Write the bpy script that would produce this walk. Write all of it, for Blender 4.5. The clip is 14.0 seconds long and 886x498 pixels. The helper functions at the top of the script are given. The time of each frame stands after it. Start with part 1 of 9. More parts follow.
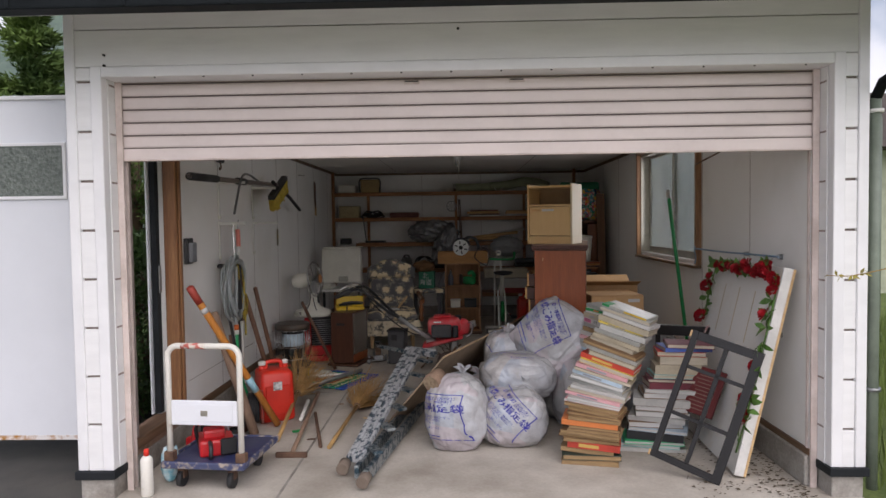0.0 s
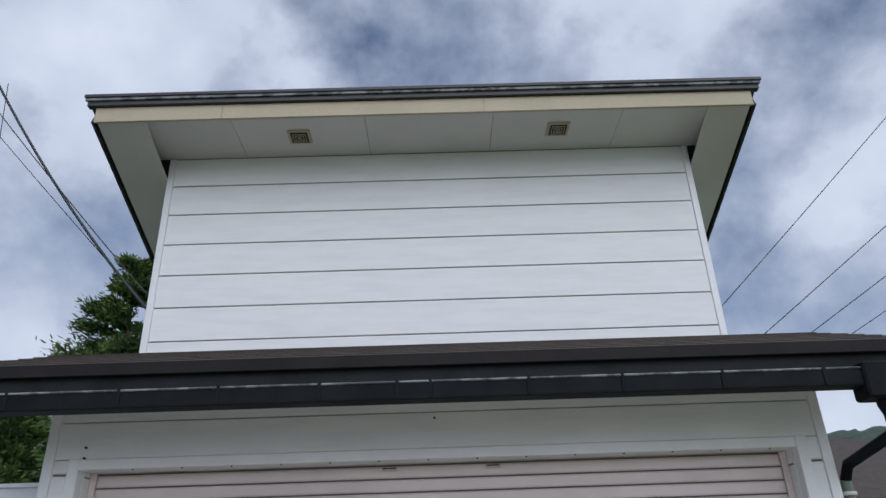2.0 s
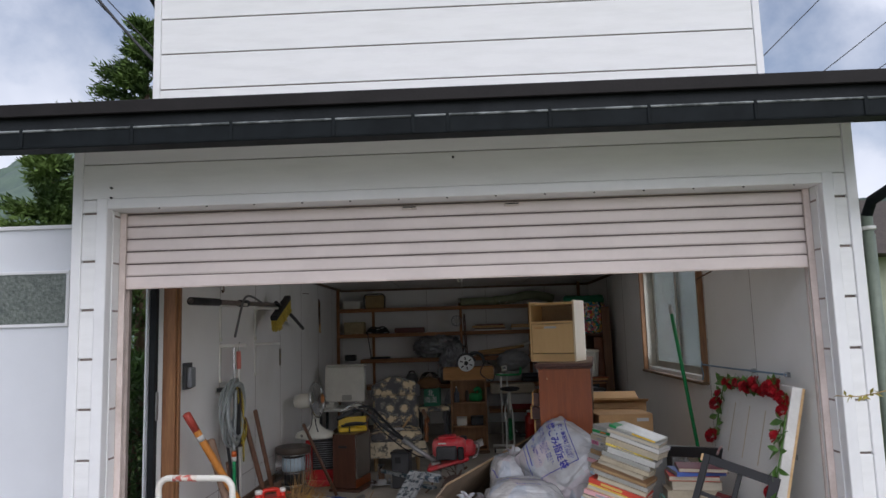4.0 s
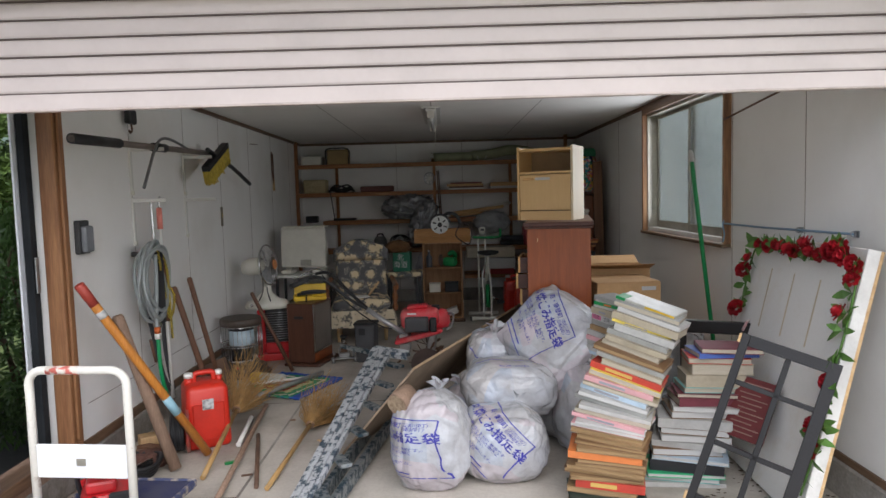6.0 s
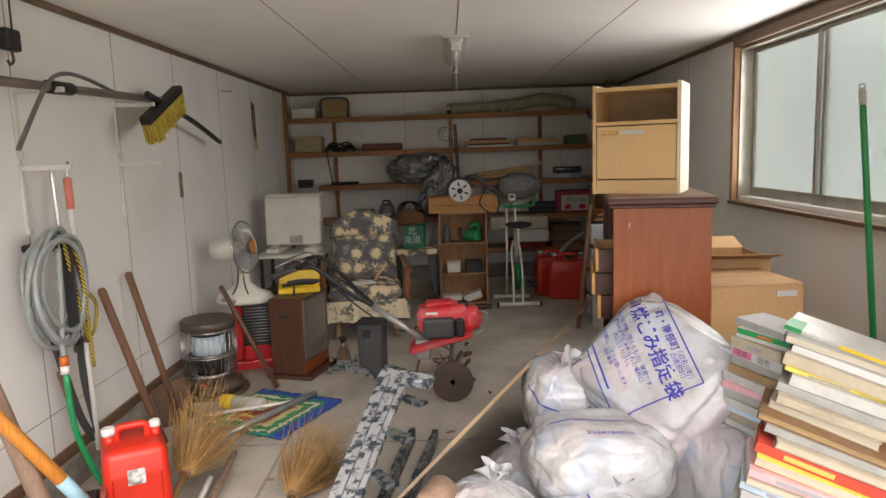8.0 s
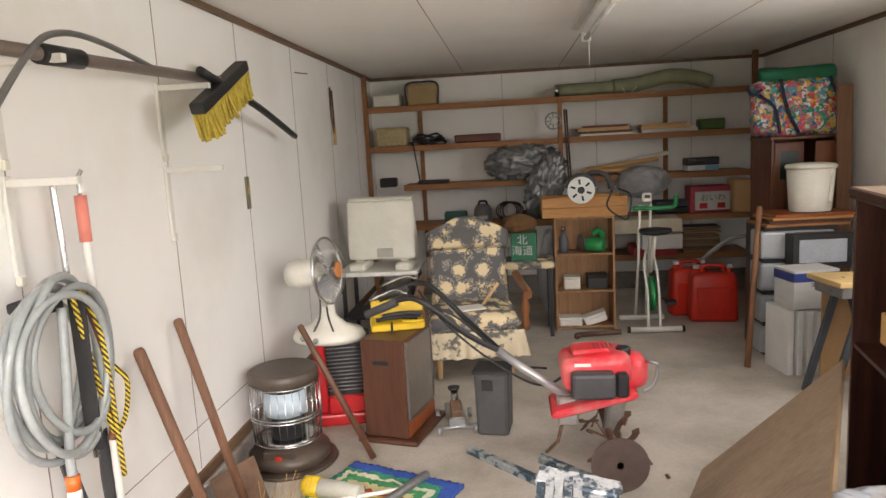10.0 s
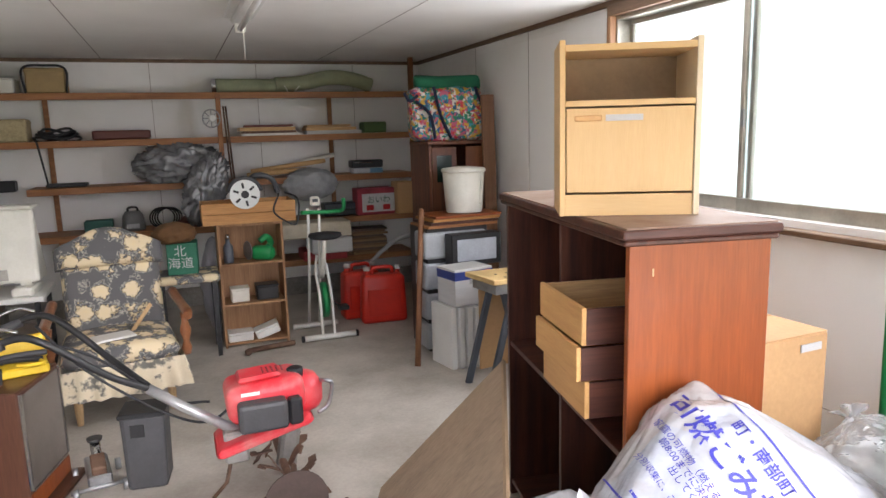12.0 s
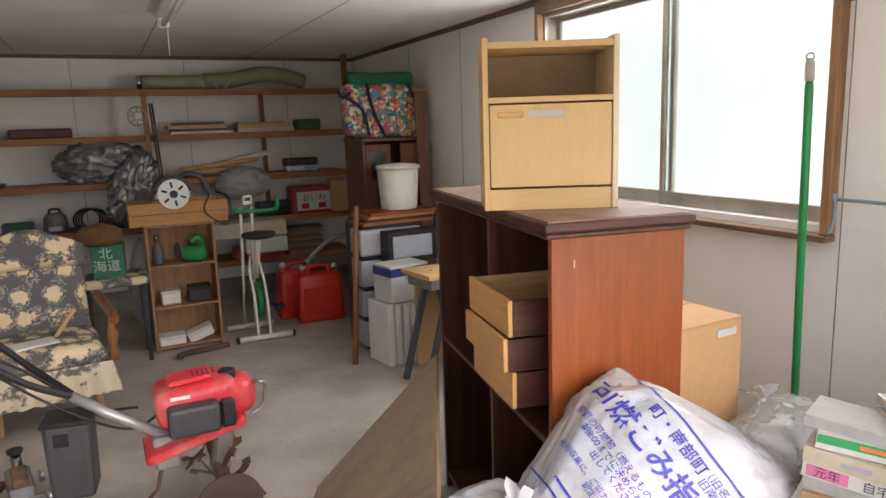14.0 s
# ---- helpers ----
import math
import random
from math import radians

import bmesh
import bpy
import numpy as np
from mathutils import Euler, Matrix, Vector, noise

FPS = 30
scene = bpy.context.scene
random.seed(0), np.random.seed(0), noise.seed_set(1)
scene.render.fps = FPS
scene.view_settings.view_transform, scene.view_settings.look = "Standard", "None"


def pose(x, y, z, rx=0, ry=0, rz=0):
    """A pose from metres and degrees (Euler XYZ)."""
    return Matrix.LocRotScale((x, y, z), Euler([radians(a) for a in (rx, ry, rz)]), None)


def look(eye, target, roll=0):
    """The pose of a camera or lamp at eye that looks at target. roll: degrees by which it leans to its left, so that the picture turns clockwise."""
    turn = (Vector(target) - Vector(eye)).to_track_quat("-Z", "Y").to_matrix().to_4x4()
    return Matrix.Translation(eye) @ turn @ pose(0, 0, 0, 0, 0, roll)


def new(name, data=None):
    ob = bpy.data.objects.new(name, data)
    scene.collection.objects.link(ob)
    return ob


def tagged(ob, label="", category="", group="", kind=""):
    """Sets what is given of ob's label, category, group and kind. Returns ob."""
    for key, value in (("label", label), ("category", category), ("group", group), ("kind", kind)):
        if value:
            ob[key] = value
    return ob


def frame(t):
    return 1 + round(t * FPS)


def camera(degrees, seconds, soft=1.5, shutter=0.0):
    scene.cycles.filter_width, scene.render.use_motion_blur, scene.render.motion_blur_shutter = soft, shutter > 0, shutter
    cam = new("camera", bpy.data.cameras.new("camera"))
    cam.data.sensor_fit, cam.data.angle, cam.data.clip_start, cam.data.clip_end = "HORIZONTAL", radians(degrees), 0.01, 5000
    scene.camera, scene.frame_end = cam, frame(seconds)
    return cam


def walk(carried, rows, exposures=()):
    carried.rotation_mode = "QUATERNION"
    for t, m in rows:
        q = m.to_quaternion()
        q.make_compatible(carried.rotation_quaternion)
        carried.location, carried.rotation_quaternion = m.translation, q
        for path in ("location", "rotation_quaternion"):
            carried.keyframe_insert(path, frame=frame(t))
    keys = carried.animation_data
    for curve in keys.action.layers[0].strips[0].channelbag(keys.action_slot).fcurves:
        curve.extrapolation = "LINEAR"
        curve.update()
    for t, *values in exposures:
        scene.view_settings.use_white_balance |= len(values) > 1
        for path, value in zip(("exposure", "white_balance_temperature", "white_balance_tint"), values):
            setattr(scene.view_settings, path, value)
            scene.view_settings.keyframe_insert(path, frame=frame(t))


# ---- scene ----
cam = camera(65.6, 14.0)
PATH = [
    (0, (0.041, -0.027, 1.487), (-0.011, 1.97, 1.405), -0.8),
    (0.5, (0.048, -0.069, 1.571), (0.04, 1.914, 1.834), -1.2),
    (1, (0.07, -0.104, 1.649), (0.09, 1.826, 2.173), -1.6),
    (1.5, (0.08, -0.152, 1.7), (0.109, 1.712, 2.425), -1.9),
    (2, (0.071, -0.187, 1.698), (0.094, 1.618, 2.56), -2.0),
    (2.5, (0.073, -0.194, 1.697), (0.079, 1.59, 2.6), -2.0),
    (3, (0.083, -0.177, 1.68), (0.07, 1.631, 2.535), -2.0),
    (3.5, (0.086, -0.099, 1.639), (0.057, 1.799, 2.269), -1.9),
    (4, (0.098, -0.027, 1.556), (0.029, 1.958, 1.793), -1.7),
    (4.2, (0.103, 0.016, 1.51), (0.021, 2.011, 1.619), -1.6),
    (6.3, (0.096, 1.228, 1.469), (0.093, 3.221, 1.302), -1.6),
    (6.5, (0.079, 1.365, 1.476), (0.067, 3.357, 1.297), -1.6),
    (7, (0.042, 1.746, 1.487), (0.035, 3.734, 1.266), -1.9),
    (7.5, (0.031, 2.101, 1.504), (0.024, 4.085, 1.248), -2.3),
    (8, (-0.073, 2.461, 1.499), (-0.093, 4.441, 1.221), -1.9),
    (8.5, (-0.242, 2.792, 1.508), (-0.288, 4.769, 1.212), -2.7),
    (9, (-0.311, 3.091, 1.551), (-0.48, 5.061, 1.251), -3.1),
    (9.2, (-0.364, 3.222, 1.52), (-0.583, 5.189, 1.227), -3.1),
    (11.3, (-0.55, 3.897, 1.549), (-0.458, 5.869, 1.229), -2.7),
    (11.5, (-0.507, 3.914, 1.548), (-0.207, 5.864, 1.221), -2.4),
    (12, (-0.415, 3.921, 1.535), (0.292, 5.761, 1.199), -1.6),
    (12.5, (-0.37, 3.916, 1.533), (0.56, 5.653, 1.189), -1.4),
    (13, (-0.358, 3.913, 1.536), (0.655, 5.602, 1.187), -1.5),
    (13.5, (-0.368, 3.898, 1.537), (0.621, 5.601, 1.188), -1.7),
    (14, (-0.385, 3.891, 1.533), (0.477, 5.662, 1.183), -1.9),
]
walk(cam, [(t, look(eye, target, roll)) for t, eye, target, roll in PATH], exposures=[(0, 0.35, 6500, 17), (0.8, 0.1, 6200, 14), (1.5, -0.17, 5800, 12), (3.2, -0.17, 5800, 12), (4.0, 0.15, 6100, 14), (6.3, 0.92, 6250, 12), (7.0, 1.15, 6250, 13), (7.5, 1.42, 6800, 14), (9.0, 2.2, 7200, 14), (11.5, 3.0, 6500, 16), (12.2, 2.8, 6300, 15), (13.0, 2.45, 6700, 16), (14.0, 2.35, 6800, 17)])

# ---- world, sun and lights ----
world = bpy.data.worlds.new("overcast_sky")
scene.world = world
world.use_nodes = True
wn, wl = world.node_tree.nodes, world.node_tree.links
wn.clear()
w_out, w_bg = wn.new("ShaderNodeOutputWorld"), wn.new("ShaderNodeBackground")
sky = wn.new("ShaderNodeTexSky")
sky.sky_type, sky.sun_disc = "NISHITA", False
sky.sun_elevation, sky.sun_rotation = radians(43), radians(163)
sky.air_density, sky.dust_density = 1.0, 2.5
w_co, w_map = wn.new("ShaderNodeTexCoord"), wn.new("ShaderNodeMapping")
w_map.inputs["Scale"].default_value = (1.0, 1.0, 1.15)
w_n1, w_n2 = wn.new("ShaderNodeTexNoise"), wn.new("ShaderNodeTexNoise")
w_n1.inputs["Scale"].default_value, w_n1.inputs["Detail"].default_value = 3.3, 9
w_n1.inputs["Roughness"].default_value = 0.56
w_n2.inputs["Scale"].default_value, w_n2.inputs["Detail"].default_value = 3.4, 5
w_r1, w_r2 = wn.new("ShaderNodeValToRGB"), wn.new("ShaderNodeValToRGB")
w_r1.color_ramp.elements[0].position, w_r1.color_ramp.elements[1].position = 0.33, 0.56
w_r2.color_ramp.elements[0].position, w_r2.color_ramp.elements[1].position = 0.3, 0.72
w_r2.color_ramp.elements[0].color = (0.40, 0.45, 0.54, 1)
w_r2.color_ramp.elements[1].color = (0.86, 0.88, 0.92, 1)
w_sc, w_mix = wn.new("ShaderNodeMix"), wn.new("ShaderNodeMix")
w_sc.data_type = w_mix.data_type = "RGBA"
w_sc.blend_type = "MULTIPLY"
w_sc.inputs[0].default_value = 1.0
w_sc.inputs[7].default_value = (0.10, 0.10, 0.10, 1)
wl.new(w_co.outputs["Generated"], w_map.inputs["Vector"])
wl.new(w_map.outputs[0], w_n1.inputs["Vector"])
wl.new(w_map.outputs[0], w_n2.inputs["Vector"])
wl.new(w_n1.outputs["Fac"], w_r1.inputs[0])
wl.new(w_n2.outputs["Fac"], w_r2.inputs[0])
wl.new(sky.outputs[0], w_sc.inputs[6])
wl.new(w_r1.outputs[0], w_mix.inputs[0])
wl.new(w_sc.outputs[2], w_mix.inputs[6])
wl.new(w_r2.outputs[0], w_mix.inputs[7])
wl.new(w_mix.outputs[2], w_bg.inputs["Color"])
w_bg.inputs["Strength"].default_value = 1.0
wl.new(w_bg.outputs[0], w_out.inputs["Surface"])

sun_data = bpy.data.lights.new("sun", "SUN")
sun_data.energy, sun_data.angle, sun_data.color = 1.85, radians(75), (1.0, 0.97, 0.93)
sun = new("sun", sun_data)
sun.matrix_world = look((2.4, -7.6, 7.5), (0, 0, 0))

# the sky's light at the side window
win_data = bpy.data.lights.new("window_skylight", "AREA")
win_data.shape, win_data.size, win_data.size_y, win_data.energy = "RECTANGLE", 1.6, 0.86, 6
win_data.color = (0.96, 0.98, 1.0)
win_light = new("window_skylight", win_data)
win_light.matrix_world = look((1.985, 6.39, 1.65), (0, 6.39, 1.65))


# ---- building helpers ----
def thing(name, m, label, category, group=""):
    """An empty at the thing's base; its parts are built in its own coordinates."""
    ob = new(name)
    ob.empty_display_size = 0.1
    ob.matrix_basis = m
    return tagged(ob, label, category, group)


def part(name, bm, material, parent=None, label="", smooth=False):
    """Links a bmesh as one mesh object under a thing or a part."""
    me = bpy.data.meshes.new(name)
    bm.normal_update()
    if smooth:
        for f in bm.faces:
            f.smooth = True
    bm.to_mesh(me)
    bm.free()
    me.materials.append(material)
    ob = new(name, me)
    if parent:
        ob.parent = parent
    if label:
        ob["label"] = label
    return ob


def piece(name, me, parent, m):
    """One of many alike pieces, on shared mesh data."""
    ob = new(name, me)
    ob.parent = parent
    ob.matrix_basis = m
    return ob


def mesh_of(name, bm, material):
    me = bpy.data.meshes.new(name)
    bm.to_mesh(me)
    bm.free()
    me.materials.append(material)
    return me


def box(x0, x1, y0, y1, z0, z1, bevel=0.0, bm=None, m=None, seg=1):
    bm = bm or bmesh.new()
    c = Matrix.LocRotScale(((x0 + x1) / 2, (y0 + y1) / 2, (z0 + z1) / 2), None, (abs(x1 - x0), abs(y1 - y0), abs(z1 - z0)))
    r = bmesh.ops.create_cube(bm, size=1, matrix=(m @ c) if m else c)
    if bevel:
        es = {e for v in r["verts"] for e in v.link_edges}
        bmesh.ops.bevel(bm, geom=list(es), offset=bevel, segments=seg, affect="EDGES", profile=0.5)
    return bm


def tube(points, r, bm=None, n=8, closed=False, r_end=None, cap=True):
    """A tube along points, with an optional taper."""
    bm = bm or bmesh.new()
    ps = [Vector(p) for p in points]
    rings, side = [], None
    for i, p in enumerate(ps):
        a = ps[i - 1] if i or closed else p
        b = ps[(i + 1) % len(ps)] if i < len(ps) - 1 or closed else p
        d = (b - a).normalized()
        if side is None:
            side = d.orthogonal().normalized()
        side = (side - d * side.dot(d))
        side = side.normalized() if side.length > 1e-6 else d.orthogonal().normalized()
        up = d.cross(side)
        rr = r if r_end is None else r + (r_end - r) * i / (len(ps) - 1)
        rings.append([bm.verts.new(p + (side * math.cos(2 * math.pi * k / n) + up * math.sin(2 * math.pi * k / n)) * rr) for k in range(n)])
    pairs = list(zip(rings, rings[1:])) + ([(rings[-1], rings[0])] if closed else [])
    for a, b in pairs:
        for k in range(n):
            f = bm.faces.new((a[k], a[(k + 1) % n], b[(k + 1) % n], b[k]))
            f.smooth = True
    if cap and not closed:
        bm.faces.new(rings[0][::-1])
        bm.faces.new(rings[-1])
    return bm


def lathe(profile, bm=None, n=20, m=None, smooth=True):
    """A turned shape about z from (radius, height) pairs."""
    bm = bm or bmesh.new()
    m = m or Matrix()
    rings = [[bm.verts.new(m @ Vector((max(r, 0.0005) * math.cos(2 * math.pi * k / n), max(r, 0.0005) * math.sin(2 * math.pi * k / n), z))) for k in range(n)] for r, z in profile]
    for a, b in zip(rings, rings[1:]):
        for k in range(n):
            f = bm.faces.new((a[k], a[(k + 1) % n], b[(k + 1) % n], b[k]))
            f.smooth = smooth
    bm.faces.new(rings[0][::-1])
    bm.faces.new(rings[-1])
    return bm


def smooth_path(points, k=6):
    """Catmull-Rom points along a rough line."""
    ps = [Vector(p) for p in points]
    ps = [ps[0] * 2 - ps[1]] + ps + [ps[-1] * 2 - ps[-2]]
    out = []
    for a, b, c, d in zip(ps, ps[1:], ps[2:], ps[3:]):
        for i in range(k):
            t = i / k
            out.append(0.5 * ((2 * b) + (c - a) * t + (2 * a - 5 * b + 4 * c - d) * t * t + (3 * b - a - 3 * c + d) * t ** 3))
    return out + [ps[-2]]


def arc(c, r, a0, a1, n, u, v):
    c, u, v = Vector(c), Vector(u), Vector(v)
    return [c + u * (r * math.cos(radians(a0 + (a1 - a0) * i / n))) + v * (r * math.sin(radians(a0 + (a1 - a0) * i / n))) for i in range(n + 1)]


def rough_up(bm, amount, scale, seed=0):
    for v in bm.verts:
        v.co += noise.noise_vector(v.co * scale + Vector((seed * 7.3, seed, 0))) * amount
    return bm


# ---- materials ----
def mat(name, col, rough=0.6, metal=0.0, var=0.25, scale=4.0, fine=70.0, bump=0.12, col2=None, stretch=(1, 1, 1), low=0.42, high=0.66, grain=0.12, spec=0.5, coat=0.0):
    """Paint, metal, plastic, stone: stains at one scale, grain and relief at another."""
    m = bpy.data.materials.new(name)
    m.use_nodes = True
    n, l = m.node_tree.nodes, m.node_tree.links
    p = n["Principled BSDF"]
    co, info, add, mp = n.new("ShaderNodeTexCoord"), n.new("ShaderNodeObjectInfo"), n.new("ShaderNodeVectorMath"), n.new("ShaderNodeMapping")
    mul = n.new("ShaderNodeMath")
    mul.operation, mul.inputs[1].default_value = "MULTIPLY", 37.0
    mp.inputs["Scale"].default_value = stretch
    a, b, ramp, mix, mix2, bp = (n.new(k) for k in ("ShaderNodeTexNoise", "ShaderNodeTexNoise", "ShaderNodeValToRGB", "ShaderNodeMix", "ShaderNodeMix", "ShaderNodeBump"))
    a.inputs["Scale"].default_value, a.inputs["Detail"].default_value, a.inputs["Roughness"].default_value = scale, 6, 0.6
    b.inputs["Scale"].default_value, b.inputs["Detail"].default_value = fine, 3
    ramp.color_ramp.elements[0].position, ramp.color_ramp.elements[1].position = low, high
    mix.data_type = mix2.data_type = "RGBA"
    c2 = col2 or tuple(c * (1 - var) for c in col)
    mix.inputs[6].default_value, mix.inputs[7].default_value = (*col, 1), (*c2, 1)
    mix2.blend_type = "OVERLAY"
    mix2.inputs[0].default_value = grain
    l.new(info.outputs["Random"], mul.inputs[0])
    l.new(co.outputs["Object"], add.inputs[0])
    l.new(mul.outputs[0], add.inputs[1])
    l.new(add.outputs[0], mp.inputs["Vector"])
    for t in (a, b):
        l.new(mp.outputs[0], t.inputs["Vector"])
    l.new(a.outputs["Fac"], ramp.inputs[0])
    l.new(ramp.outputs[0], mix.inputs[0])
    l.new(mix.outputs[2], mix2.inputs[6])
    l.new(b.outputs["Fac"], mix2.inputs[7])
    l.new(mix2.outputs[2], p.inputs["Base Color"])
    bp.inputs["Strength"].default_value, bp.inputs["Distance"].default_value = bump, 0.01
    l.new(b.outputs["Fac"], bp.inputs["Height"])
    l.new(bp.outputs[0], p.inputs["Normal"])
    p.inputs["Roughness"].default_value, p.inputs["Metallic"].default_value = rough, metal
    p.inputs["Specular IOR Level"].default_value, p.inputs["Coat Weight"].default_value = spec, coat
    return m


def wood(name, col, col2, axis="z", rough=0.5, scale=1.0, coat=0.0, grain=0.35):
    """Grain drawn out along one axis."""
    s = {"x": (0.6, 9, 9), "y": (9, 0.6, 9), "z": (9, 9, 0.6)}[axis]
    m = mat(name, col, rough, 0, 0.3, 3.0 * scale, 22.0 * scale, 0.08, col2, s, 0.35, 0.7, grain, 0.4, coat)
    return m


def random_tint(name, cols, rough=0.6, bump=0.1, fine=60.0):
    """One of some colours for each object, by its random number."""
    m = mat(name, cols[0], rough, fine=fine, bump=bump)
    n, l = m.node_tree.nodes, m.node_tree.links
    ramp, info = n.new("ShaderNodeValToRGB"), n.new("ShaderNodeObjectInfo")
    ramp.color_ramp.interpolation = "CONSTANT"
    for i, c in enumerate(cols):
        e = ramp.color_ramp.elements[i] if i < 2 else ramp.color_ramp.elements.new(i / len(cols))
        e.position, e.color = i / len(cols), (*c, 1)
    l.new(info.outputs["Random"], ramp.inputs[0])
    for k in n:
        if k.bl_idname == "ShaderNodeMix" and k.blend_type == "MIX":
            l.new(ramp.outputs[0], k.inputs[6])
            dark = n.new("ShaderNodeMix")
            dark.data_type, dark.blend_type = "RGBA", "MULTIPLY"
            dark.inputs[0].default_value = 1
            dark.inputs[7].default_value = (0.72, 0.7, 0.66, 1)
            l.new(ramp.outputs[0], dark.inputs[6])
            l.new(dark.outputs[2], k.inputs[7])
    return m


def glass(name, tint, rough, weight=1.0, bump_scale=0.0):
    m = mat(name, tint, rough, var=0.04, bump=0.0 if not bump_scale else 0.5, fine=bump_scale or 40)
    p = m.node_tree.nodes["Principled BSDF"]
    p.inputs["Transmission Weight"].default_value, p.inputs["IOR"].default_value = weight, 1.3
    return m


SIDING = mat("white_siding", (0.80, 0.80, 0.80), 0.45, var=0.06, scale=2.0, fine=26, bump=0.10, stretch=(1.4, 1.4, 9), grain=0.06)
TRIM = mat("white_trim", (0.80, 0.80, 0.81), 0.4, var=0.08, scale=3.0, fine=30, bump=0.03, grain=0.04)
GROOVE = mat("groove_shadow_gap", (0.30, 0.24, 0.22), 0.8)
SHUTTER = mat("pink_beige_steel", (0.72, 0.63, 0.60), 0.38, var=0.10, scale=2.2, fine=45, bump=0.02, grain=0.05)
GUIDE = mat("pale_pink_rail", (0.68, 0.58, 0.54), 0.45, var=0.25, scale=5, col2=(0.5, 0.42, 0.38))
FLASH = mat("grey_flashing", (0.024, 0.027, 0.030), 0.6, var=0.4, spec=0.12)
CONCRETE = mat("stained_concrete", (0.51, 0.47, 0.415), 0.8, scale=1.7, fine=60, bump=0.15, col2=(0.31, 0.275, 0.23), low=0.40, high=0.70, grain=0.14)
FOOTING = mat("footing_concrete", (0.34, 0.32, 0.29), 0.9, scale=3, fine=60, bump=0.3, col2=(0.16, 0.14, 0.12), grain=0.3)
PANEL = mat("white_wall_panel", (0.88, 0.87, 0.85), 0.5, var=0.12, scale=1.2, fine=90, bump=0.03, col2=(0.76, 0.74, 0.70), low=0.45, high=0.8, grain=0.05)
CEILING = mat("ceiling_board", (0.88, 0.865, 0.83), 0.8, var=0.12, scale=0.9, fine=120, bump=0.05, low=0.45, high=0.8, grain=0.05)
BROWN_TRIM = wood("brown_trim_wood", (0.20, 0.12, 0.07), (0.10, 0.055, 0.03), "y")
POST_WOOD = wood("timber_post", (0.34, 0.17, 0.075), (0.20, 0.085, 0.04), "z", 0.45)
SHELF_WOOD = wood("shelf_timber", (0.36, 0.16, 0.06), (0.22, 0.09, 0.035), "x", 0.55)
FRAME_WOOD = wood("window_frame_wood", (0.42, 0.23, 0.11), (0.18, 0.09, 0.05), "z", 0.55)
ALU = mat("window_aluminium", (0.50, 0.47, 0.40), 0.4, 0.6, var=0.3)
SOFFIT = mat("soffit_board", (0.66, 0.66, 0.62), 0.7, var=0.08, scale=1.0, bump=0.02, grain=0.04)
FASCIA = mat("cream_fascia", (0.46, 0.40, 0.27), 0.5, var=0.1, scale=1.5)
DARK_METAL = mat("dark_eave_metal", (0.035, 0.035, 0.04), 0.45, var=0.3)
GUTTER = mat("dark_green_gutter", (0.013, 0.016, 0.018), 0.55, spec=0.07, var=0.35, scale=6, fine=40, bump=0.05)
GUTTER_RIM = mat("weathered_gutter_rim", (0.22, 0.24, 0.24), 0.6, scale=9, col2=(0.06, 0.07, 0.07), low=0.45, high=0.55)
SHINGLE = mat("weathered_shingle", (0.085, 0.07, 0.06), 0.85, spec=0.2, scale=7, fine=60, bump=0.4, col2=(0.06, 0.05, 0.045), grain=0.4)
PIPE_LIGHT = mat("faded_green_pipe", (0.20, 0.24, 0.19), 0.5, var=0.3)
ASPHALT = mat("asphalt", (0.055, 0.053, 0.05), 0.9, scale=1.5, fine=160, bump=0.5, col2=(0.095, 0.088, 0.078), grain=0.4)
GRASS = mat("meadow_grass", (0.13, 0.17, 0.045), 0.9, scale=2.5, fine=40, bump=0.6, col2=(0.08, 0.12, 0.03), grain=0.5)
WHITE_STEEL = mat("white_painted_steel", (0.76, 0.78, 0.82), 0.35, var=0.05, scale=1.5, bump=0.01, grain=0.03)
RUST = mat("rusty_edge", (0.42, 0.20, 0.05), 0.8, scale=14, col2=(0.75, 0.72, 0.70), low=0.40, high=0.56)
PATTERN_GLASS = mat("patterned_glass", (0.17, 0.19, 0.17), 0.25, scale=40, fine=46, bump=0.9, col2=(0.10, 0.12, 0.105), grain=0.3)
FOLIAGE = mat("cedar_foliage", (0.12, 0.19, 0.035), 0.8, scale=1.2, fine=30, bump=0.2, col2=(0.03, 0.065, 0.015), low=0.35, high=0.62)
HEDGE = mat("hedge_leaf", (0.07, 0.14, 0.025), 0.6, scale=3, fine=20, bump=0.1, col2=(0.02, 0.04, 0.01))
BARK = mat("bark", (0.12, 0.08, 0.05), 0.9, bump=0.5, stretch=(3, 3, 0.5))
CABLE = mat("black_cable", (0.015, 0.015, 0.017), 0.5)
BLACK_PLASTIC = mat("black_plastic", (0.018, 0.018, 0.02), 0.45, var=0.3)
GREY_PLASTIC = mat("dusty_grey_plastic", (0.06, 0.06, 0.064), 0.55, var=0.3)
CHROME = mat("worn_chrome", (0.62, 0.62, 0.62), 0.22, 1.0, var=0.2)
STEEL = mat("galvanised_steel", (0.40, 0.41, 0.42), 0.42, 0.85, var=0.3, scale=8)
RUSTY_STEEL = mat("rusty_steel", (0.17, 0.10, 0.065), 0.75, 0.3, scale=9, col2=(0.09, 0.05, 0.035))
RED_PLASTIC = mat("red_polyethylene", (0.62, 0.028, 0.012), 0.38, var=0.25, scale=3, bump=0.04, grain=0.06)
RED_PAINT = mat("red_paint", (0.55, 0.02, 0.025), 0.3, var=0.25, scale=5, bump=0.03)
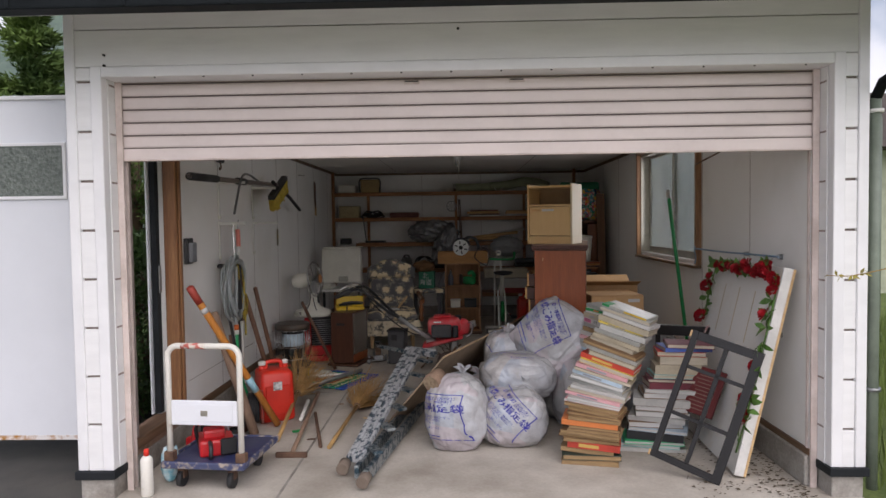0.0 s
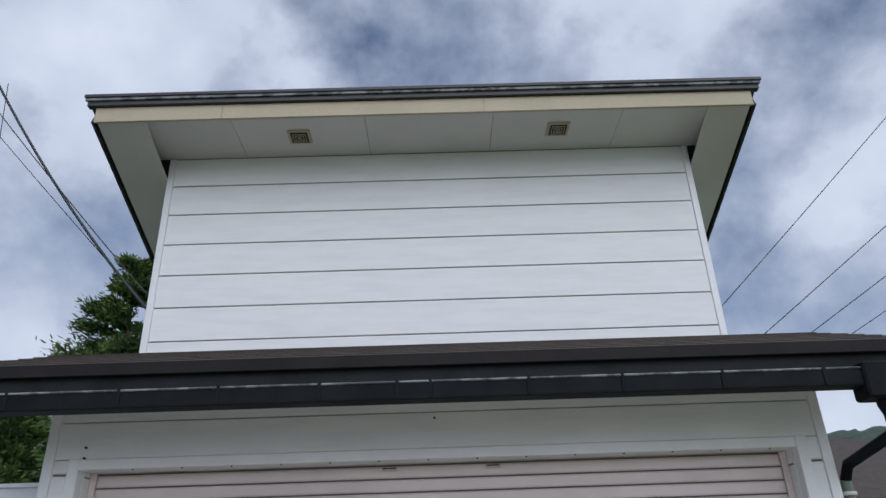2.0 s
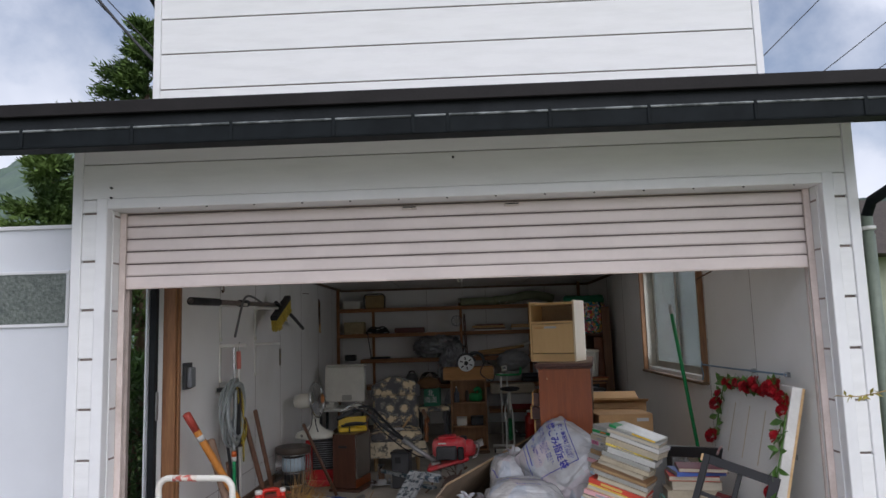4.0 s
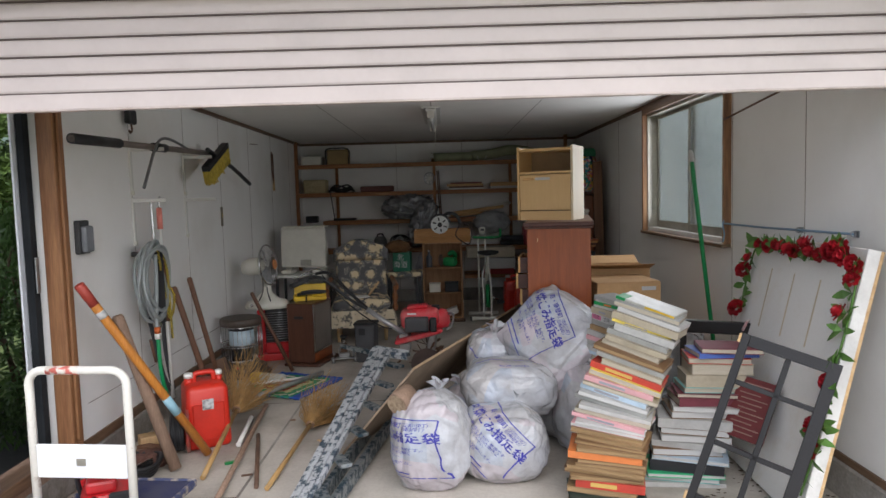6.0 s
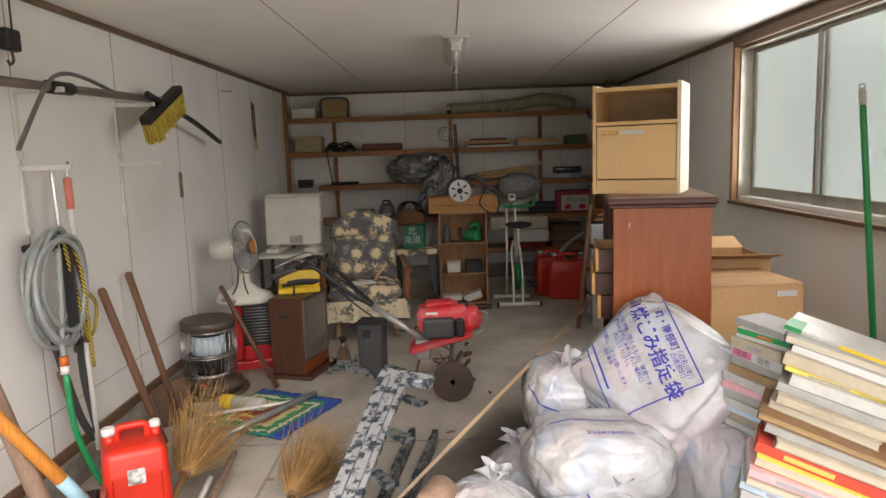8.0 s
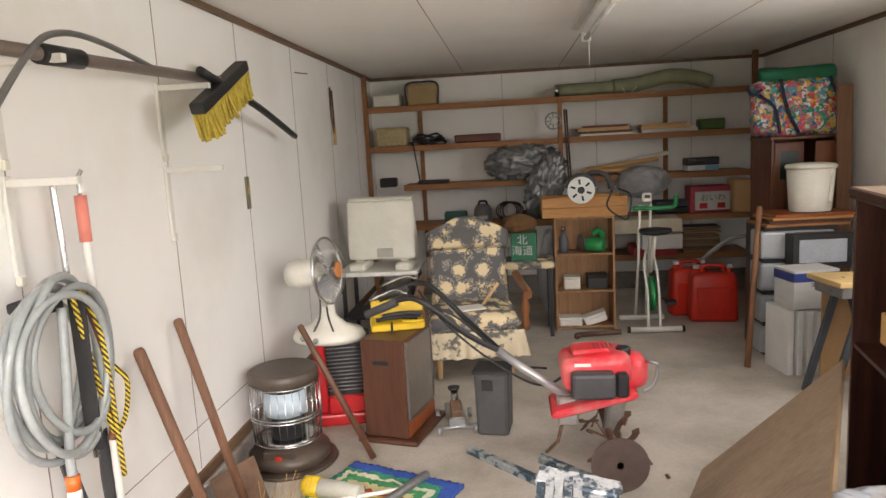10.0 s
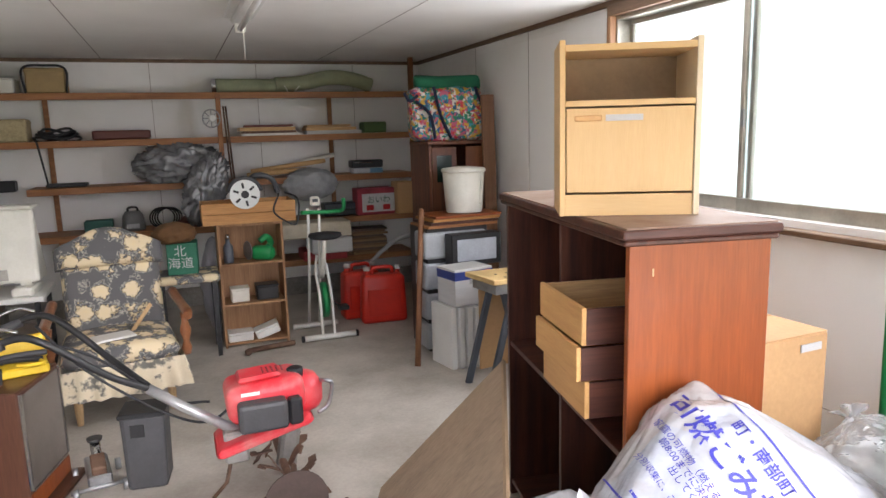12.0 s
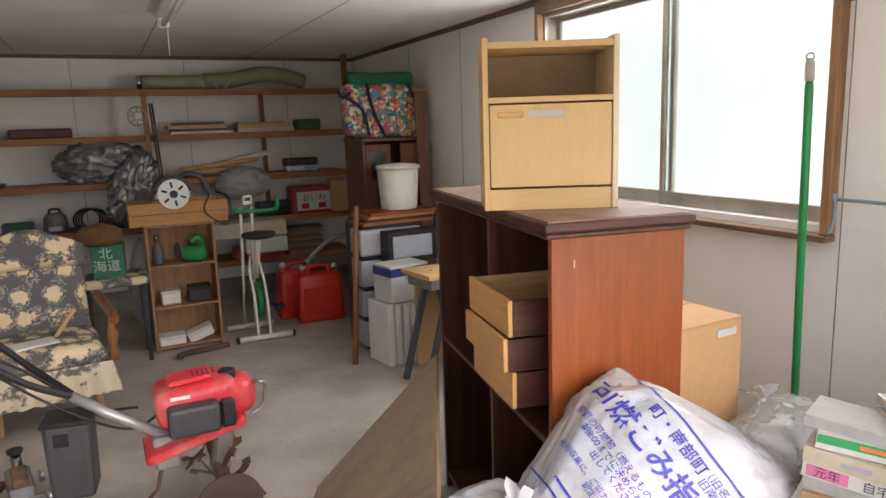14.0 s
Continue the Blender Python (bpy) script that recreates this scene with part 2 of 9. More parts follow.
DUSTY_RED = mat("dusty_red_paint", (0.68, 0.035, 0.05), 0.42, scale=6, col2=(0.62, 0.20, 0.19), low=0.45, high=0.75)
WHITE_PLASTIC = mat("white_plastic", (0.74, 0.73, 0.69), 0.4, var=0.1)
CREAM_PLASTIC = mat("yellowed_white_plastic", (0.72, 0.70, 0.62), 0.42, var=0.12)
GREEN_PLASTIC = mat("green_plastic", (0.012, 0.25, 0.07), 0.4, var=0.2)
YELLOW_PLASTIC = mat("yellow_plastic", (0.75, 0.50, 0.02), 0.45, var=0.2)
BLUE_PAINT = mat("navy_platform_mat", (0.022, 0.03, 0.10), 0.6, scale=6, col2=(0.055, 0.06, 0.11))
PALE_WOOD = wood("pale_raw_wood", (0.62, 0.43, 0.23), (0.48, 0.31, 0.15), "z", 0.55)
PALE_WOOD_X = wood("pale_raw_wood_flat", (0.62, 0.39, 0.18), (0.52, 0.31, 0.13), "x", 0.55)
BEECH = wood("beech_laminate", (0.66, 0.44, 0.205), (0.635, 0.415, 0.185), "z", 0.4, 1.6, 0.0, 0.12)
BEECH_X = wood("beech_laminate_rail", (0.66, 0.44, 0.205), (0.635, 0.415, 0.185), "x", 0.4, 1.6, 0.0, 0.12)
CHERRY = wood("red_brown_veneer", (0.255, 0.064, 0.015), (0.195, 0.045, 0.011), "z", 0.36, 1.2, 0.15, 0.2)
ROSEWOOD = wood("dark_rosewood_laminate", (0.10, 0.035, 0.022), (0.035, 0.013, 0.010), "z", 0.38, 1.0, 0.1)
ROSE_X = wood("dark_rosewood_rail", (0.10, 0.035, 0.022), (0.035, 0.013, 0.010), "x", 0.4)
DARK_WOOD = wood("dark_brown_wood", (0.14, 0.065, 0.035), (0.07, 0.03, 0.018), "z", 0.5)
CARDBOARD = mat("cardboard", (0.53, 0.32, 0.15), 0.85, var=0.12, scale=2, fine=60, bump=0.05)
PLY = mat("weathered_plywood", (0.34, 0.25, 0.17), 0.8, scale=2.2, fine=25, col2=(0.25, 0.185, 0.13), stretch=(2.5, 1, 1), bump=0.12, grain=0.3)
PLY_EDGE = mat("plywood_edge", (0.36, 0.25, 0.15), 0.8, var=0.3, stretch=(1, 1, 20))
ORANGE_WOOD = wood("varnished_orange_handle", (0.58, 0.23, 0.04), (0.46, 0.17, 0.03), "z", 0.35, 1, 0.2)
GREY_WOOD = wood("weathered_grey_wood", (0.30, 0.20, 0.14), (0.20, 0.13, 0.09), "z", 0.75)
SHAFT_WOOD = wood("brown_tool_shaft", (0.22, 0.11, 0.065), (0.13, 0.065, 0.04), "z", 0.6)
TWIG = mat("broom_twigs", (0.50, 0.30, 0.11), 0.8, var=0.4, scale=20)
HOSE = mat("clear_grey_hose", (0.32, 0.35, 0.35), 0.3, var=0.2, scale=12)
BLACK_RUBBER = mat("black_rubber", (0.022, 0.022, 0.024), 0.7, var=0.3)
INK = mat("navy_print", (0.035, 0.035, 0.30), 0.5, var=0.05)
PAPER = mat("page_block", (0.47, 0.42, 0.33), 0.85, var=0.15, scale=6, fine=300, bump=0.25, stretch=(1, 1, 10), grain=0.25)
WHITE_PAPER = mat("white_paper", (0.54, 0.535, 0.52), 0.8, var=0.08, stretch=(1, 1, 8), fine=200, grain=0.2)
ROSE_RED = mat("rose_petal", (0.42, 0.006, 0.016), 0.6, var=0.5, scale=20)
LEAF = mat("cloth_leaf", (0.09, 0.20, 0.035), 0.55, var=0.4, scale=18)

# ---- structure: the garage ----
def structure(name, bm, material, label="", category="", parent=None):
    ob = part(name, bm, material, parent, "")
    return tagged(ob, label, category, "", "structure")


XL, XR, YF, YB, ZC = -1.875, 1.945, 3.6, 10.62, 2.23

floor = structure("floor", box(XL - 0.15, XR + 0.2, 3.42, YB + 0.1, -0.2, 0), CONCRETE, "stained grey concrete garage floor with dirt", "floor")
joints = box(-0.98, -0.965, 3.6, 6.6, -0.01, 0.0012)
box(-1.9, 1.9, 5.9, 5.912, -0.01, 0.0012, bm=joints)
part("floor_joint", joints, FOOTING, floor, "dark joint line in the concrete")

# side walls: concrete footing, timber sill, white panels with fine joints
WIN_Y0, WIN_Y1, WIN_Z0, WIN_Z1 = 5.495, 7.27, 1.135, 2.14
DOOR_Y0, DOOR_Y1, DOOR_Z = 3.86, 4.36, 0.25
wall_right = structure("wall_right", box(XR, XR + 0.12, 3.75, YB, 0.2, WIN_Z0), PANEL, "white panelled garage wall above a concrete footing", "wall")
part("wall_panel", box(XR, XR + 0.12, 3.75, YB, WIN_Z1, 2.5), PANEL, wall_right)
part("wall_panel", box(XR, XR + 0.12, 3.75, WIN_Y0, WIN_Z0, WIN_Z1), PANEL, wall_right)
part("wall_panel", box(XR, XR + 0.12, WIN_Y1, YB, WIN_Z0, WIN_Z1), PANEL, wall_right)
part("footing", box(XR - 0.03, XR + 0.14, 3.75, YB, 0, 0.17, 0.006), FOOTING, wall_right, "rough concrete footing")
part("timber_sill", box(XR - 0.012, XR + 0.1, 3.75, YB, 0.17, 0.205), BROWN_TRIM, wall_right)
wall_left = structure("wall_left", box(XL - 0.12, XL, 4.46, YB, 0.2, 2.5), PANEL, "white panelled garage wall hung with tools", "wall")
part("wall_panel", box(XL - 0.12, XL, 3.75, 4.46, 1.95, 2.5), PANEL, wall_left)
part("footing", box(XL - 0.14, XL + 0.03, 3.75, YB, 0, 0.15, 0.006), FOOTING, wall_left, "rough concrete footing")
part("timber_sill", box(XL - 0.1, XL + 0.012, 4.62, YB, 0.15, 0.205), BROWN_TRIM, wall_left)
for ys, wall, x in (((5.38, 6.29, 7.12, 8.03, 8.94, 9.85), wall_left, XL), ((4.55, 5.44, 8.3, 9.2), wall_right, XR)):
    for y in ys:
        s = 1 if x < 0 else -1
        part("panel_joint", box(x - 0.001 * s, x + 0.0015 * s, y - 0.002, y + 0.002, 0.21, ZC), GROOVE, wall)
    part("panel_joint", box(x - 0.001 * s, x + 0.0015 * s, 4.7, 7.1, 0.39, 0.393), GROOVE, wall)
wall_back = structure("wall_back", box(XL - 0.12, XR + 0.12, YB, YB + 0.12, 0, 2.5), PANEL, "white panelled rear wall behind the shelves", "wall")
part("footing", box(XL, XR, YB - 0.03, YB + 0.01, 0, 0.17), FOOTING, wall_back)
for x in (-1.4, -0.55, 0.36, 1.27):
    part("panel_joint", box(x - 0.002, x + 0.002, YB - 0.0015, YB + 0.001, 0.17, ZC), GROOVE, wall_back)
ceiling = structure("ceiling", box(XL - 0.1, XR + 0.1, 3.76, YB + 0.1, ZC, ZC + 0.06), CEILING, "off-white board ceiling with fine seams", "ceiling")
seams = box(0.005, 0.011, 3.8, YB, ZC - 0.0015, ZC + 0.001)
for x in (-0.92, 0.92):
    box(x - 0.002, x + 0.002, 3.8, YB, ZC - 0.0015, ZC + 0.001, bm=seams)
part("ceiling_seam", seams, GROOVE, ceiling)
cornice = structure("trim", box(XL, XL + 0.022, 3.8, YB, ZC - 0.03, ZC), BROWN_TRIM, "thin brown timber cornice strip", "trim")
part("cornice_strip", box(XR - 0.022, XR, 3.8, YB, ZC - 0.03, ZC), BROWN_TRIM, cornice)
part("cornice_strip", box(XL + 0.022, XR - 0.022, YB - 0.022, YB, ZC - 0.03, ZC), BROWN_TRIM, cornice)

# side opening beside the shutter, with its post, sill and sliding door
side_door = structure("door_1", box(XL - 0.10, XL - 0.06, 4.385, 4.435, DOOR_Z, 1.96, 0.004), FLASH, "dark-edged sliding side door slid open", "door")
part("door_edge", box(XL - 0.115, XL - 0.105, 4.36, 4.43, DOOR_Z, 1.96), WHITE_STEEL, side_door)
part("latch", box(XL - 0.058, XL - 0.050, 4.395, 4.425, 1.04, 1.22, 0.003), STEEL, side_door, "steel latch plate")
corner_post = structure("post", box(XL - 0.04, XL + 0.045, 4.45, 4.55, 0.205, ZC, 0.006), POST_WOOD, "brown varnished timber door post", "post")
part("post_moulding", box(XL + 0.0455, XL + 0.058, 4.475, 4.51, 0.26, ZC, 0.008), POST_WOOD, corner_post)
door_sill = structure("door_sill", box(XL - 0.12, XL + 0.03, 3.78, 4.44, 0.15, 0.235, 0.004), GREY_WOOD, "worn timber sill below the side opening", "sill")
part("sill_rail", box(XL - 0.06, XL + 0.045, 3.80, 4.44, 0.19, 0.25, 0.004), BROWN_TRIM, door_sill)
junction = thing("junction_box", pose(XL, 4.72, 1.30), "grey plastic electrical junction box on the wall", "junction box")
part("back_plate", box(0.001, 0.03, -0.055, 0.055, -0.09, 0.09, 0.005), GREY_PLASTIC, junction)
part("cover", box(0.03, 0.06, -0.045, 0.045, -0.08, 0.06, 0.008), mat("grey_box_cover", (0.22, 0.23, 0.25), 0.5), junction)

# window in the right wall
window = structure("window_1", box(XR - 0.045, XR + 0.115, WIN_Y0 - 0.036, WIN_Y1 + 0.036, WIN_Z1, WIN_Z1 + 0.06, 0.004), BROWN_TRIM, "aluminium sliding window with frosted glass in a brown wooden frame", "window")
part("window_frame", box(XR - 0.045, XR + 0.115, WIN_Y0 - 0.036, WIN_Y0, WIN_Z0 - 0.03, WIN_Z1, 0.004), FRAME_WOOD, window)
part("window_frame", box(XR - 0.045, XR + 0.115, WIN_Y1, WIN_Y1 + 0.036, WIN_Z0 - 0.03, WIN_Z1, 0.004), FRAME_WOOD, window)
part("window_sill", box(XR - 0.06, XR + 0.115, WIN_Y0 - 0.036, WIN_Y1 + 0.036, WIN_Z0 - 0.055, WIN_Z0 - 0.03, 0.004), BROWN_TRIM, window, "dark weathered wooden window sill")
FROST = mat("frosted_glass", (0.92, 0.95, 0.95), 0.16, var=0.03, fine=140, bump=0.15, grain=0.02)
FROST.node_tree.nodes["Principled BSDF"].inputs["Transmission Weight"].default_value = 1.0
for i, (y0, y1) in enumerate(((WIN_Y0 + 0.01, 6.40), (6.34, WIN_Y1 - 0.01))):
    x = XR + 0.055 + 0.026 * i
    sash = part("sash", box(x, x + 0.022, y0, y1, WIN_Z0 - 0.03, WIN_Z0 + 0.06, 0.003), ALU, window)
    part("sash_rail", box(x, x + 0.022, y0, y1, WIN_Z1 - 0.045, WIN_Z1, 0.003), ALU, sash)
    part("stile", box(x, x + 0.022, y0, y0 + 0.028, WIN_Z0 + 0.06, WIN_Z1 - 0.045, 0.003), ALU, sash)
    part("stile", box(x, x + 0.022, y1 - 0.028, y1, WIN_Z0 + 0.06, WIN_Z1 - 0.045, 0.003), ALU, sash)
    pane = part("pane", box(x + 0.008, x + 0.013, y0 + 0.026, y1 - 0.026, WIN_Z0 + 0.058, WIN_Z1 - 0.043), FROST, sash)
    pane.visible_shadow = False
part("latch", box(XR + 0.045, XR + 0.055, 6.36, 6.385, 1.52, 1.60, 0.004), STEEL, window)

for y0, y1, z0, z1 in ((WIN_Y0, WIN_Y1, WIN_Z1 - 0.022, WIN_Z1), (WIN_Y0, WIN_Y0 + 0.014, WIN_Z0 - 0.03, WIN_Z1 - 0.022), (WIN_Y1 - 0.014, WIN_Y1, WIN_Z0 - 0.03, WIN_Z1 - 0.022)):
    part("track", box(XR - 0.005, XR + 0.112, y0, y1, z0, z1, 0.002), ALU, window, "pale aluminium window track")

# corrugated light sheet outside the window
FRP = mat("translucent_corrugated_sheet", (0.82, 0.85, 0.84), 0.5, var=0.05, fine=30, bump=0.02)
n, l = FRP.node_tree.nodes, FRP.node_tree.links
tl, ms = n.new("ShaderNodeBsdfTranslucent"), n.new("ShaderNodeMixShader")
tl.inputs[0].default_value = (0.88, 0.91, 0.90, 1)
ms.inputs[0].default_value = 0.7
l.new(n["Principled BSDF"].outputs[0], ms.inputs[1])
l.new(tl.outputs[0], ms.inputs[2])
l.new(ms.outputs[0], n["Material Output"].inputs["Surface"])
bm = bmesh.new()
rows = []
for i in range(291):
    y = 4.9 + i * 0.02
    x = 2.36 + 0.022 * math.cos(i * 2 * math.pi * 0.02 / 0.076)
    rows.append((bm.verts.new((x, y, 0.1)), bm.verts.new((x, y, 2.35))))
for a, b in zip(rows, rows[1:]):
    bm.faces.new((a[0], b[0], b[1], a[1])).smooth = True
structure("corrugated_screen", bm, FRP, "white translucent corrugated plastic sheet outside the window", "screen")

# front wall: lapped boards between corner trims, over a grey flashing and footing
PX0, PX1 = -2.045, 2.155
OX0, OX1, OZ = -1.85, 1.975, 2.27
wall_front = structure("wall_front", box(PX0 + 0.02, OX0 - 0.004, YF + 0.02, 3.90, 0.16, 2.64), GROOVE, "white lapped siding garage front with corner trims", "wall")
part("wall_core", box(OX1 + 0.004, PX1 - 0.02, YF + 0.02, 3.90, 0.16, 2.64), GROOVE, wall_front)
part("wall_core", box(OX0 - 0.004, OX1 + 0.004, YF + 0.02, 3.70, OZ + 0.004, 2.64), GROOVE, wall_front)
part("corner_trim", box(PX0, PX0 + 0.055, YF - 0.008, YF + 0.06, 0.16, 2.62, 0.004), TRIM, wall_front)
part("corner_trim", box(PX1 - 0.055, PX1, YF - 0.008, YF + 0.06, 0.16, 2.62, 0.004), TRIM, wall_front)
part("corner_trim", box(OX0 - 0.06, OX0, YF - 0.008, YF + 0.055, 0.16, OZ + 0.06, 0.004), TRIM, wall_front)
part("corner_trim", box(OX1, OX1 + 0.06, YF - 0.008, YF + 0.055, 0.16, OZ + 0.06, 0.004), TRIM, wall_front)
part("head_trim", box(OX0, OX1, YF - 0.008, YF + 0.15, OZ, OZ + 0.055, 0.004), TRIM, wall_front)
for sx0, sx1 in ((PX0 + 0.055, OX0 - 0.06), (OX1 + 0.06, PX1 - 0.055)):
    bd = mesh_of("board", box(sx0, sx1, YF, YF + 0.03, 0.006, 0.256, 0.003), SIDING)
    low = 0.148 if sx0 < 0 else 0.098
    for k in range(8):
        piece("board", bd, wall_front, pose(0, 0.001 * (k % 2), low + 0.2625 * k))
    bd = mesh_of("board", box(sx0, sx1, YF, YF + 0.03, 0.006, 2.322 - low - 2.1, 0.003), SIDING)
    piece("board", bd, wall_front, pose(0, 0, low + 2.1))
bd = mesh_of("board", box(PX0 + 0.055, PX1 - 0.055, YF, YF + 0.03, 0, 0.19, 0.003), SIDING)
piece("board", bd, wall_front, pose(0, 0, 2.326))
bd = mesh_of("board", box(PX0 + 0.055, PX1 - 0.055, YF, YF + 0.03, 0, 0.10, 0.003), SIDING)
piece("board", bd, wall_front, pose(0, 0, 2.522))
for x, s in ((OX0, 1), (OX1, -1)):
    part("jamb_lining", box(x - 0.02 * s, x + 0.004 * s, YF + 0.055, 3.74, 0.16, OZ, 0.002), SIDING, wall_front)
    notch = mesh_of("jamb_notch", box(x + 0.0035 * s, x + 0.0055 * s, YF + 0.065, 3.725, 0, 0.010), GROOVE)
    for k in range(8):
        piece("jamb_notch", notch, wall_front, pose(0, 0, 0.40 + 0.2625 * k - (0.05 if x > 0 else 0)))
for x0, x1 in ((PX0 - 0.012, OX0 + 0.012), (OX1 - 0.012, PX1 + 0.012)):
    part("flashing", box(x0, x1, YF - 0.025, 3.80, 0.115, 0.16, 0.003), FLASH, wall_front, "dark grey metal flashing")
    part("footing", box(x0 + 0.02, x1 - 0.02, YF, 3.85, -0.1, 0.115, 0.004), FOOTING, wall_front, "concrete footing block")
for x, z in ((0.04, 2.485), (-1.83, 2.385), (-1.83, 2.33)):
    part("bolt", lathe([(0.006, 0), (0.006, 0.014), (0.003, 0.016)], m=pose(x, YF, z, 90)), BLACK_PLASTIC, wall_front)
for k in range(14):
    part("screw", lathe([(0.006, 0), (0.005, 0.006)], n=8, m=pose(OX0 + 0.28 + k * 0.262, YF + 0.01, OZ + 0.001, 180)), FLASH, wall_front)

# rolling shutter, half raised
shutter = structure("rolling_shutter", box(OX0 + 0.03, OX1 - 0.03, 3.742, 3.760, 1.845, 1.91, 0.004), SHUTTER, "pink-beige slatted steel rolling shutter, half raised", "shutter")
bm = bmesh.new()
prof = [(0.0, 0.0), (-0.004, 0.004), (-0.0065, 0.012), (-0.0065, 0.058), (-0.003, 0.066), (0.003, 0.0665), (0.003, 0.070)]
ends = [[bm.verts.new((x, y, z)) for y, z in prof] for x in (OX0 + 0.03, OX1 - 0.03)]
for i in range(len(prof) - 1):
    bm.faces.new((ends[0][i], ends[1][i], ends[1][i + 1], ends[0][i + 1]))
slat = mesh_of("slat", bm, SHUTTER)
# dark strips that paint the shadow line between slats
joint = mesh_of("slat_joint", box(OX0 + 0.03, OX1 - 0.03, 3.7415, 3.756, -0.0035, 0.0015), mat("shaded_slat_joint", (0.14, 0.10, 0.09), 0.7))
for k in range(6):
    piece("slat_joint", joint, shutter, pose(0, 0, 1.91 + 0.0705 * k))
for k in range(6):
    piece("slat", slat, shutter, pose(0, 3.752, 1.91 + 0.0705 * k))
part("bottom_bar", box(OX0 + 0.03, OX1 - 0.03, 3.735, 3.768, 1.839, 1.848, 0.002), GUIDE, shutter)
for x in (-0.215, 0.355):
    h = part("pull_handle", box(x - 0.042, x + 0.042, 3.740, 3.7465, 2.232, 2.254, 0.002), GUIDE, shutter, "small recessed pull handle")
    part("handle_slot", box(x - 0.036, x + 0.036, 3.7385, 3.7395, 2.244, 2.250), FLASH, h)
for x, s in ((OX0, 1), (OX1, -1)):
    part("guide_rail", box(x + 0.006 * s, x + 0.04 * s, 3.725, 3.738, 0.0, OZ - 0.002), GUIDE, shutter, "pale pink steel guide rail")
    part("guide_rail", box(x + 0.006 * s, x + 0.04 * s, 3.772, 3.785, 0.0, OZ - 0.002), GUIDE, shutter)
part("shutter_box", box(OX0 + 0.01, OX1 - 0.01, 3.79, 4.05, 2.232, 2.6), FLASH, shutter)

# lower roof: shingle courses, eave board and gutter
R0, R1 = Vector((0, 3.16, 2.705)), Vector((0, 4.46, 3.17))
pitch_r = math.degrees(math.atan2(R1.z - R0.z, R1.y - R0.y))
roof = structure("roof", box(-2.55, 2.65, 0, 1.45, -0.06, -0.01, m=pose(0, R0.y, R0.z, pitch_r)), SHINGLE, "weathered dark shingle garage roof", "roof")
course = mesh_of("shingle_course", rough_up(box(-2.55, 2.65, 0, 0.20, 0, 0.012), 0.003, 3), SHINGLE)
for k in range(8):
    piece("shingle_course", course, roof, pose(0.004 * (k % 3), R0.y, R0.z, pitch_r) @ pose(0, 0.175 * k - 0.02, 0.004, -2.0))
part("roof_slope", box(-2.6, 2.7, 4.4, 11.0, 3.0, 3.05), SHINGLE, roof)
part("eave_edge", box(-2.57, 2.67, 3.125, 3.15, 2.645, 2.71, 0.004), mat("eave_edge_metal", (0.02, 0.018, 0.018), 0.6, var=0.3, spec=0.15), roof, "dark brown metal eave edge")
part("eave_board", box(-2.55, 2.65, 3.16, 3.185, 2.50, 2.69, 0.003), FLASH, roof, "dark grey eave board")
part("eave_soffit", box(-2.5, 2.6, 3.185, 3.62, 2.605, 2.625), SOFFIT, roof)
gutter = structure("gutter", box(-2.6, 2.26, 3.05, 3.056, 2.47, 2.545), GUTTER, "dark green-grey rain gutter with weathered rim", "gutter")
part("gutter_floor", box(-2.6, 2.26, 3.05, 3.15, 2.462, 2.47, 0.003), GUTTER, gutter)
part("gutter_back", box(-2.6, 2.26, 3.146, 3.152, 2.47, 2.55), GUTTER, gutter)
part("gutter_rim", tube([(-2.6 + 0.3 * i, 3.049, 2.547 + 0.002 * noise.noise((i, 0, 0))) for i in range(17)], 0.006), GUTTER_RIM, gutter, "flaking pale gutter rim")
brk = box(-0.009, 0.009, 3.043, 3.049, 2.466, 2.556, 0.002)
box(-0.009, 0.009, 3.049, 3.16, 2.556, 2.560, bm=brk)
brk = mesh_of("bracket", brk, GUTTER)
for x in (-2.5, -1.98, -1.45, -0.98, -0.50, -0.13, 0.03, 0.50, 0.95, 1.43, 1.92):
    piece("bracket", brk, gutter, pose(x, 0, 0))
part("joint_collar", box(-0.13, 0.03, 3.045, 3.0495, 2.463, 2.55, 0.002), GUTTER, gutter)
part("outlet_box", box(2.10, 2.34, 3.03, 3.17, 2.40, 2.575, 0.01), GUTTER, gutter)
part("outlet_funnel", lathe([(0.055, 0), (0.055, 0.05), (0.07, 0.10), (0.07, 0.14)], m=pose(2.24, 3.10, 2.28)), GUTTER, gutter)
down = structure("downpipe", tube([(2.24, 3.10, 2.30), (2.245, 3.2, 2.25), (2.225, 3.60, 2.17), (2.225, 3.66, 2.10)], 0.028, n=12), GUTTER, "dark green rain downpipe beside the corner", "downpipe")
part("pipe_run", tube([(2.225, 3.66, 2.10), (2.225, 3.66, 1.2), (2.225, 3.66, 0.02)], 0.028, n=12), PIPE_LIGHT, down)
part("pipe_sleeve", tube([(2.245, 3.69, 2.0), (2.245, 3.69, 0.95)], 0.03, n=12), PIPE_LIGHT, down, "faded pale green sleeve")
part("pipe_clip", lathe([(0.038, 0), (0.038, 0.02)], m=pose(2.225, 3.66, 2.02)), WHITE_PLASTIC, down)
part("pipe_clip", lathe([(0.038, 0), (0.038, 0.02)], m=pose(2.225, 3.66, 0.55)), STEEL, down)

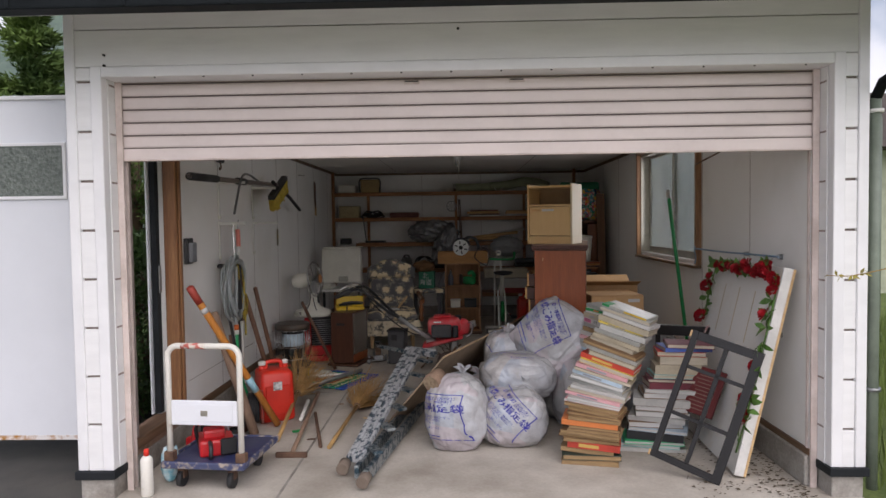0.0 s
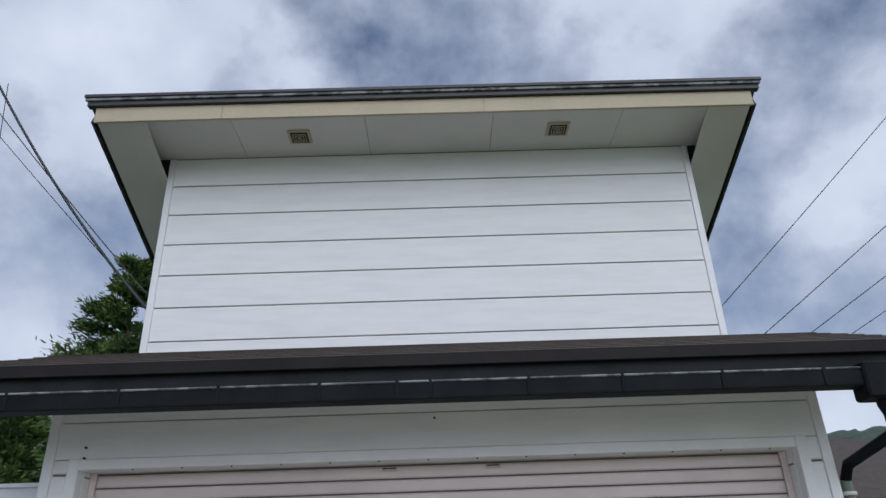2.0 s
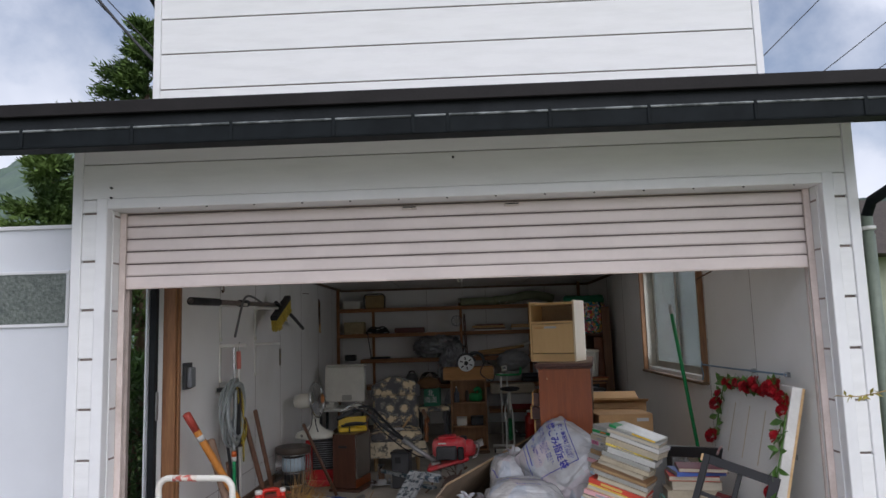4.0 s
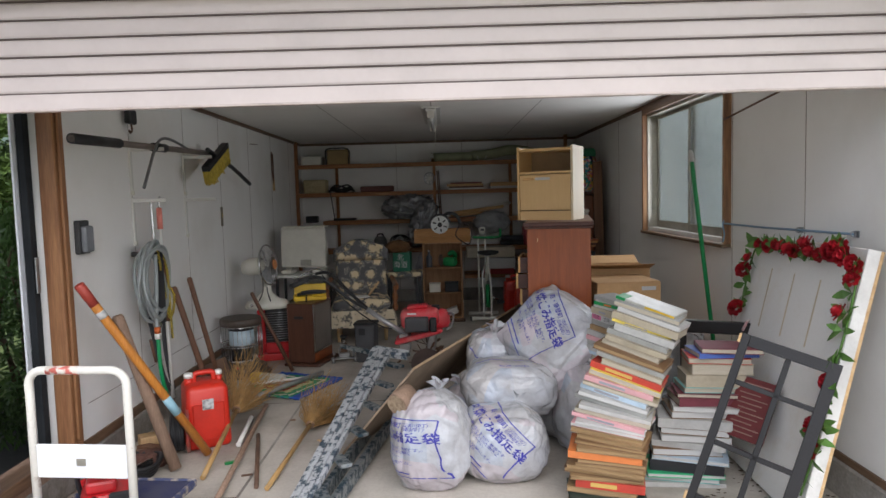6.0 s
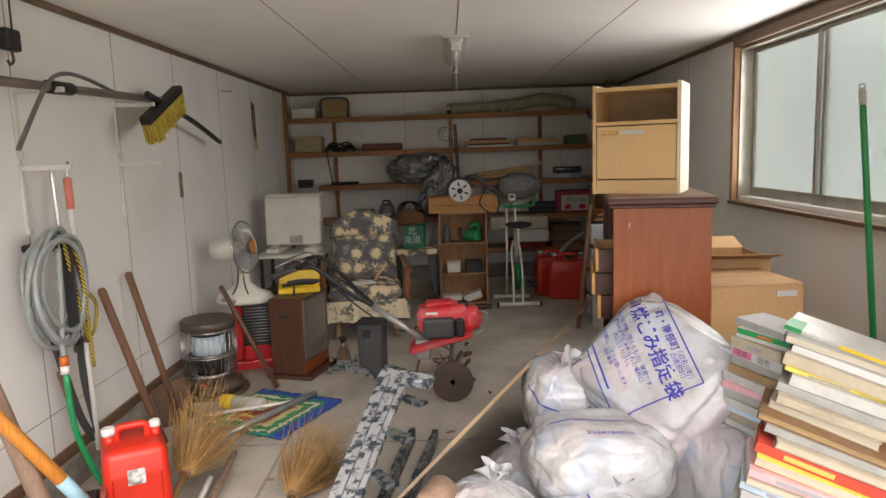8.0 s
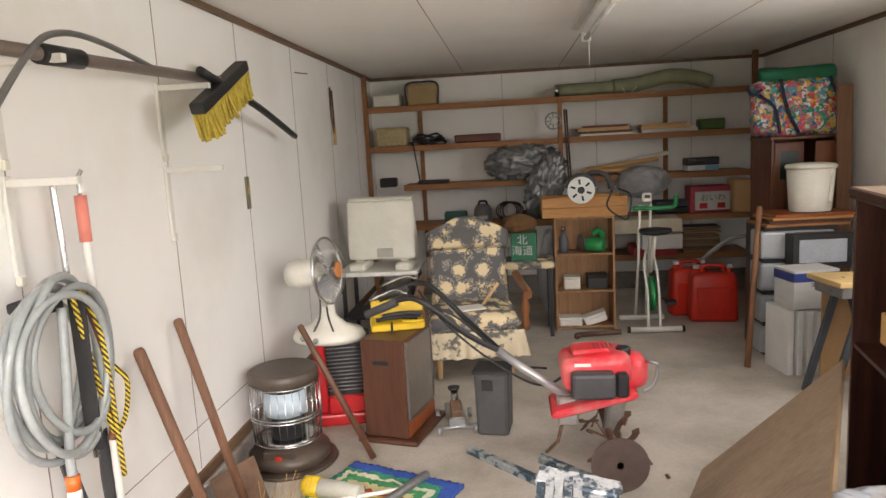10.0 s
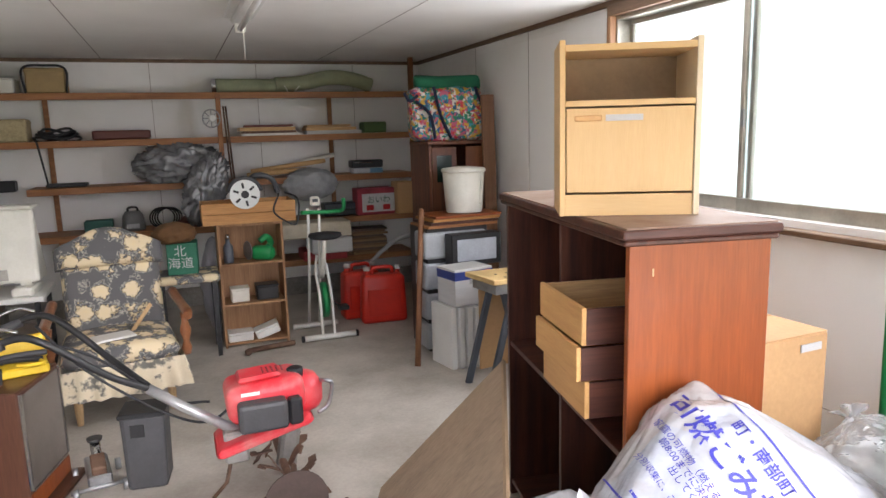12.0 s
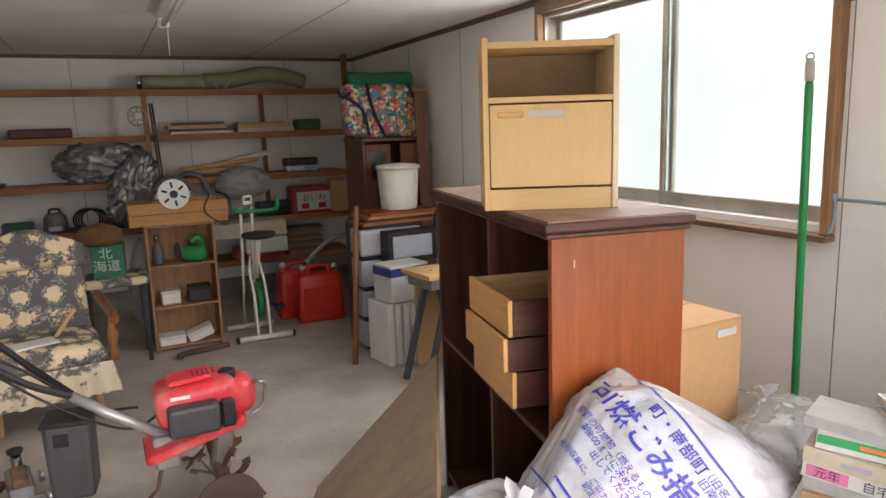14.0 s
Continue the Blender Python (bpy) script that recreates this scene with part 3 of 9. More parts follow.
# upper storey
UX0, UX1, UY, UZ0, UZ1 = -2.015, 2.115, 4.45, 3.14, 4.77
bm = box(UX0 + 0.02, UX1 - 0.02, UY + 0.02, 8.4, 2.95, UZ1)
for v in bm.verts:
    if v.co.z > 4 and v.co.y > 6:
        v.co.z = 3.2
    elif v.co.z > 4:
        v.co.z = 4.56
upper = structure("upper_storey", bm, SIDING, "white lapped siding upper storey wall", "wall")
part("corner_trim", box(UX0, UX0 + 0.05, UY - 0.008, UY + 0.05, UZ0 - 0.05, UZ1 - 0.002, 0.004), TRIM, upper)
part("corner_trim", box(UX1 - 0.05, UX1, UY - 0.008, UY + 0.05, UZ0 - 0.05, UZ1 - 0.002, 0.004), TRIM, upper)
part("board_backing", box(UX0 + 0.05, UX1 - 0.05, UY + 0.012, UY + 0.02, UZ0, UZ1 - 0.003), GROOVE, upper)
bd = mesh_of("board", box(UX0 + 0.051, UX1 - 0.051, UY, UY + 0.011, 0.005, 0.249, 0.002), SIDING)
for k in range(7):
    z = 3.253 - 0.253 + 0.253 * k
    if k == 6:
        bd = mesh_of("board", box(UX0 + 0.051, UX1 - 0.051, UY, UY + 0.011, 0.005, UZ1 - z - 0.004, 0.002), SIDING)
    piece("board", bd, upper, pose(0, 0, z))
eaves = structure("upper_eaves", box(-2.39, 2.45, 3.925, 3.945, UZ1 - 0.002, UZ1 + 0.125, 0.003), FASCIA, "cream fascia board of the upper roof", "eaves")
xs = (-2.37, -1.40, -0.42, 0.53, 1.49, 2.43)
for a, b in zip(xs, xs[1:]):
    part("soffit_panel", box(a + 0.002, b - 0.002, 3.947, UY - 0.001, UZ1, UZ1 + 0.012), SOFFIT, eaves)
SLOPE = pose(0, 3.945, UZ1, -20.5)
for a, b in ((-2.37, UX0 - 0.001), (UX1 + 0.001, 2.43)):
    for y0, y1 in ((0.0, 1.6), (1.604, 3.2), (3.204, 4.9)):
        part("soffit_panel", box(a + 0.002, b - 0.002, y0, y1, 0.0, 0.012, m=SLOPE), SOFFIT, eaves)
part("fascia_lap", box(-1.462, -1.458, 3.922, 3.926, UZ1, UZ1 + 0.12), GROOVE, eaves)
part("fascia_lap", box(0.46, 0.464, 3.922, 3.926, UZ1, UZ1 + 0.12), GROOVE, eaves)
for x in (-2.41, 2.45):
    part("barge_board", box(x, x + 0.02, -0.015, 4.95, -0.005, 0.115, m=SLOPE), DARK_METAL, eaves)
upper_roof = structure("upper_roof", box(-2.45, 2.51, 3.90, 3.95, UZ1 + 0.125, UZ1 + 0.165, 0.004), DARK_METAL, "dark metal upper roof edge with a pale lip", "roof")
part("roof_lip", box(-2.46, 2.52, 3.885, 3.905, UZ1 + 0.165, UZ1 + 0.185), GUTTER_RIM, upper_roof)
part("roof_sheet", box(-2.47, 2.53, 3.875, 3.96, UZ1 + 0.186, UZ1 + 0.215, 0.004), DARK_METAL, upper_roof)
part("roof_sheet", box(-2.47, 2.53, 0.0, 5.0, 0.185, 0.21, 0.004, m=SLOPE), DARK_METAL, upper_roof)
def soffit_vent(x, y, rot):
    v = thing("soffit_vent", pose(x, y, UZ1, 0, 0, rot), "cream square soffit vent with dark louvres", "vent", "soffit vents")
    part("frame", box(-0.085, 0.085, -0.085, 0.085, -0.012, -0.001, 0.003), FASCIA, v)
    part("grille", box(-0.064, 0.064, -0.064, 0.064, -0.016, -0.0125), BLACK_RUBBER, v)
    for r in (0.05, 0.032, 0.014):
        bm = bmesh.new()
        for a in range(4):
            box(-r, r, -r, -r + 0.0045, -0.020, -0.0162, bm=bm, m=pose(0, 0, 0, 0, 0, 90 * a))
        part("louvre", bm, FASCIA, v)
soffit_vent(-0.935, 4.175, 0)
soffit_vent(1.035, 4.165, 90)

# ---- outside: ground, neighbour walls, plants and distance ----
bm = bmesh.new()
bmesh.ops.create_grid(bm, x_segments=60, y_segments=60, size=400, matrix=pose(0, 0, -0.06))
ground = structure("ground", bm, GRASS, "green meadow ground around the building", "ground")
yard = structure("yard", box(-9, 2.6, -9, 3.42, -0.3, -0.035), ASPHALT, "dark asphalt yard in front of the garage", "yard")
part("side_strip", box(-9, -1.9, 3.42, 6.0, -0.3, -0.037), ASPHALT, yard)
# out of view; pale so that it reflects daylight in through the door
apron = structure("apron", box(-1.95, 2.3, -8.9, 3.42, -0.2, -0.012, 0.004), CONCRETE, "pale concrete drive, unseen, added to bounce light into the garage", "apron")

shed = structure("side_wall", box(-4.6, -2.10, 4.2, 4.25, 0.14, 2.28, 0.003), WHITE_STEEL, "smooth white painted steel side wall with a glazed light", "wall")
part("top_rail", box(-4.6, -2.10, 4.185, 4.26, 2.27, 2.295, 0.003), TRIM, shed)
part("rust_edge", box(-4.6, -2.10, 4.196, 4.1995, 0.14, 0.168), RUST, shed, "rust stains along the bottom edge")
fr = part("light_frame", box(-3.6, -2.40, 4.185, 4.20, 1.985, 2.005, 0.002), TRIM, shed)
part("light_frame", box(-3.6, -2.40, 4.185, 4.20, 1.655, 1.675, 0.002), TRIM, shed)
part("light_frame", box(-2.42, -2.40, 4.186, 4.20, 1.675, 1.985, 0.002), TRIM, shed)
part("pane", box(-3.6, -2.42, 4.192, 4.1985, 1.675, 1.985), PATTERN_GLASS, shed, "patterned obscured glass pane")


def leaf_cloud(count, place, size, seed):
    """Many small crossed leaf sprays as one crown."""
    rng = random.Random(seed)
    vs, fs = [], []
    for _ in range(count):
        c, d = place(rng)
        d = Vector(d).normalized()
        s = size * rng.uniform(0.6, 1.4)
        side = d.cross(Vector((rng.uniform(-1, 1), rng.uniform(-1, 1), rng.uniform(-1, 1)))).normalized()
        i = len(vs)
        vs += [c - side * s * 0.08, c + d * s * 0.5 - side * s * 0.15, c + d * s * 1.2, c + d * s * 0.45 + side * s * 0.16]
        fs.append((i, i + 1, i + 2, i + 3))
    me = bpy.data.meshes.new("crown")
    me.from_pydata([tuple(v) for v in vs], [], fs)
    return me


def cedar(x, y, height, base, spread, seed, count):
    t = thing("cedar_tree", pose(x, y, base), "tall green conifer with feathery drooping branches", "tree")
    part("trunk", tube([(0, 0, 0), (0.05, 0, height * 0.5), (0, 0.03, height * 0.97)], 0.16, r_end=0.02), BARK, t)
    rng = random.Random(seed)
    limbs = []
    for k in range(110):
        z = height * (0.10 + 0.89 * k / 109)
        r = spread * 0.72 * (1 - 0.92 * (z / height)) * rng.uniform(0.5, 1.15)
        a = rng.uniform(0, 6.28)
        limbs.append((Vector((0, 0, z)), Vector((math.cos(a) * r, math.sin(a) * r, z + r * rng.uniform(0.02, 0.35)))))
    bm = bmesh.new()
    for a, b in limbs:
        tube([a, (a + b) / 2 - Vector((0, 0, 0.05)), b], 0.022, bm, 5, r_end=0.006)
    part("limb_work", bm, BARK, t)

    def place(r):
        a, b = limbs[int(r.random() * len(limbs))]
        f = r.random() ** 0.6
        w = 0.04 + 0.10 * f * (b - a).length
        p = a.lerp(b, f) + Vector((r.gauss(0, w), r.gauss(0, w), r.gauss(-0.03, w * 0.7)))
        return p, (b - a).normalized() + Vector((r.gauss(0, 0.5), r.gauss(0, 0.5), r.gauss(0.15, 0.4)))
    me = leaf_cloud(int(count * 1.6), place, 0.105, seed)
    me.materials.append(FOLIAGE)
    c = new("crown", me)
    c.parent = t
    return t


cedar(-6.1, 12.8, 7.9, -0.05, 4.3, 3, 52000)
cedar(-6.75, 10.9, 5.0, -0.05, 2.5, 12, 26000)
cedar(-4.6, 15.0, 9.4, -0.05, 3.6, 8, 24000)


def shrub(name, x, y, rx, ry, h, seed, count, label):
    t = thing(name, pose(x, y, -0.05), label, "shrub")
    bm = bmesh.new()
    rng = random.Random(seed)
    for _ in range(9):
        tube([(rng.uniform(-0.1, 0.1), rng.uniform(-0.1, 0.1), 0), (rng.uniform(-rx, rx) * 0.4, rng.uniform(-ry, ry) * 0.4, h * 0.5), (rng.uniform(-rx, rx) * 0.7, rng.uniform(-ry, ry) * 0.7, h * 0.85)], 0.018, bm, 5, r_end=0.005)
    part("stems", bm, BARK, t)

    def place(r):
        d = Vector((r.gauss(0, 1), r.gauss(0, 1), r.gauss(0, 1))).normalized()
        k = r.uniform(0.72, 1.0) * (1 + 0.13 * noise.noise(d * 2.5 + Vector((seed, 0, 0))))
        return Vector((d.x * rx * k, d.y * ry * k, h * 0.5 + d.z * h * 0.5 * k)), d + Vector((r.gauss(0, 0.7), r.gauss(0, 0.7), r.gauss(0.2, 0.6)))
    me = leaf_cloud(count, place, 0.06, seed)
    me.materials.append(HEDGE)
    c = new("crown", me)
    c.parent = t


shrub("hedge_bush", -2.62, 5.5, 0.6, 0.95, 1.5, 4, 14000, "dense dark green clipped hedge bush")
shrub("hedge_bush", -3.3, 7.8, 0.9, 1.1, 1.5, 5, 8000, "dense dark green clipped hedge bush")

# ---- things by the door: right side ----
from mathutils.bvhtree import BVHTree


def plain(name, col, rough=0.6, **k):
    return mat(name, col, rough, **k)


def lettering(name, text, size, material, parent, m, onto=None, lift=0.002, spacing=1.0, weight=0.0):
    """Built-in font text as a thin mesh; onto: a BVH tree on which the letters are laid along the text's own -z."""
    cu = bpy.data.curves.new(name, "FONT")
    cu.body, cu.size, cu.align_x, cu.align_y = text, size, "CENTER", "CENTER"
    cu.space_character, cu.offset = spacing, weight * size
    tmp = new(name, cu)
    me = bpy.data.meshes.new_from_object(tmp.evaluated_get(bpy.context.evaluated_depsgraph_get()))
    bpy.data.objects.remove(tmp)
    bm = bmesh.new()
    bm.from_mesh(me)
    if onto:
        bmesh.ops.triangulate(bm, faces=bm.faces)
        ax = (m.to_3x3() @ Vector((0, 0, 1))).normalized()
        off = []
        for v in bm.verts:
            p = m @ v.co
            hit = onto.ray_cast(p + ax * 0.4, -ax)
            v.co = (hit[0] + ax * lift) if hit[0] else p
            if not hit[0]:
                off.append(v)
        bmesh.ops.delete(bm, geom=off, context="VERTS")
    else:
        bm.transform(m)
    return part(name, bm, material, parent)


def bars(name, rows, material, parent, m, onto=None, lift=0.002):
    """Unreadable print as plain bars: (x0, x1, y, height)."""
    bm = bmesh.new()
    for x0, x1, y, h in rows:
        k = max(2, int((x1 - x0) / 0.012))
        line = [(bm.verts.new((x0 + (x1 - x0) * i / k, y - h / 2, 0)), bm.verts.new((x0 + (x1 - x0) * i / k, y + h / 2, 0))) for i in range(k + 1)]
        for a, b in zip(line, line[1:]):
            bm.faces.new((a[0], b[0], b[1], a[1]))
    ax = (m.to_3x3() @ Vector((0, 0, 1))).normalized()
    off = []
    for v in bm.verts:
        p = m @ v.co
        hit = onto.ray_cast(p + ax * 0.4, -ax) if onto else (None,)
        v.co = (hit[0] + ax * lift) if hit[0] else p
        if onto and not hit[0]:
            off.append(v)
    bmesh.ops.delete(bm, geom=off, context="VERTS")
    return part(name, bm, material, parent)


def frame_m(c, u, n):
    """A pose with x along u and z along n."""
    n = Vector(n).normalized()
    u = (Vector(u) - n * Vector(u).dot(n)).normalized()
    v = n.cross(u)
    return Matrix(((u.x, v.x, n.x, c[0]), (u.y, v.y, n.y, c[1]), (u.z, v.z, n.z, c[2]), (0, 0, 0, 1)))


# thin white plastic, with the packed paper and cloth showing faintly through
BAG = mat("thin_white_plastic_bag", (0.39, 0.405, 0.435), 0.25, var=0.1, scale=7, fine=22, bump=0.5, col2=(0.30, 0.29, 0.285), low=0.4, high=0.75, grain=0.10)
n, l = BAG.node_tree.nodes, BAG.node_tree.links
tint, tn, tm = n.new("ShaderNodeValToRGB"), n.new("ShaderNodeTexVoronoi"), n.new("ShaderNodeMix")
tc = n.new("ShaderNodeTexCoord")
tn.inputs["Scale"].default_value = 6.5
l.new(tc.outputs["Object"], tn.inputs["Vector"])
l.new(tn.outputs["Color"], tint.inputs[0])
for i, c in enumerate(((0.50, 0.51, 0.54), (0.52, 0.44, 0.34), (0.50, 0.52, 0.55), (0.55, 0.36, 0.37), (0.42, 0.40, 0.36), (0.32, 0.40, 0.52), (0.51, 0.51, 0.54))):
    e = tint.color_ramp.elements[i] if i < 2 else tint.color_ramp.elements.new(i / 7)
    e.position, e.color = i / 7, (*c, 1)
tint.color_ramp.interpolation = "CONSTANT"
for k in list(n):
    if k.bl_idname == "ShaderNodeMix" and k.blend_type == "MIX" and k != tm:
        tm.data_type, tm.blend_type = "RGBA", "MIX"
        tm.inputs[0].default_value = 0.3
        tm.inputs[6].default_value = (0.42, 0.435, 0.47, 1)
        l.new(tint.outputs[0], tm.inputs[7])
        l.new(tm.outputs[2], k.inputs[6])
CLEAR_BAG = mat("clear_cloudy_plastic", (0.50, 0.52, 0.54), 0.14, var=0.15, scale=8, fine=30, bump=0.6)
tr, mx = CLEAR_BAG.node_tree.nodes.new("ShaderNodeBsdfTransparent"), CLEAR_BAG.node_tree.nodes.new("ShaderNodeMixShader")
mx.inputs[0].default_value = 0.55
CLEAR_BAG.node_tree.links.new(CLEAR_BAG.node_tree.nodes["Principled BSDF"].outputs[0], mx.inputs[1])
CLEAR_BAG.node_tree.links.new(tr.outputs[0], mx.inputs[2])
CLEAR_BAG.node_tree.links.new(mx.outputs[0], CLEAR_BAG.node_tree.nodes["Material Output"].inputs["Surface"])


def rubbish_bag(m, rx, ry, rz, seed, label, neck=(0, 0, 1), material=None, square=0.72, neck_len=0.05, print_at=None, floor_z=None, flat=0.85, words=True):
    """A stuffed bag: loose film over lumpy contents, with folds that run to a tied neck. print_at: a pose in the bag's own coordinates for its print."""
    material = material or BAG
    t = thing("rubbish_bag", m, label, "rubbish bag", "rubbish bags")
    nk = Vector(neck).normalized()
    a = nk.orthogonal().normalized()
    b = nk.cross(a)
    bm = bmesh.new()
    bmesh.ops.create_icosphere(bm, subdivisions=6, radius=1)
    sgn = lambda q, e: math.copysign(abs(q) ** e, q)
    q3 = random.Random(seed)
    s1, s2 = Vector((seed * 3.1, 7.7, 0)), Vector((0, seed * 1.7, 3.3))
    e1 = Vector((q3.uniform(-1, 1), q3.uniform(-1, 1), q3.uniform(-0.5, 0.5))).normalized()
    e2 = e1.orthogonal().normalized()
    e3 = e1.cross(e2)
    for v in bm.verts:
        d = v.co.normalized()
        p = Vector((sgn(d.x, square) * rx, sgn(d.y, square) * ry, sgn(d.z, flat) * rz))
        q = d.dot(nk)
        up = max(0.0, q)
        flank = d - nk * q
        flank = flank.normalized() if flank.length > 1e-4 else a
        cell = noise.voronoi(d * 1.9 + s1)[0]
        lump = 0.10 * (cell[1] - cell[0]) - 0.03 + 0.07 * noise.noise(d * 2.1 + s2)
        w = noise.noise(d * 2.3 + s1)
        fold = 1 - 2 * abs(noise.noise(Vector((flank.dot(a) * 4.6, flank.dot(b) * 4.6, q * 0.8 + w)) + s1))
        fold2 = 1 - 2 * abs(noise.noise(Vector((flank.dot(a) * 9.5, flank.dot(b) * 9.5, q * 1.1 + w)) + s2))
        cross = 1 - 2 * abs(noise.noise(Vector((d.dot(e1) * 8, d.dot(e2) * 8, d.dot(e3) * 2.2 + w)) + s2))
        tight = 0.35 + 0.65 * up
        k = lump + 0.030 * tight * max(0, fold) ** 2 + 0.012 * tight * max(0, fold2) ** 2 + 0.011 * max(0, cross) ** 3
        v.co = p * (1 + k) * (1 - 0.20 * up ** 6) + nk * (0.18 * up ** 12 * max(rx, rz))
    if floor_z is not None:
        for v in bm.verts:
            v.co.z = max(v.co.z, floor_z + 0.004 * noise.noise(v.co * 30))
    tree = BVHTree.FromBMesh(bm)
    tip = max((v.co for v in bm.verts), key=lambda c: c.dot(nk)).copy()
    sack = part("sack", bm, material, t, "", True)
    bm = bmesh.new()
    rings = []
    for j in range(7):
        f = j / 6
        r = 0.012 + 0.034 * f ** 1.3
        ring = []
        for k in range(28):
            th = 2 * math.pi * k / 28
            rr = r * (1 + (0.42 * f) * math.sin(th * 5 + seed) + 0.22 * f * math.sin(th * 9 + 2 * seed) + 0.2 * noise.noise((k, j, seed)))
            ring.append(bm.verts.new(tip - nk * 0.012 + nk * neck_len * f * (1 - 0.25 * math.sin(th * 3 + seed) * f) + (a * math.cos(th) + b * math.sin(th)) * rr))
        rings.append(ring)
    for r0, r1 in zip(rings, rings[1:]):
        for k in range(28):
            bm.faces.new((r0[k], r0[(k + 1) % 28], r1[(k + 1) % 28], r1[k]))
    part("tied_neck", bm, material, t, "", True)
    if print_at:
        pm, s = print_at
        if words:
            lettering("printed_title", "可燃ごみ指定袋", 0.078 * s, INK, t, pm @ pose(0, 0.045 * s, 0), tree, 0.0025, weight=0.018)
            lettering("printed_town", "町・南部町", 0.042 * s, INK, t, pm @ pose(-0.03 * s, 0.125 * s, 0), tree, 0.0025, weight=0.012)
        if not words:
            lettering("printed_text", "東北容器工業株式会社", 0.022 * s, INK, t, pm, tree, 0.0025)
            bars("printed_border", [(-0.26 * s, 0.25 * s, 0.10 * s, 0.005)], INK, t, pm, tree, 0.0025)
            return t
        lettering("printed_note", "（旧名川町）\n旧南部町）", 0.028 * s, INK, t, pm @ pose(0.15 * s, 0.12 * s, 0), tree, 0.0025)
        lettering("printed_text", "家庭の可燃物（燃えるもの）専用です。\n朝8:00までに決められた場所に\n出してください。", 0.025 * s, INK, t, pm @ pose(-0.02 * s, -0.055 * s, 0), tree, 0.0025)
        lettering("printed_text", "分別収集に、ご協力お願いします。\n認定番号", 0.022 * s, INK, t, pm @ pose(-0.02 * s, -0.135 * s, 0), tree, 0.0025)
        bars("printed_small_type", [(-0.12 * s, 0.12 * s, -0.195 * s, 0.008 * s)], INK, t, pm, tree, 0.0025)
        for by in (0.17, -0.225):
            bars("printed_border", [(-0.26 * s, 0.25 * s, by * s, 0.005)], INK, t, pm, tree, 0.0025)
        bars("printed_border", [(-0.225 * s, 0.17 * s, -0.25 * s, 0.005)], INK, t, pm @ pose(0, 0, 0, 0, 0, 90), tree, 0.0025)
    return t


def face(n, u=(1, 0, 0), at=(0, 0, 0)):
    return frame_m(at, u, n)


rubbish_bag(pose(0.0, 4.45, 0.235), 0.205, 0.19, 0.26, 1, "full white town rubbish bag with blue print standing on the floor", (0.05, 0.1, 1), print_at=(face((-0.85, -0.5, 0.1), (0.45, -0.85, 0.1)), 0.72), floor_z=-0.23)
rubbish_bag(pose(0.37, 4.53, 0.18), 0.235, 0.20, 0.20, 2, "full white town rubbish bag with blue print lying on the floor", (0.25, 0.3, 1), print_at=(face((-0.45, -0.75, 0.5), (0.55, -0.72, -0.55)), 0.72), floor_z=-0.175)
rubbish_bag(pose(0.43, 4.80, 0.39, 0, 4, 8), 0.27, 0.21, 0.16, 3, "slack white rubbish bag with blue print resting on the others", (0.2, 0.9, 0.3), print_at=(face((0, -0.6, 0.8), (1, 0, -0.12)), 0.75), words=False)
rubbish_bag(pose(0.385, 5.22, 0.47), 0.175, 0.17, 0.18, 4, "round white rubbish bag with gathered pleats and blue print", (0.0, -0.35, 0.9), print_at=(face((-0.4, -0.9, -0.3), (1, 0, -0.3)), 0.6), words=False)
rubbish_bag(frame_m((0.735, 5.04, 0.60), (0.62, -0.62, -0.5), (-0.42, -0.66, 0.62)), 0.312, 0.265, 0.17, 5, "big plump white rubbish bag with blue printed lettering", (0.6, 0.75, 0.1), print_at=(pose(-0.075, 0.02, 0, 0, 0, -27), 0.88), square=0.5, flat=0.9)
rubbish_bag(pose(0.86, 4.80, 0.27, 0, 5, 20), 0.16, 0.2, 0.27, 6, "grey-white stuffed rubbish bag wedged beside the book stack", (0.2, 0.4, 1), floor_z=-0.26)
rubbish_bag(pose(0.22, 5.02, 0.17), 0.2, 0.18, 0.18, 7, "crumpled white rubbish bag underneath the pile", (-0.2, 0.1, 1), floor_z=-0.165)
rubbish_bag(pose(1.40, 5.20, 0.45, 0, -12, 15), 0.27, 0.20, 0.20, 8, "slack clear plastic bag behind the books", (0.5, 0.5, 0.6), CLEAR_BAG, neck_len=0.03)
rubbish_bag(pose(0.82, 5.12, 0.22, 0, 0, 30), 0.25, 0.2, 0.23, 9, "stuffed white rubbish bag supporting the upper bags", (0.3, 0.4, 1), floor_z=-0.215)
rubbish_bag(pose(1.38, 5.16, 0.125, 0, 0, 10), 0.26, 0.18, 0.14, 10, "flattened grey-white bag lying on the floor behind the books", (0.2, 0.4, 0.9), floor_z=-0.12)

# book stacks
COVER = {}


def cover_mat(col):
    if col not in COVER:
        COVER[col] = mat("book_cover", col, 0.5, var=0.18, scale=9, fine=60, bump=0.05)
    return COVER[col]


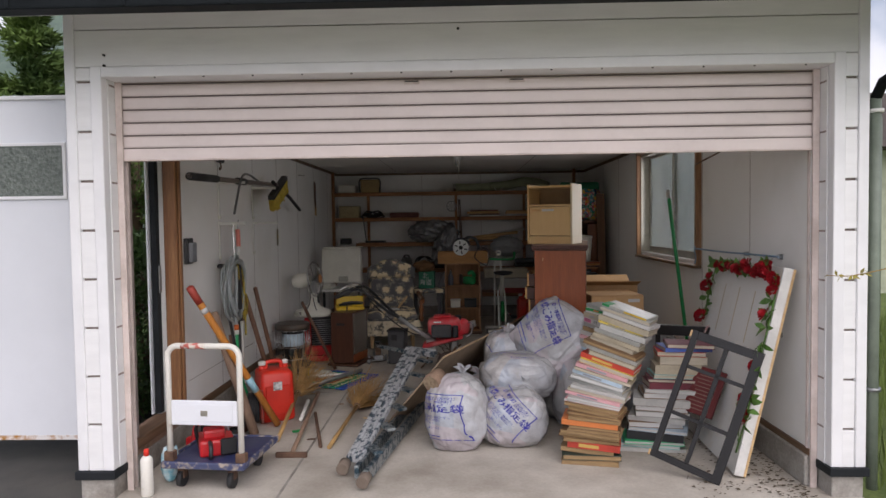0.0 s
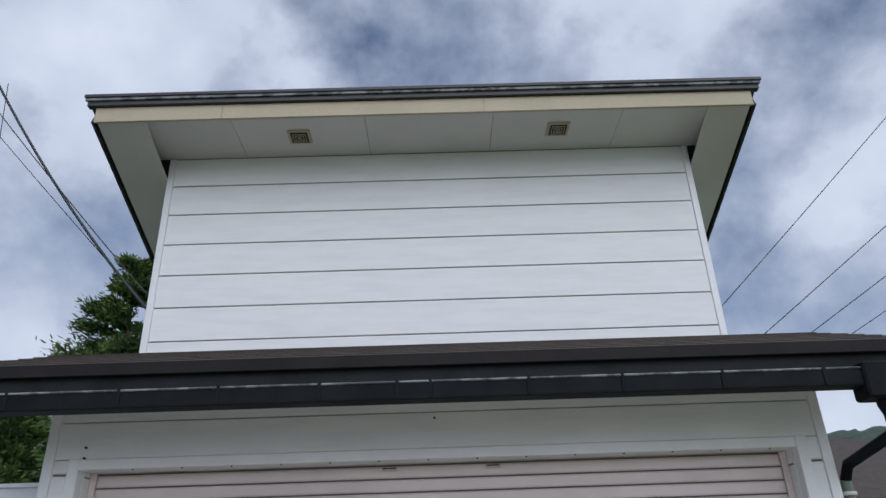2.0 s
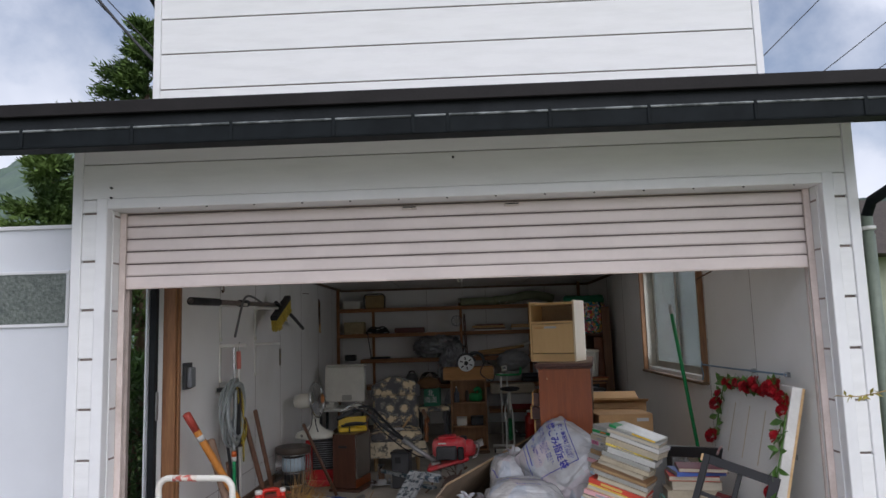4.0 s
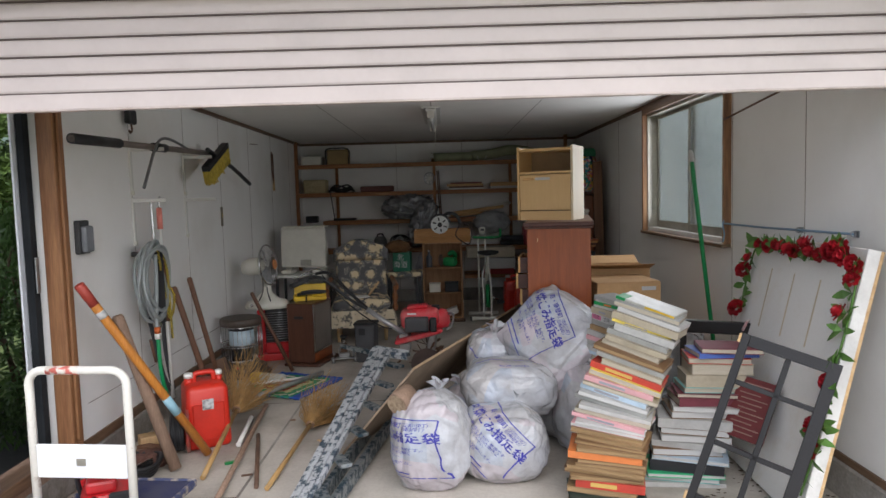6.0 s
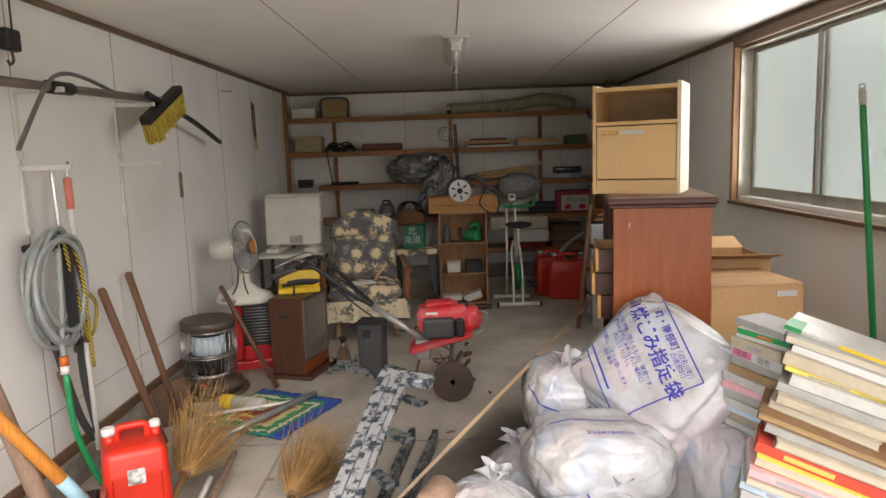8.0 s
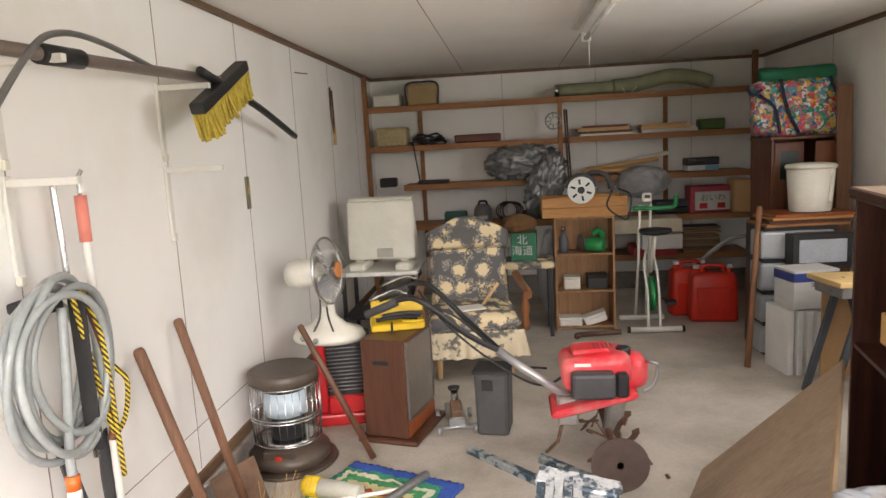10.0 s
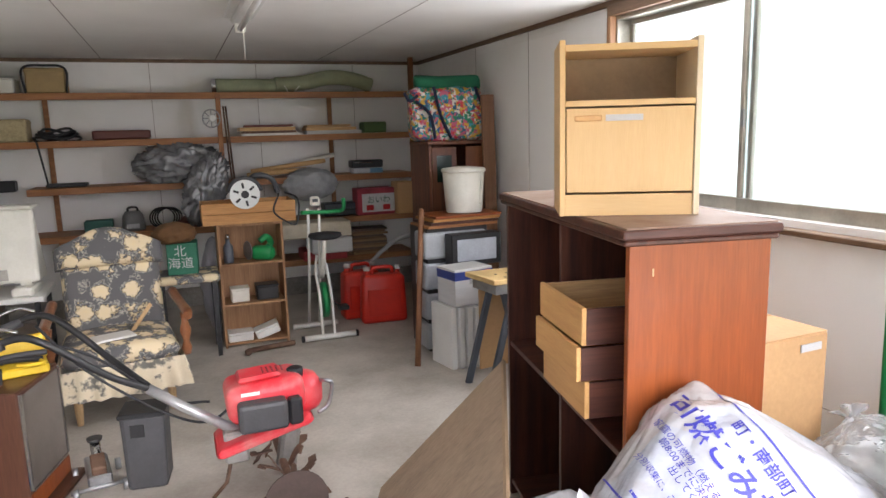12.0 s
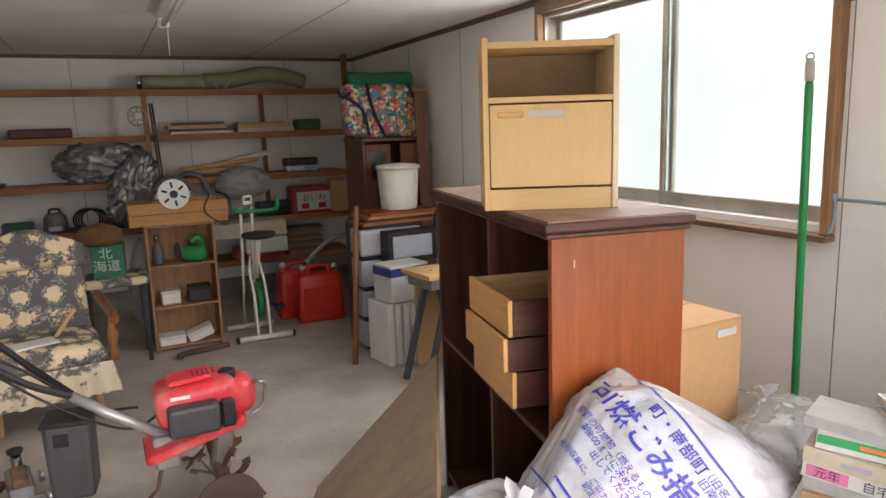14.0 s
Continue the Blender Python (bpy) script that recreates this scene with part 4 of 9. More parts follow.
def book(m, w, d, h, col, pages=None, label="closed book in a stack", group="books in the stacks", open_side=True, mark=None, soft=False):
    """Cover boards and spine round a page block; the spine is on -y."""
    t = thing("book", m, label, "book", group)
    c = cover_mat(col)
    b = 0.0018 if soft else 0.003
    bm = box(-w / 2, w / 2, -d / 2, d / 2, 0, b, 0.0006)
    box(-w / 2, w / 2, -d / 2, d / 2, h - b, h, 0.0006, bm=bm)
    if open_side:
        box(-w / 2, w / 2, d / 2 - b, d / 2 + 0.001, 0, h, 0.0008, bm=bm)
    else:
        box(-w / 2, w / 2, -d / 2 - 0.001, -d / 2 + b, 0, h, 0.0008, bm=bm)
    part("cover", bm, c, t)
    e = 0.0 if soft else 0.004
    part("page_block", box(-w / 2 + e, w / 2 - e, -d / 2 + (e if open_side else b), d / 2 - (b if open_side else e), b + 0.0003, h - b - 0.0003), pages or PAPER, t)
    if mark:
        part("spine_label", box(-w * 0.28, w * 0.1, -d / 2 - 0.0022, -d / 2 - 0.0012, h * 0.25, h * 0.75), mark, t, "printed spine label")
    return t


TAN, BROWN, CREAM, GREY, WHITE = (0.30, 0.19, 0.09), (0.20, 0.11, 0.05), (0.41, 0.355, 0.26), (0.32, 0.32, 0.30), (0.47, 0.465, 0.445)
PINK, RED, ORANGE, YELLOW, LBLUE = (0.66, 0.36, 0.38), (0.48, 0.05, 0.03), (0.62, 0.19, 0.05), (0.72, 0.56, 0.10), (0.45, 0.56, 0.66)
MAROON, BLUE, TEAL, GREEN, BLACK, DGREEN = (0.16, 0.03, 0.045), (0.07, 0.13, 0.42), (0.22, 0.52, 0.50), (0.05, 0.50, 0.22), (0.02, 0.02, 0.025), (0.03, 0.05, 0.04)
OLD_PAGES = mat("tan_album_pages", (0.36, 0.24, 0.12), 0.9, var=0.3, scale=6, fine=300, bump=0.3, stretch=(1, 1, 10), grain=0.35)
GOLD = mat("gold_print", (0.55, 0.38, 0.10), 0.5)
PRINT = mat("grey_print", (0.30, 0.30, 0.33), 0.6)
# (thickness, colour, spine outwards, soft cover)
stack_a = [(0.030, TAN, 0, 0), (0.032, DGREEN, 0, 0), (0.026, TAN, 0, 0), (0.040, RED, 1, 0), (0.020, TAN, 0, 0), (0.022, BROWN, 0, 0), (0.020, TAN, 0, 0), (0.018, TAN, 0, 0),
           (0.020, BROWN, 0, 0), (0.034, ORANGE, 1, 0), (0.020, TAN, 0, 0), (0.018, BROWN, 0, 0), (0.020, TAN, 0, 0), (0.020, TAN, 0, 0), (0.016, PINK, 0, 1), (0.014, WHITE, 0, 1), (0.018, PINK, 1, 1),
           (0.022, CREAM, 0, 1), (0.020, WHITE, 1, 0), (0.024, GREY, 1, 0), (0.020, WHITE, 0, 1), (0.022, LBLUE, 1, 1), (0.018, CREAM, 0, 1), (0.024, PINK, 1, 1), (0.026, YELLOW, 0, 1), (0.030, RED, 1, 0),
           (0.026, CREAM, 0, 0), (0.022, GREY, 1, 0), (0.024, BROWN, 0, 0), (0.026, CREAM, 0, 0), (0.024, CREAM, 1, 0), (0.026, GREY, 1, 0), (0.034, WHITE, 1, 0), (0.012, YELLOW, 1, 1), (0.036, CREAM, 1, 0), (0.024, WHITE, 0, 1), (0.022, GREY, 0, 1)]
rng = random.Random(21)
z = 0.0
total = sum(s[0] for s in stack_a)
at, tilt = Vector((0.83, 4.20, 0.0)), 0.0
for i, (h, col, out, soft) in enumerate(stack_a):
    f = z / total
    lean = 0.0 if f < 0.30 else (f - 0.30) / 0.70
    tilt = 3.0 + 13.0 * min(1.0, lean * 2.2) if f > 0.04 else 0.0
    yaw = -8 - 20 * min(1, f * 1.9) + rng.uniform(-6, 6)
    w, d = rng.uniform(0.30, 0.36), rng.uniform(0.21, 0.25)
    label = {RED: "red hardback book with gold spine lettering", ORANGE: "orange-spined album in a leaning stack", PINK: "pink paperback in a leaning stack", TAN: "worn tan photo album in a leaning stack",
             WHITE: "white paperback in a leaning stack", YELLOW: "yellow booklet near the stack's top", LBLUE: "pale blue booklet in a leaning stack"}.get(col, "worn pale book in a leaning stack")
    slip = Vector((rng.uniform(-0.018, 0.018), rng.uniform(-0.018, 0.018), 0))
    seat = Matrix.Translation(at) @ pose(0, 0, 0, 0, 0, -24) @ pose(0, 0, 0, 0, tilt, 0)
    bk = book(seat @ pose(slip.x, slip.y, 0, 0, 0, yaw + 24), w, d, h - 0.0006, col, WHITE_PAPER if col in (WHITE, PINK, LBLUE) else (OLD_PAGES if col in (TAN, BROWN, DGREEN, ORANGE) else None), label, "books in the leaning stack", not out, GOLD if out and col == RED else (PRINT if out and soft else None), bool(soft))
    at = seat @ Vector((0, 0, h)) + Vector((0.30, 0.60, 0)) * (h / total if lean else 0.1 * h / total)
    z += h
stack_b = [(0.020, WHITE, 0.36, 0.27), (0.020, TEAL, 0.33, 0.25), (0.018, GREEN, 0.32, 0.24), (0.048, BLACK, 0.30, 0.24), (0.018, LBLUE, 0.31, 0.26), (0.030, BROWN, 0.29, 0.23), (0.026, WHITE, 0.30, 0.23), (0.030, GREY, 0.29, 0.22),
           (0.028, BROWN, 0.28, 0.21), (0.040, WHITE, 0.30, 0.22), (0.030, BROWN, 0.29, 0.22), (0.022, WHITE, 0.27, 0.21), (0.034, MAROON, 0.27, 0.20), (0.018, MAROON, 0.25, 0.19), (0.024, TEAL, 0.26, 0.19),
           (0.052, CREAM, 0.25, 0.18), (0.046, CREAM, 0.26, 0.18), (0.026, RED, 0.26, 0.19), (0.022, BLUE, 0.26, 0.19), (0.022, MAROON, 0.25, 0.19)]
z = 0.0
for i, (h, col, w, d) in enumerate(stack_b):
    f = z / 0.57
    x, y = 1.25 + 0.25 * f + rng.uniform(-0.02, 0.02), 4.45 + 0.02 * f + rng.uniform(-0.018, 0.018)
    label = {BLUE: "blue hardback on top of a stack", MAROON: "maroon hardback in a stack", TEAL: "teal-covered book in a stack", GREEN: "bright green folder in a stack", BLACK: "black ring binder in a stack",
             CREAM: "thick cream book block in a stack", RED: "red hardback in a stack", LBLUE: "pale blue folder in a stack", BROWN: "brown album in a stack"}.get(col, "white file folder in a stack")
    book(pose(x, y, z * 1.18, 0, 0.8, -14 + 8 * f + rng.uniform(-9, 9)), w * 1.16, d * 1.08, h * 1.17, col, WHITE_PAPER if i < 12 else None, label, "books in the upright stack", bool(i % 3))
    z += h

# video cases and thin books piled on the bag beside the leaning stack
PINK_LABEL = mat("pink_spine_label", (0.62, 0.16, 0.30), 0.6)
case_pile = [(0.034, GREY, 0.26), (0.022, WHITE, 0.25), (0.030, CREAM, 0.24), (0.018, LBLUE, 0.25), (0.026, WHITE, 0.24), (0.030, GREY, 0.23), (0.024, PINK, 0.23), (0.030, WHITE, 0.22), (0.028, TAN, 0.21), (0.030, GREY, 0.21),
             (0.034, WHITE, 0.21), (0.036, CREAM, 0.205), (0.034, WHITE, 0.20), (0.026, GREY, 0.205)]
z, last = 0.49, len(case_pile) - 1
for i, (h, col, w) in enumerate(case_pile):
    f = i / last
    label = "video case with a pink and white spine label" if i == last - 3 else ("green and white video case" if i == last - 1 else ("thin book piled on a bag" if i < last - 3 else "cloudy plastic video case"))
    bk = book(pose(0.965 + 0.04 * f + rng.uniform(-0.012, 0.012), 4.715 + 0.02 * f + rng.uniform(-0.012, 0.012), z, 0, 4, -62 + rng.uniform(-6, 6)), w, 0.13, h - 0.0006, col, None, label, "cases beside the leaning stack", False)
    if i == last - 3:
        part("pink_label", box(-w * 0.46, -w * 0.08, -0.0672, -0.0662, h * 0.12, h * 0.88), PINK_LABEL, bk, "pink spine label")
        lettering("spine_words", "元年", 0.026, BLACK_PLASTIC, bk, pose(-w * 0.27, -0.0678, h * 0.48, 90))
        lettering("spine_words", "自宅", 0.026, BLACK_PLASTIC, bk, pose(w * 0.16, -0.0678, h * 0.48, 90))
    if i == last - 1:
        part("green_band", box(-w * 0.49, w * 0.49, -0.0672, -0.0662, h * 0.4, h * 0.96), GREEN_PLASTIC, bk, "green printed band")
        part("orange_mark", box(-w * 0.1, w * 0.16, -0.0678, -0.0672, h * 0.55, h * 0.8), mat("orange_print", (0.62, 0.14, 0.04), 0.5), bk)
    if i == last - 2:
        part("scribble", box(-w * 0.15, w * 0.12, -0.0672, -0.0662, h * 0.3, h * 0.6), PRINT, bk)
    z += h

# small things that lie on the leaning stack
tray = thing("document_case", Matrix.Translation(at) @ pose(0, 0, 0.001, 0, 0, -24) @ pose(-0.02, 0.02, 0, 0, tilt, -12), "clear plastic document case with a green label on the books", "document case")
part("case", box(-0.16, 0.16, -0.105, 0.105, 0, 0.022, 0.004), mat("cloudy_clear_plastic", (0.44, 0.44, 0.40), 0.3, var=0.25, scale=12), tray)
part("green_label", box(-0.161, -0.11, -0.1065, 0.0, 0.009, 0.0235), GREEN_PLASTIC, tray)
part("yellow_strip", box(0.0, 0.155, -0.108, -0.1055, 0.008, 0.020), YELLOW_PLASTIC, tray)

# white display board with a garland of cloth roses, against the wall
board = thing("display_board", frame_m((1.63, 4.93, 0.016), (-0.03, -1, 0.0), (-0.97, 0.03, 0.225)), "white display board trimmed with red cloth roses, leaning on the wall", "display board")
part("panel", box(0.0, 1.06, 0, 1.21, -0.02, 0.02, 0.004), mat("white_board_paint", (0.76, 0.75, 0.72), 0.55, var=0.1, scale=3, col2=(0.66, 0.60, 0.5), low=0.55, high=0.8), board)
part("edge_strip", box(1.06, 1.072, 0, 1.21, -0.03, 0.025, 0.003), mat("white_edge_paint", (0.74, 0.73, 0.70), 0.55), board, "chipped white edge strip")
part("back_batten", box(1.03, 1.068, 0.0, 1.21, -0.045, -0.0305), PALE_WOOD, board)
for v in (0.25, 0.5, 0.75):
    part("tape_stain", box(v, v + 0.012, 0.72, 1.04, 0.0202, 0.0207), mat("yellow_tape_stain", (0.62, 0.52, 0.36), 0.7), board)


def petal_rose(r, seed):
    """A cloth rose: petals in four whorls."""
    bm = bmesh.new()
    q = random.Random(seed)
    for ring, (cnt, rad, tilt) in enumerate(((4, 0.25, 80), (5, 0.5, 60), (6, 0.8, 38), (7, 1.0, 15))):
        for k in range(cnt):
            a = 360 * k / cnt + 25 * ring + q.uniform(-10, 10)
            m = pose(0, 0, 0, 0, 0, a) @ pose(r * rad * 0.35, 0, r * (0.5 - 0.1 * ring), 0, -tilt, 0)
            vs = [[bm.verts.new(m @ Vector((r * 0.62 * i / 3, r * 0.38 * (j - 1.5) / 1.5 * math.sin(0.5 + 1.9 * i / 3), r * 0.10 * math.cos(j * 2.1) * i / 3))) for j in range(4)] for i in range(4)]
            for i in range(3):
                for j in range(3):
                    bm.faces.new((vs[i][j], vs[i + 1][j], vs[i + 1][j + 1], vs[i][j + 1])).smooth = True
    return bm


rose_meshes = [mesh_of("rose", petal_rose(0.055, s), ROSE_RED) for s in range(3)]
bm = bmesh.new()
for pts in ([(0, 0, 0), (0.03, 0.018, 0.006), (0.055, 0.012, 0.0), (0.075, 0, -0.006), (0.055, -0.012, 0.0), (0.03, -0.018, 0.006)],):
    bm.faces.new([bm.verts.new(p) for p in pts])
leaf_mesh = mesh_of("leaf", bm, LEAF)
garland = thing("rose_garland", Matrix(), "garland of red cloth roses with green leaves pinned round a board", "garland")
garland.matrix_basis = board.matrix_basis.copy()
path = [(0.02, 0.12), (0.0, 0.35), (0.01, 0.6), (0.0, 0.85), (0.01, 1.06), (0.05, 1.16), (0.3, 1.17), (0.55, 1.16), (0.8, 1.17), (1.03, 1.14), (1.06, 0.95), (1.05, 0.75)]
line = smooth_path([(1.06 - u, v, 0.03) for u, v in path], 8)
part("stem", tube(line, 0.005), LEAF, garland)
q = random.Random(5)
step = 0.062
acc, prev, i = 0.0, line[0], 0
for p in line[1:]:
    acc += (p - prev).length
    prev = p
    if acc >= step:
        acc = 0
        i += 1
        o = Vector((q.uniform(-0.02, 0.02), q.uniform(-0.02, 0.02), 0.015))
        dense = 0.5 if p.y < 1.05 else 0.7
        if q.random() < dense:
            ob = piece("rose", rose_meshes[i % 3], garland, Matrix.Translation(p + o) @ pose(0, 0, 0, q.uniform(-40, 40), q.uniform(-40, 40), q.uniform(0, 360)) @ Matrix.Scale(q.uniform(0.62, 1.05), 4))
        for _ in range(4):
            piece("leaf", leaf_mesh, garland, Matrix.Translation(p + o * 0.5) @ pose(0, 0, 0, q.uniform(-50, 50), q.uniform(-50, 30), q.uniform(0, 360)) @ Matrix.Scale(q.uniform(0.8, 1.35), 4))

# black lattice frame with white backing, leaning on the books and the board
LACQUER = mat("black_lacquer", (0.014, 0.012, 0.012), 0.35, var=0.3)
o, u0, v0 = Vector((1.13, 3.97, 0.105)), Vector((0.30, -0.18, -0.10)), Vector((0.275, 0.05, 0.72))
lattice = thing("lattice_frame", frame_m(o, u0, u0.cross(v0)), "black lacquered lattice frame with white paper panes", "lattice frame")
LW, LH = 0.40, 0.775
for name, b in (("stile", (0, 0.035, 0, LH)), ("stile", (LW - 0.05, LW, 0, LH)), ("rail", (0.035, LW - 0.045, 0, 0.04)), ("rail", (0.035, LW - 0.045, LH - 0.05, LH)), ("mullion", (0.19, 0.215, 0.04, LH - 0.05)),
                ("muntin", (0.035, LW - 0.045, 0.27, 0.292)), ("muntin", (0.035, LW - 0.045, 0.55, 0.572))):
    part(name, box(b[0], b[1], b[2], b[3], -0.015, 0.015 if name in ("stile", "rail") else 0.010, 0.002), LACQUER, lattice)
part("end_cap", box(-0.012, 0.0, LH - 0.045, LH - 0.005, -0.014, 0.014, 0.002), PALE_WOOD, lattice, "bare wood rail end")
part("end_cap", box(-0.012, 0.0, 0.0, 0.035, -0.014, 0.014, 0.002), PALE_WOOD, lattice)
rail = thing("black_rail", frame_m((1.42, 4.95, 0.70), (0.9, -0.42, -0.02), (0, 0, 1)), "black lacquered frame rail propped behind the books", "rail")
part("bar", box(0, 0.46, -0.02, 0.02, -0.05, 0.02, 0.003), LACQUER, rail)
part("upright", box(0.02, 0.055, -0.015, 0.015, -0.70, -0.05, 0.003), LACQUER, rail)
part("cord", tube(smooth_path([(0.34, 0.03, -0.06), (0.36, -0.03, 0.0), (0.38, 0.0, 0.03), (0.42, 0.03, 0.02), (0.46, -0.02, 0.01)]), 0.008), mat("red_white_cord", (0.4, 0.2, 0.2), 0.8, scale=60, col2=(0.6, 0.55, 0.5)), rail)
tray = thing("red_album", frame_m((1.56, 4.29, 0.39), (0.62, -0.70, -0.12), (-0.62, -0.55, 0.40)), "dark red album with pale printed rows leaning in the frame", "album")
part("cover", box(-0.10, 0.10, -0.15, 0.15, -0.012, 0.012, 0.003), mat("dark_red_cloth", (0.13, 0.018, 0.018), 0.6), tray)
ROW_INK = mat("pale_print", (0.26, 0.16, 0.13), 0.6)
for k in range(11):
    bars("printed_row", [(-0.075 + 0.015 * (k % 2), 0.07 - 0.02 * (k % 3), 0.12 - 0.024 * k, 0.006)], ROW_INK, tray, pose(0, 0, 0.0125))

# weathered plywood sheet propped along the bags
e0, e1 = Vector((-0.08, 4.60, 0.56)), Vector((0.715, 6.25, 0.65))
b0 = Vector((-0.53, 4.815, 0.01))
along = (e1 - e0)
sheet = thing("plywood_sheet", frame_m(b0, along, along.cross(e0 - b0)), "weathered grey-brown plywood sheet propped on edge against bags", "plywood")
part("sheet", box(0, along.length, 0, (e0 - b0).length * 1.0, -0.006, 0.006, 0.001), PLY, sheet)
part("edge", box(0, along.length, (e0 - b0).length, (e0 - b0).length + 0.012, -0.0065, 0.0065), PLY_EDGE, sheet, "splintered pale plywood edge")

# paint-spattered stepladder lying folded
PAINTED = mat("flaking_blue_white_paint", (0.56, 0.58, 0.60), 0.5, 0.3, scale=17, fine=70, bump=0.4, col2=(0.06, 0.09, 0.12), low=0.50, high=0.58, grain=0.35)
PAINTED2 = mat("grey_blue_spattered_metal", (0.34, 0.37, 0.38), 0.4, 0.7, scale=22, fine=50, bump=0.4, col2=(0.05, 0.09, 0.12), low=0.47, high=0.56, grain=0.4)
lad = thing("stepladder", Matrix(), "paint-spattered blue and white folding stepladder lying on the floor", "stepladder")


def beam(p0, p1, w, h, material, name, bevel=0.003):
    """A rectangular bar between two points of the thing."""
    p0, p1 = Vector(p0), Vector(p1)
    m = frame_m(p0, p1 - p0, Vector((0, 0, 1)))
    return part(name, box(0, (p1 - p0).length, -w / 2, w / 2, -h / 2, h / 2, bevel, m=m), material, None)


A0, A1, D0, D1 = Vector((-0.66, 3.95, 0.06)), Vector((-0.45, 5.88, 0.36)), Vector((-0.51, 3.74, 0.06)), Vector((-0.18, 5.80, 0.36))
B0, B1 = A0.lerp(D0, 0.60), A1.lerp(D1, 0.56)
for p, q2 in ((B0, B1), (D0, D1)):
    beam(p, q2, 0.03, 0.075, PAINTED2, "side_rail").parent = lad
for k in range(6):
    f = 0.16 + 0.15 * k
    beam(B0.lerp(B1, f), D0.lerp(D1, f - 0.03), 0.06, 0.02, PAINTED2, "tread").parent = lad
for k in range(5):
    f0, f1 = k / 5 + 0.012, (k + 1) / 5 - 0.012
    near = [A0.lerp(A1, 0.02).lerp(B0.lerp(B1, 0.05), f) for f in (f0, f1)]
    far = [A1.lerp(B1, f) for f in (f0, f1)]
    dz = Vector((0, 0, 0.030 + 0.006 * (k % 2)))
    bm = bmesh.new()
    for t0, t1 in ((0.0, 0.995),):
        rows = []
        for i in range(25):
            f = t0 + (t1 - t0) * i / 24
            a, b = near[0].lerp(far[0], f), near[1].lerp(far[1], f)
            w = Vector((0, 0, 0.005 * noise.noise((i * 0.6, k * 3, 0))))
            rows.append([bm.verts.new(p) for p in (a, b, b + dz + w, a + dz + w)])
        for r0, r1 in zip(rows, rows[1:]):
            for e in range(4):
                bm.faces.new((r0[e], r0[(e + 1) % 4], r1[(e + 1) % 4], r1[e]))
        bm.faces.new(rows[0][::-1])
        bm.faces.new(rows[-1])
    part("slat", bm, PAINTED, lad)
part("top_plate", rough_up(box(-0.14, 0.14, -0.04, 0.04, -0.02, 0.03, 0.006, m=frame_m(A1.lerp(D1, 0.5), D1 - A1, (0, -0.3, 1))), 0.006, 20), PAINTED, lad)
for p in (A1, D1):
    beam(p, (p.x - 0.02, p.y + 0.02, 0.0), 0.03, 0.03, PAINTED2, "prop_leg").parent = lad
for p, d in ((A0, A0 - A1), (D0, D0 - D1)):
    d = d.normalized()
    part("rubber_foot", tube([p - d * 0.02, p + d * 0.06], 0.036, n=12), mat("muddy_rubber_foot", (0.18, 0.14, 0.11), 0.85), lad)
ml = thing("wooden_mallet_head", Matrix(), "round weathered wooden mallet head resting on a bag", "mallet head")
p, q2 = Vector((-0.165, 4.36, 0.44)), Vector((-0.11, 4.45, 0.47))
part("log", rough_up(tube([p, p.lerp(q2, 0.3), q2], 0.058, n=18), 0.006, 30), GREY_WOOD, ml)
d = (p - q2).normalized()
part("cut_face", rough_up(tube([p + d * 0.0005, p + d * 0.004], 0.052, n=18), 0.004, 40), mat("log_end_grain", (0.36, 0.27, 0.18), 0.9, scale=40, fine=120, bump=0.8, col2=(0.20, 0.14, 0.09)), ml)

# ---- things by the door: left side ----
cart = thing("platform_trolley", pose(-1.415, 3.72, 0, 0, 0, -6), "white and navy platform trolley with a tubular push handle", "trolley")
CREAM_STEEL = mat("chipped_cream_steel", (0.70, 0.68, 0.62), 0.4, scale=12, col2=(0.42, 0.33, 0.26), low=0.62, high=0.70)
SCUFFED = mat("scuffed_navy_rim", (0.05, 0.06, 0.13), 0.6, scale=22, col2=(0.34, 0.29, 0.24), low=0.5, high=0.62)
part("deck", box(-0.22, 0.23, 0, 0.49, 0.125, 0.155, 0.008), BLUE_PAINT, cart)
for b in ((-0.24, 0.25, -0.02, 0.0), (-0.24, 0.25, 0.49, 0.505)):
    part("deck_rim", box(b[0], b[1], b[2], b[3], 0.122, 0.162, 0.006), SCUFFED, cart, "scuffed navy deck rim")
for b in ((-0.24, -0.22), (0.23, 0.25)):
    part("deck_rim", box(b[0], b[1], 0.0, 0.49, 0.122, 0.162, 0.006), SCUFFED, cart)
hp = [(-0.205, 0.03, 0.14), (-0.205, 0.03, 0.70)] + arc((-0.145, 0.03, 0.745), 0.062, 180, 90, 6, (1, 0, 0), (0, 0, 1)) + arc((0.155, 0.03, 0.745), 0.062, 90, 0, 6, (1, 0, 0), (0, 0, 1)) + [(0.217, 0.03, 0.70), (0.217, 0.03, 0.14)]
part("handle", tube(hp, 0.017, n=12), CREAM_STEEL, cart)
part("grip_wear", tube([(-0.12, 0.0298, 0.807), (-0.05, 0.0298, 0.8075), (0.02, 0.0298, 0.807)], 0.0174, n=12), mat("faded_red_paint", (0.50, 0.12, 0.09), 0.6, scale=25, col2=(0.68, 0.62, 0.55), low=0.45, high=0.52), cart, "worn red paint on the handle")
pan = part("handle_panel", box(-0.19, 0.20, 0.022, 0.036, 0.36, 0.50, 0.004), WHITE_STEEL, cart)
part("panel_emboss", box(-0.165, 0.175, 0.018, 0.0215, 0.382, 0.478, 0.003), WHITE_STEEL, pan)
part("panel_plate", box(-0.012, 0.028, 0.0155, 0.0175, 0.415, 0.445), ALU, pan)
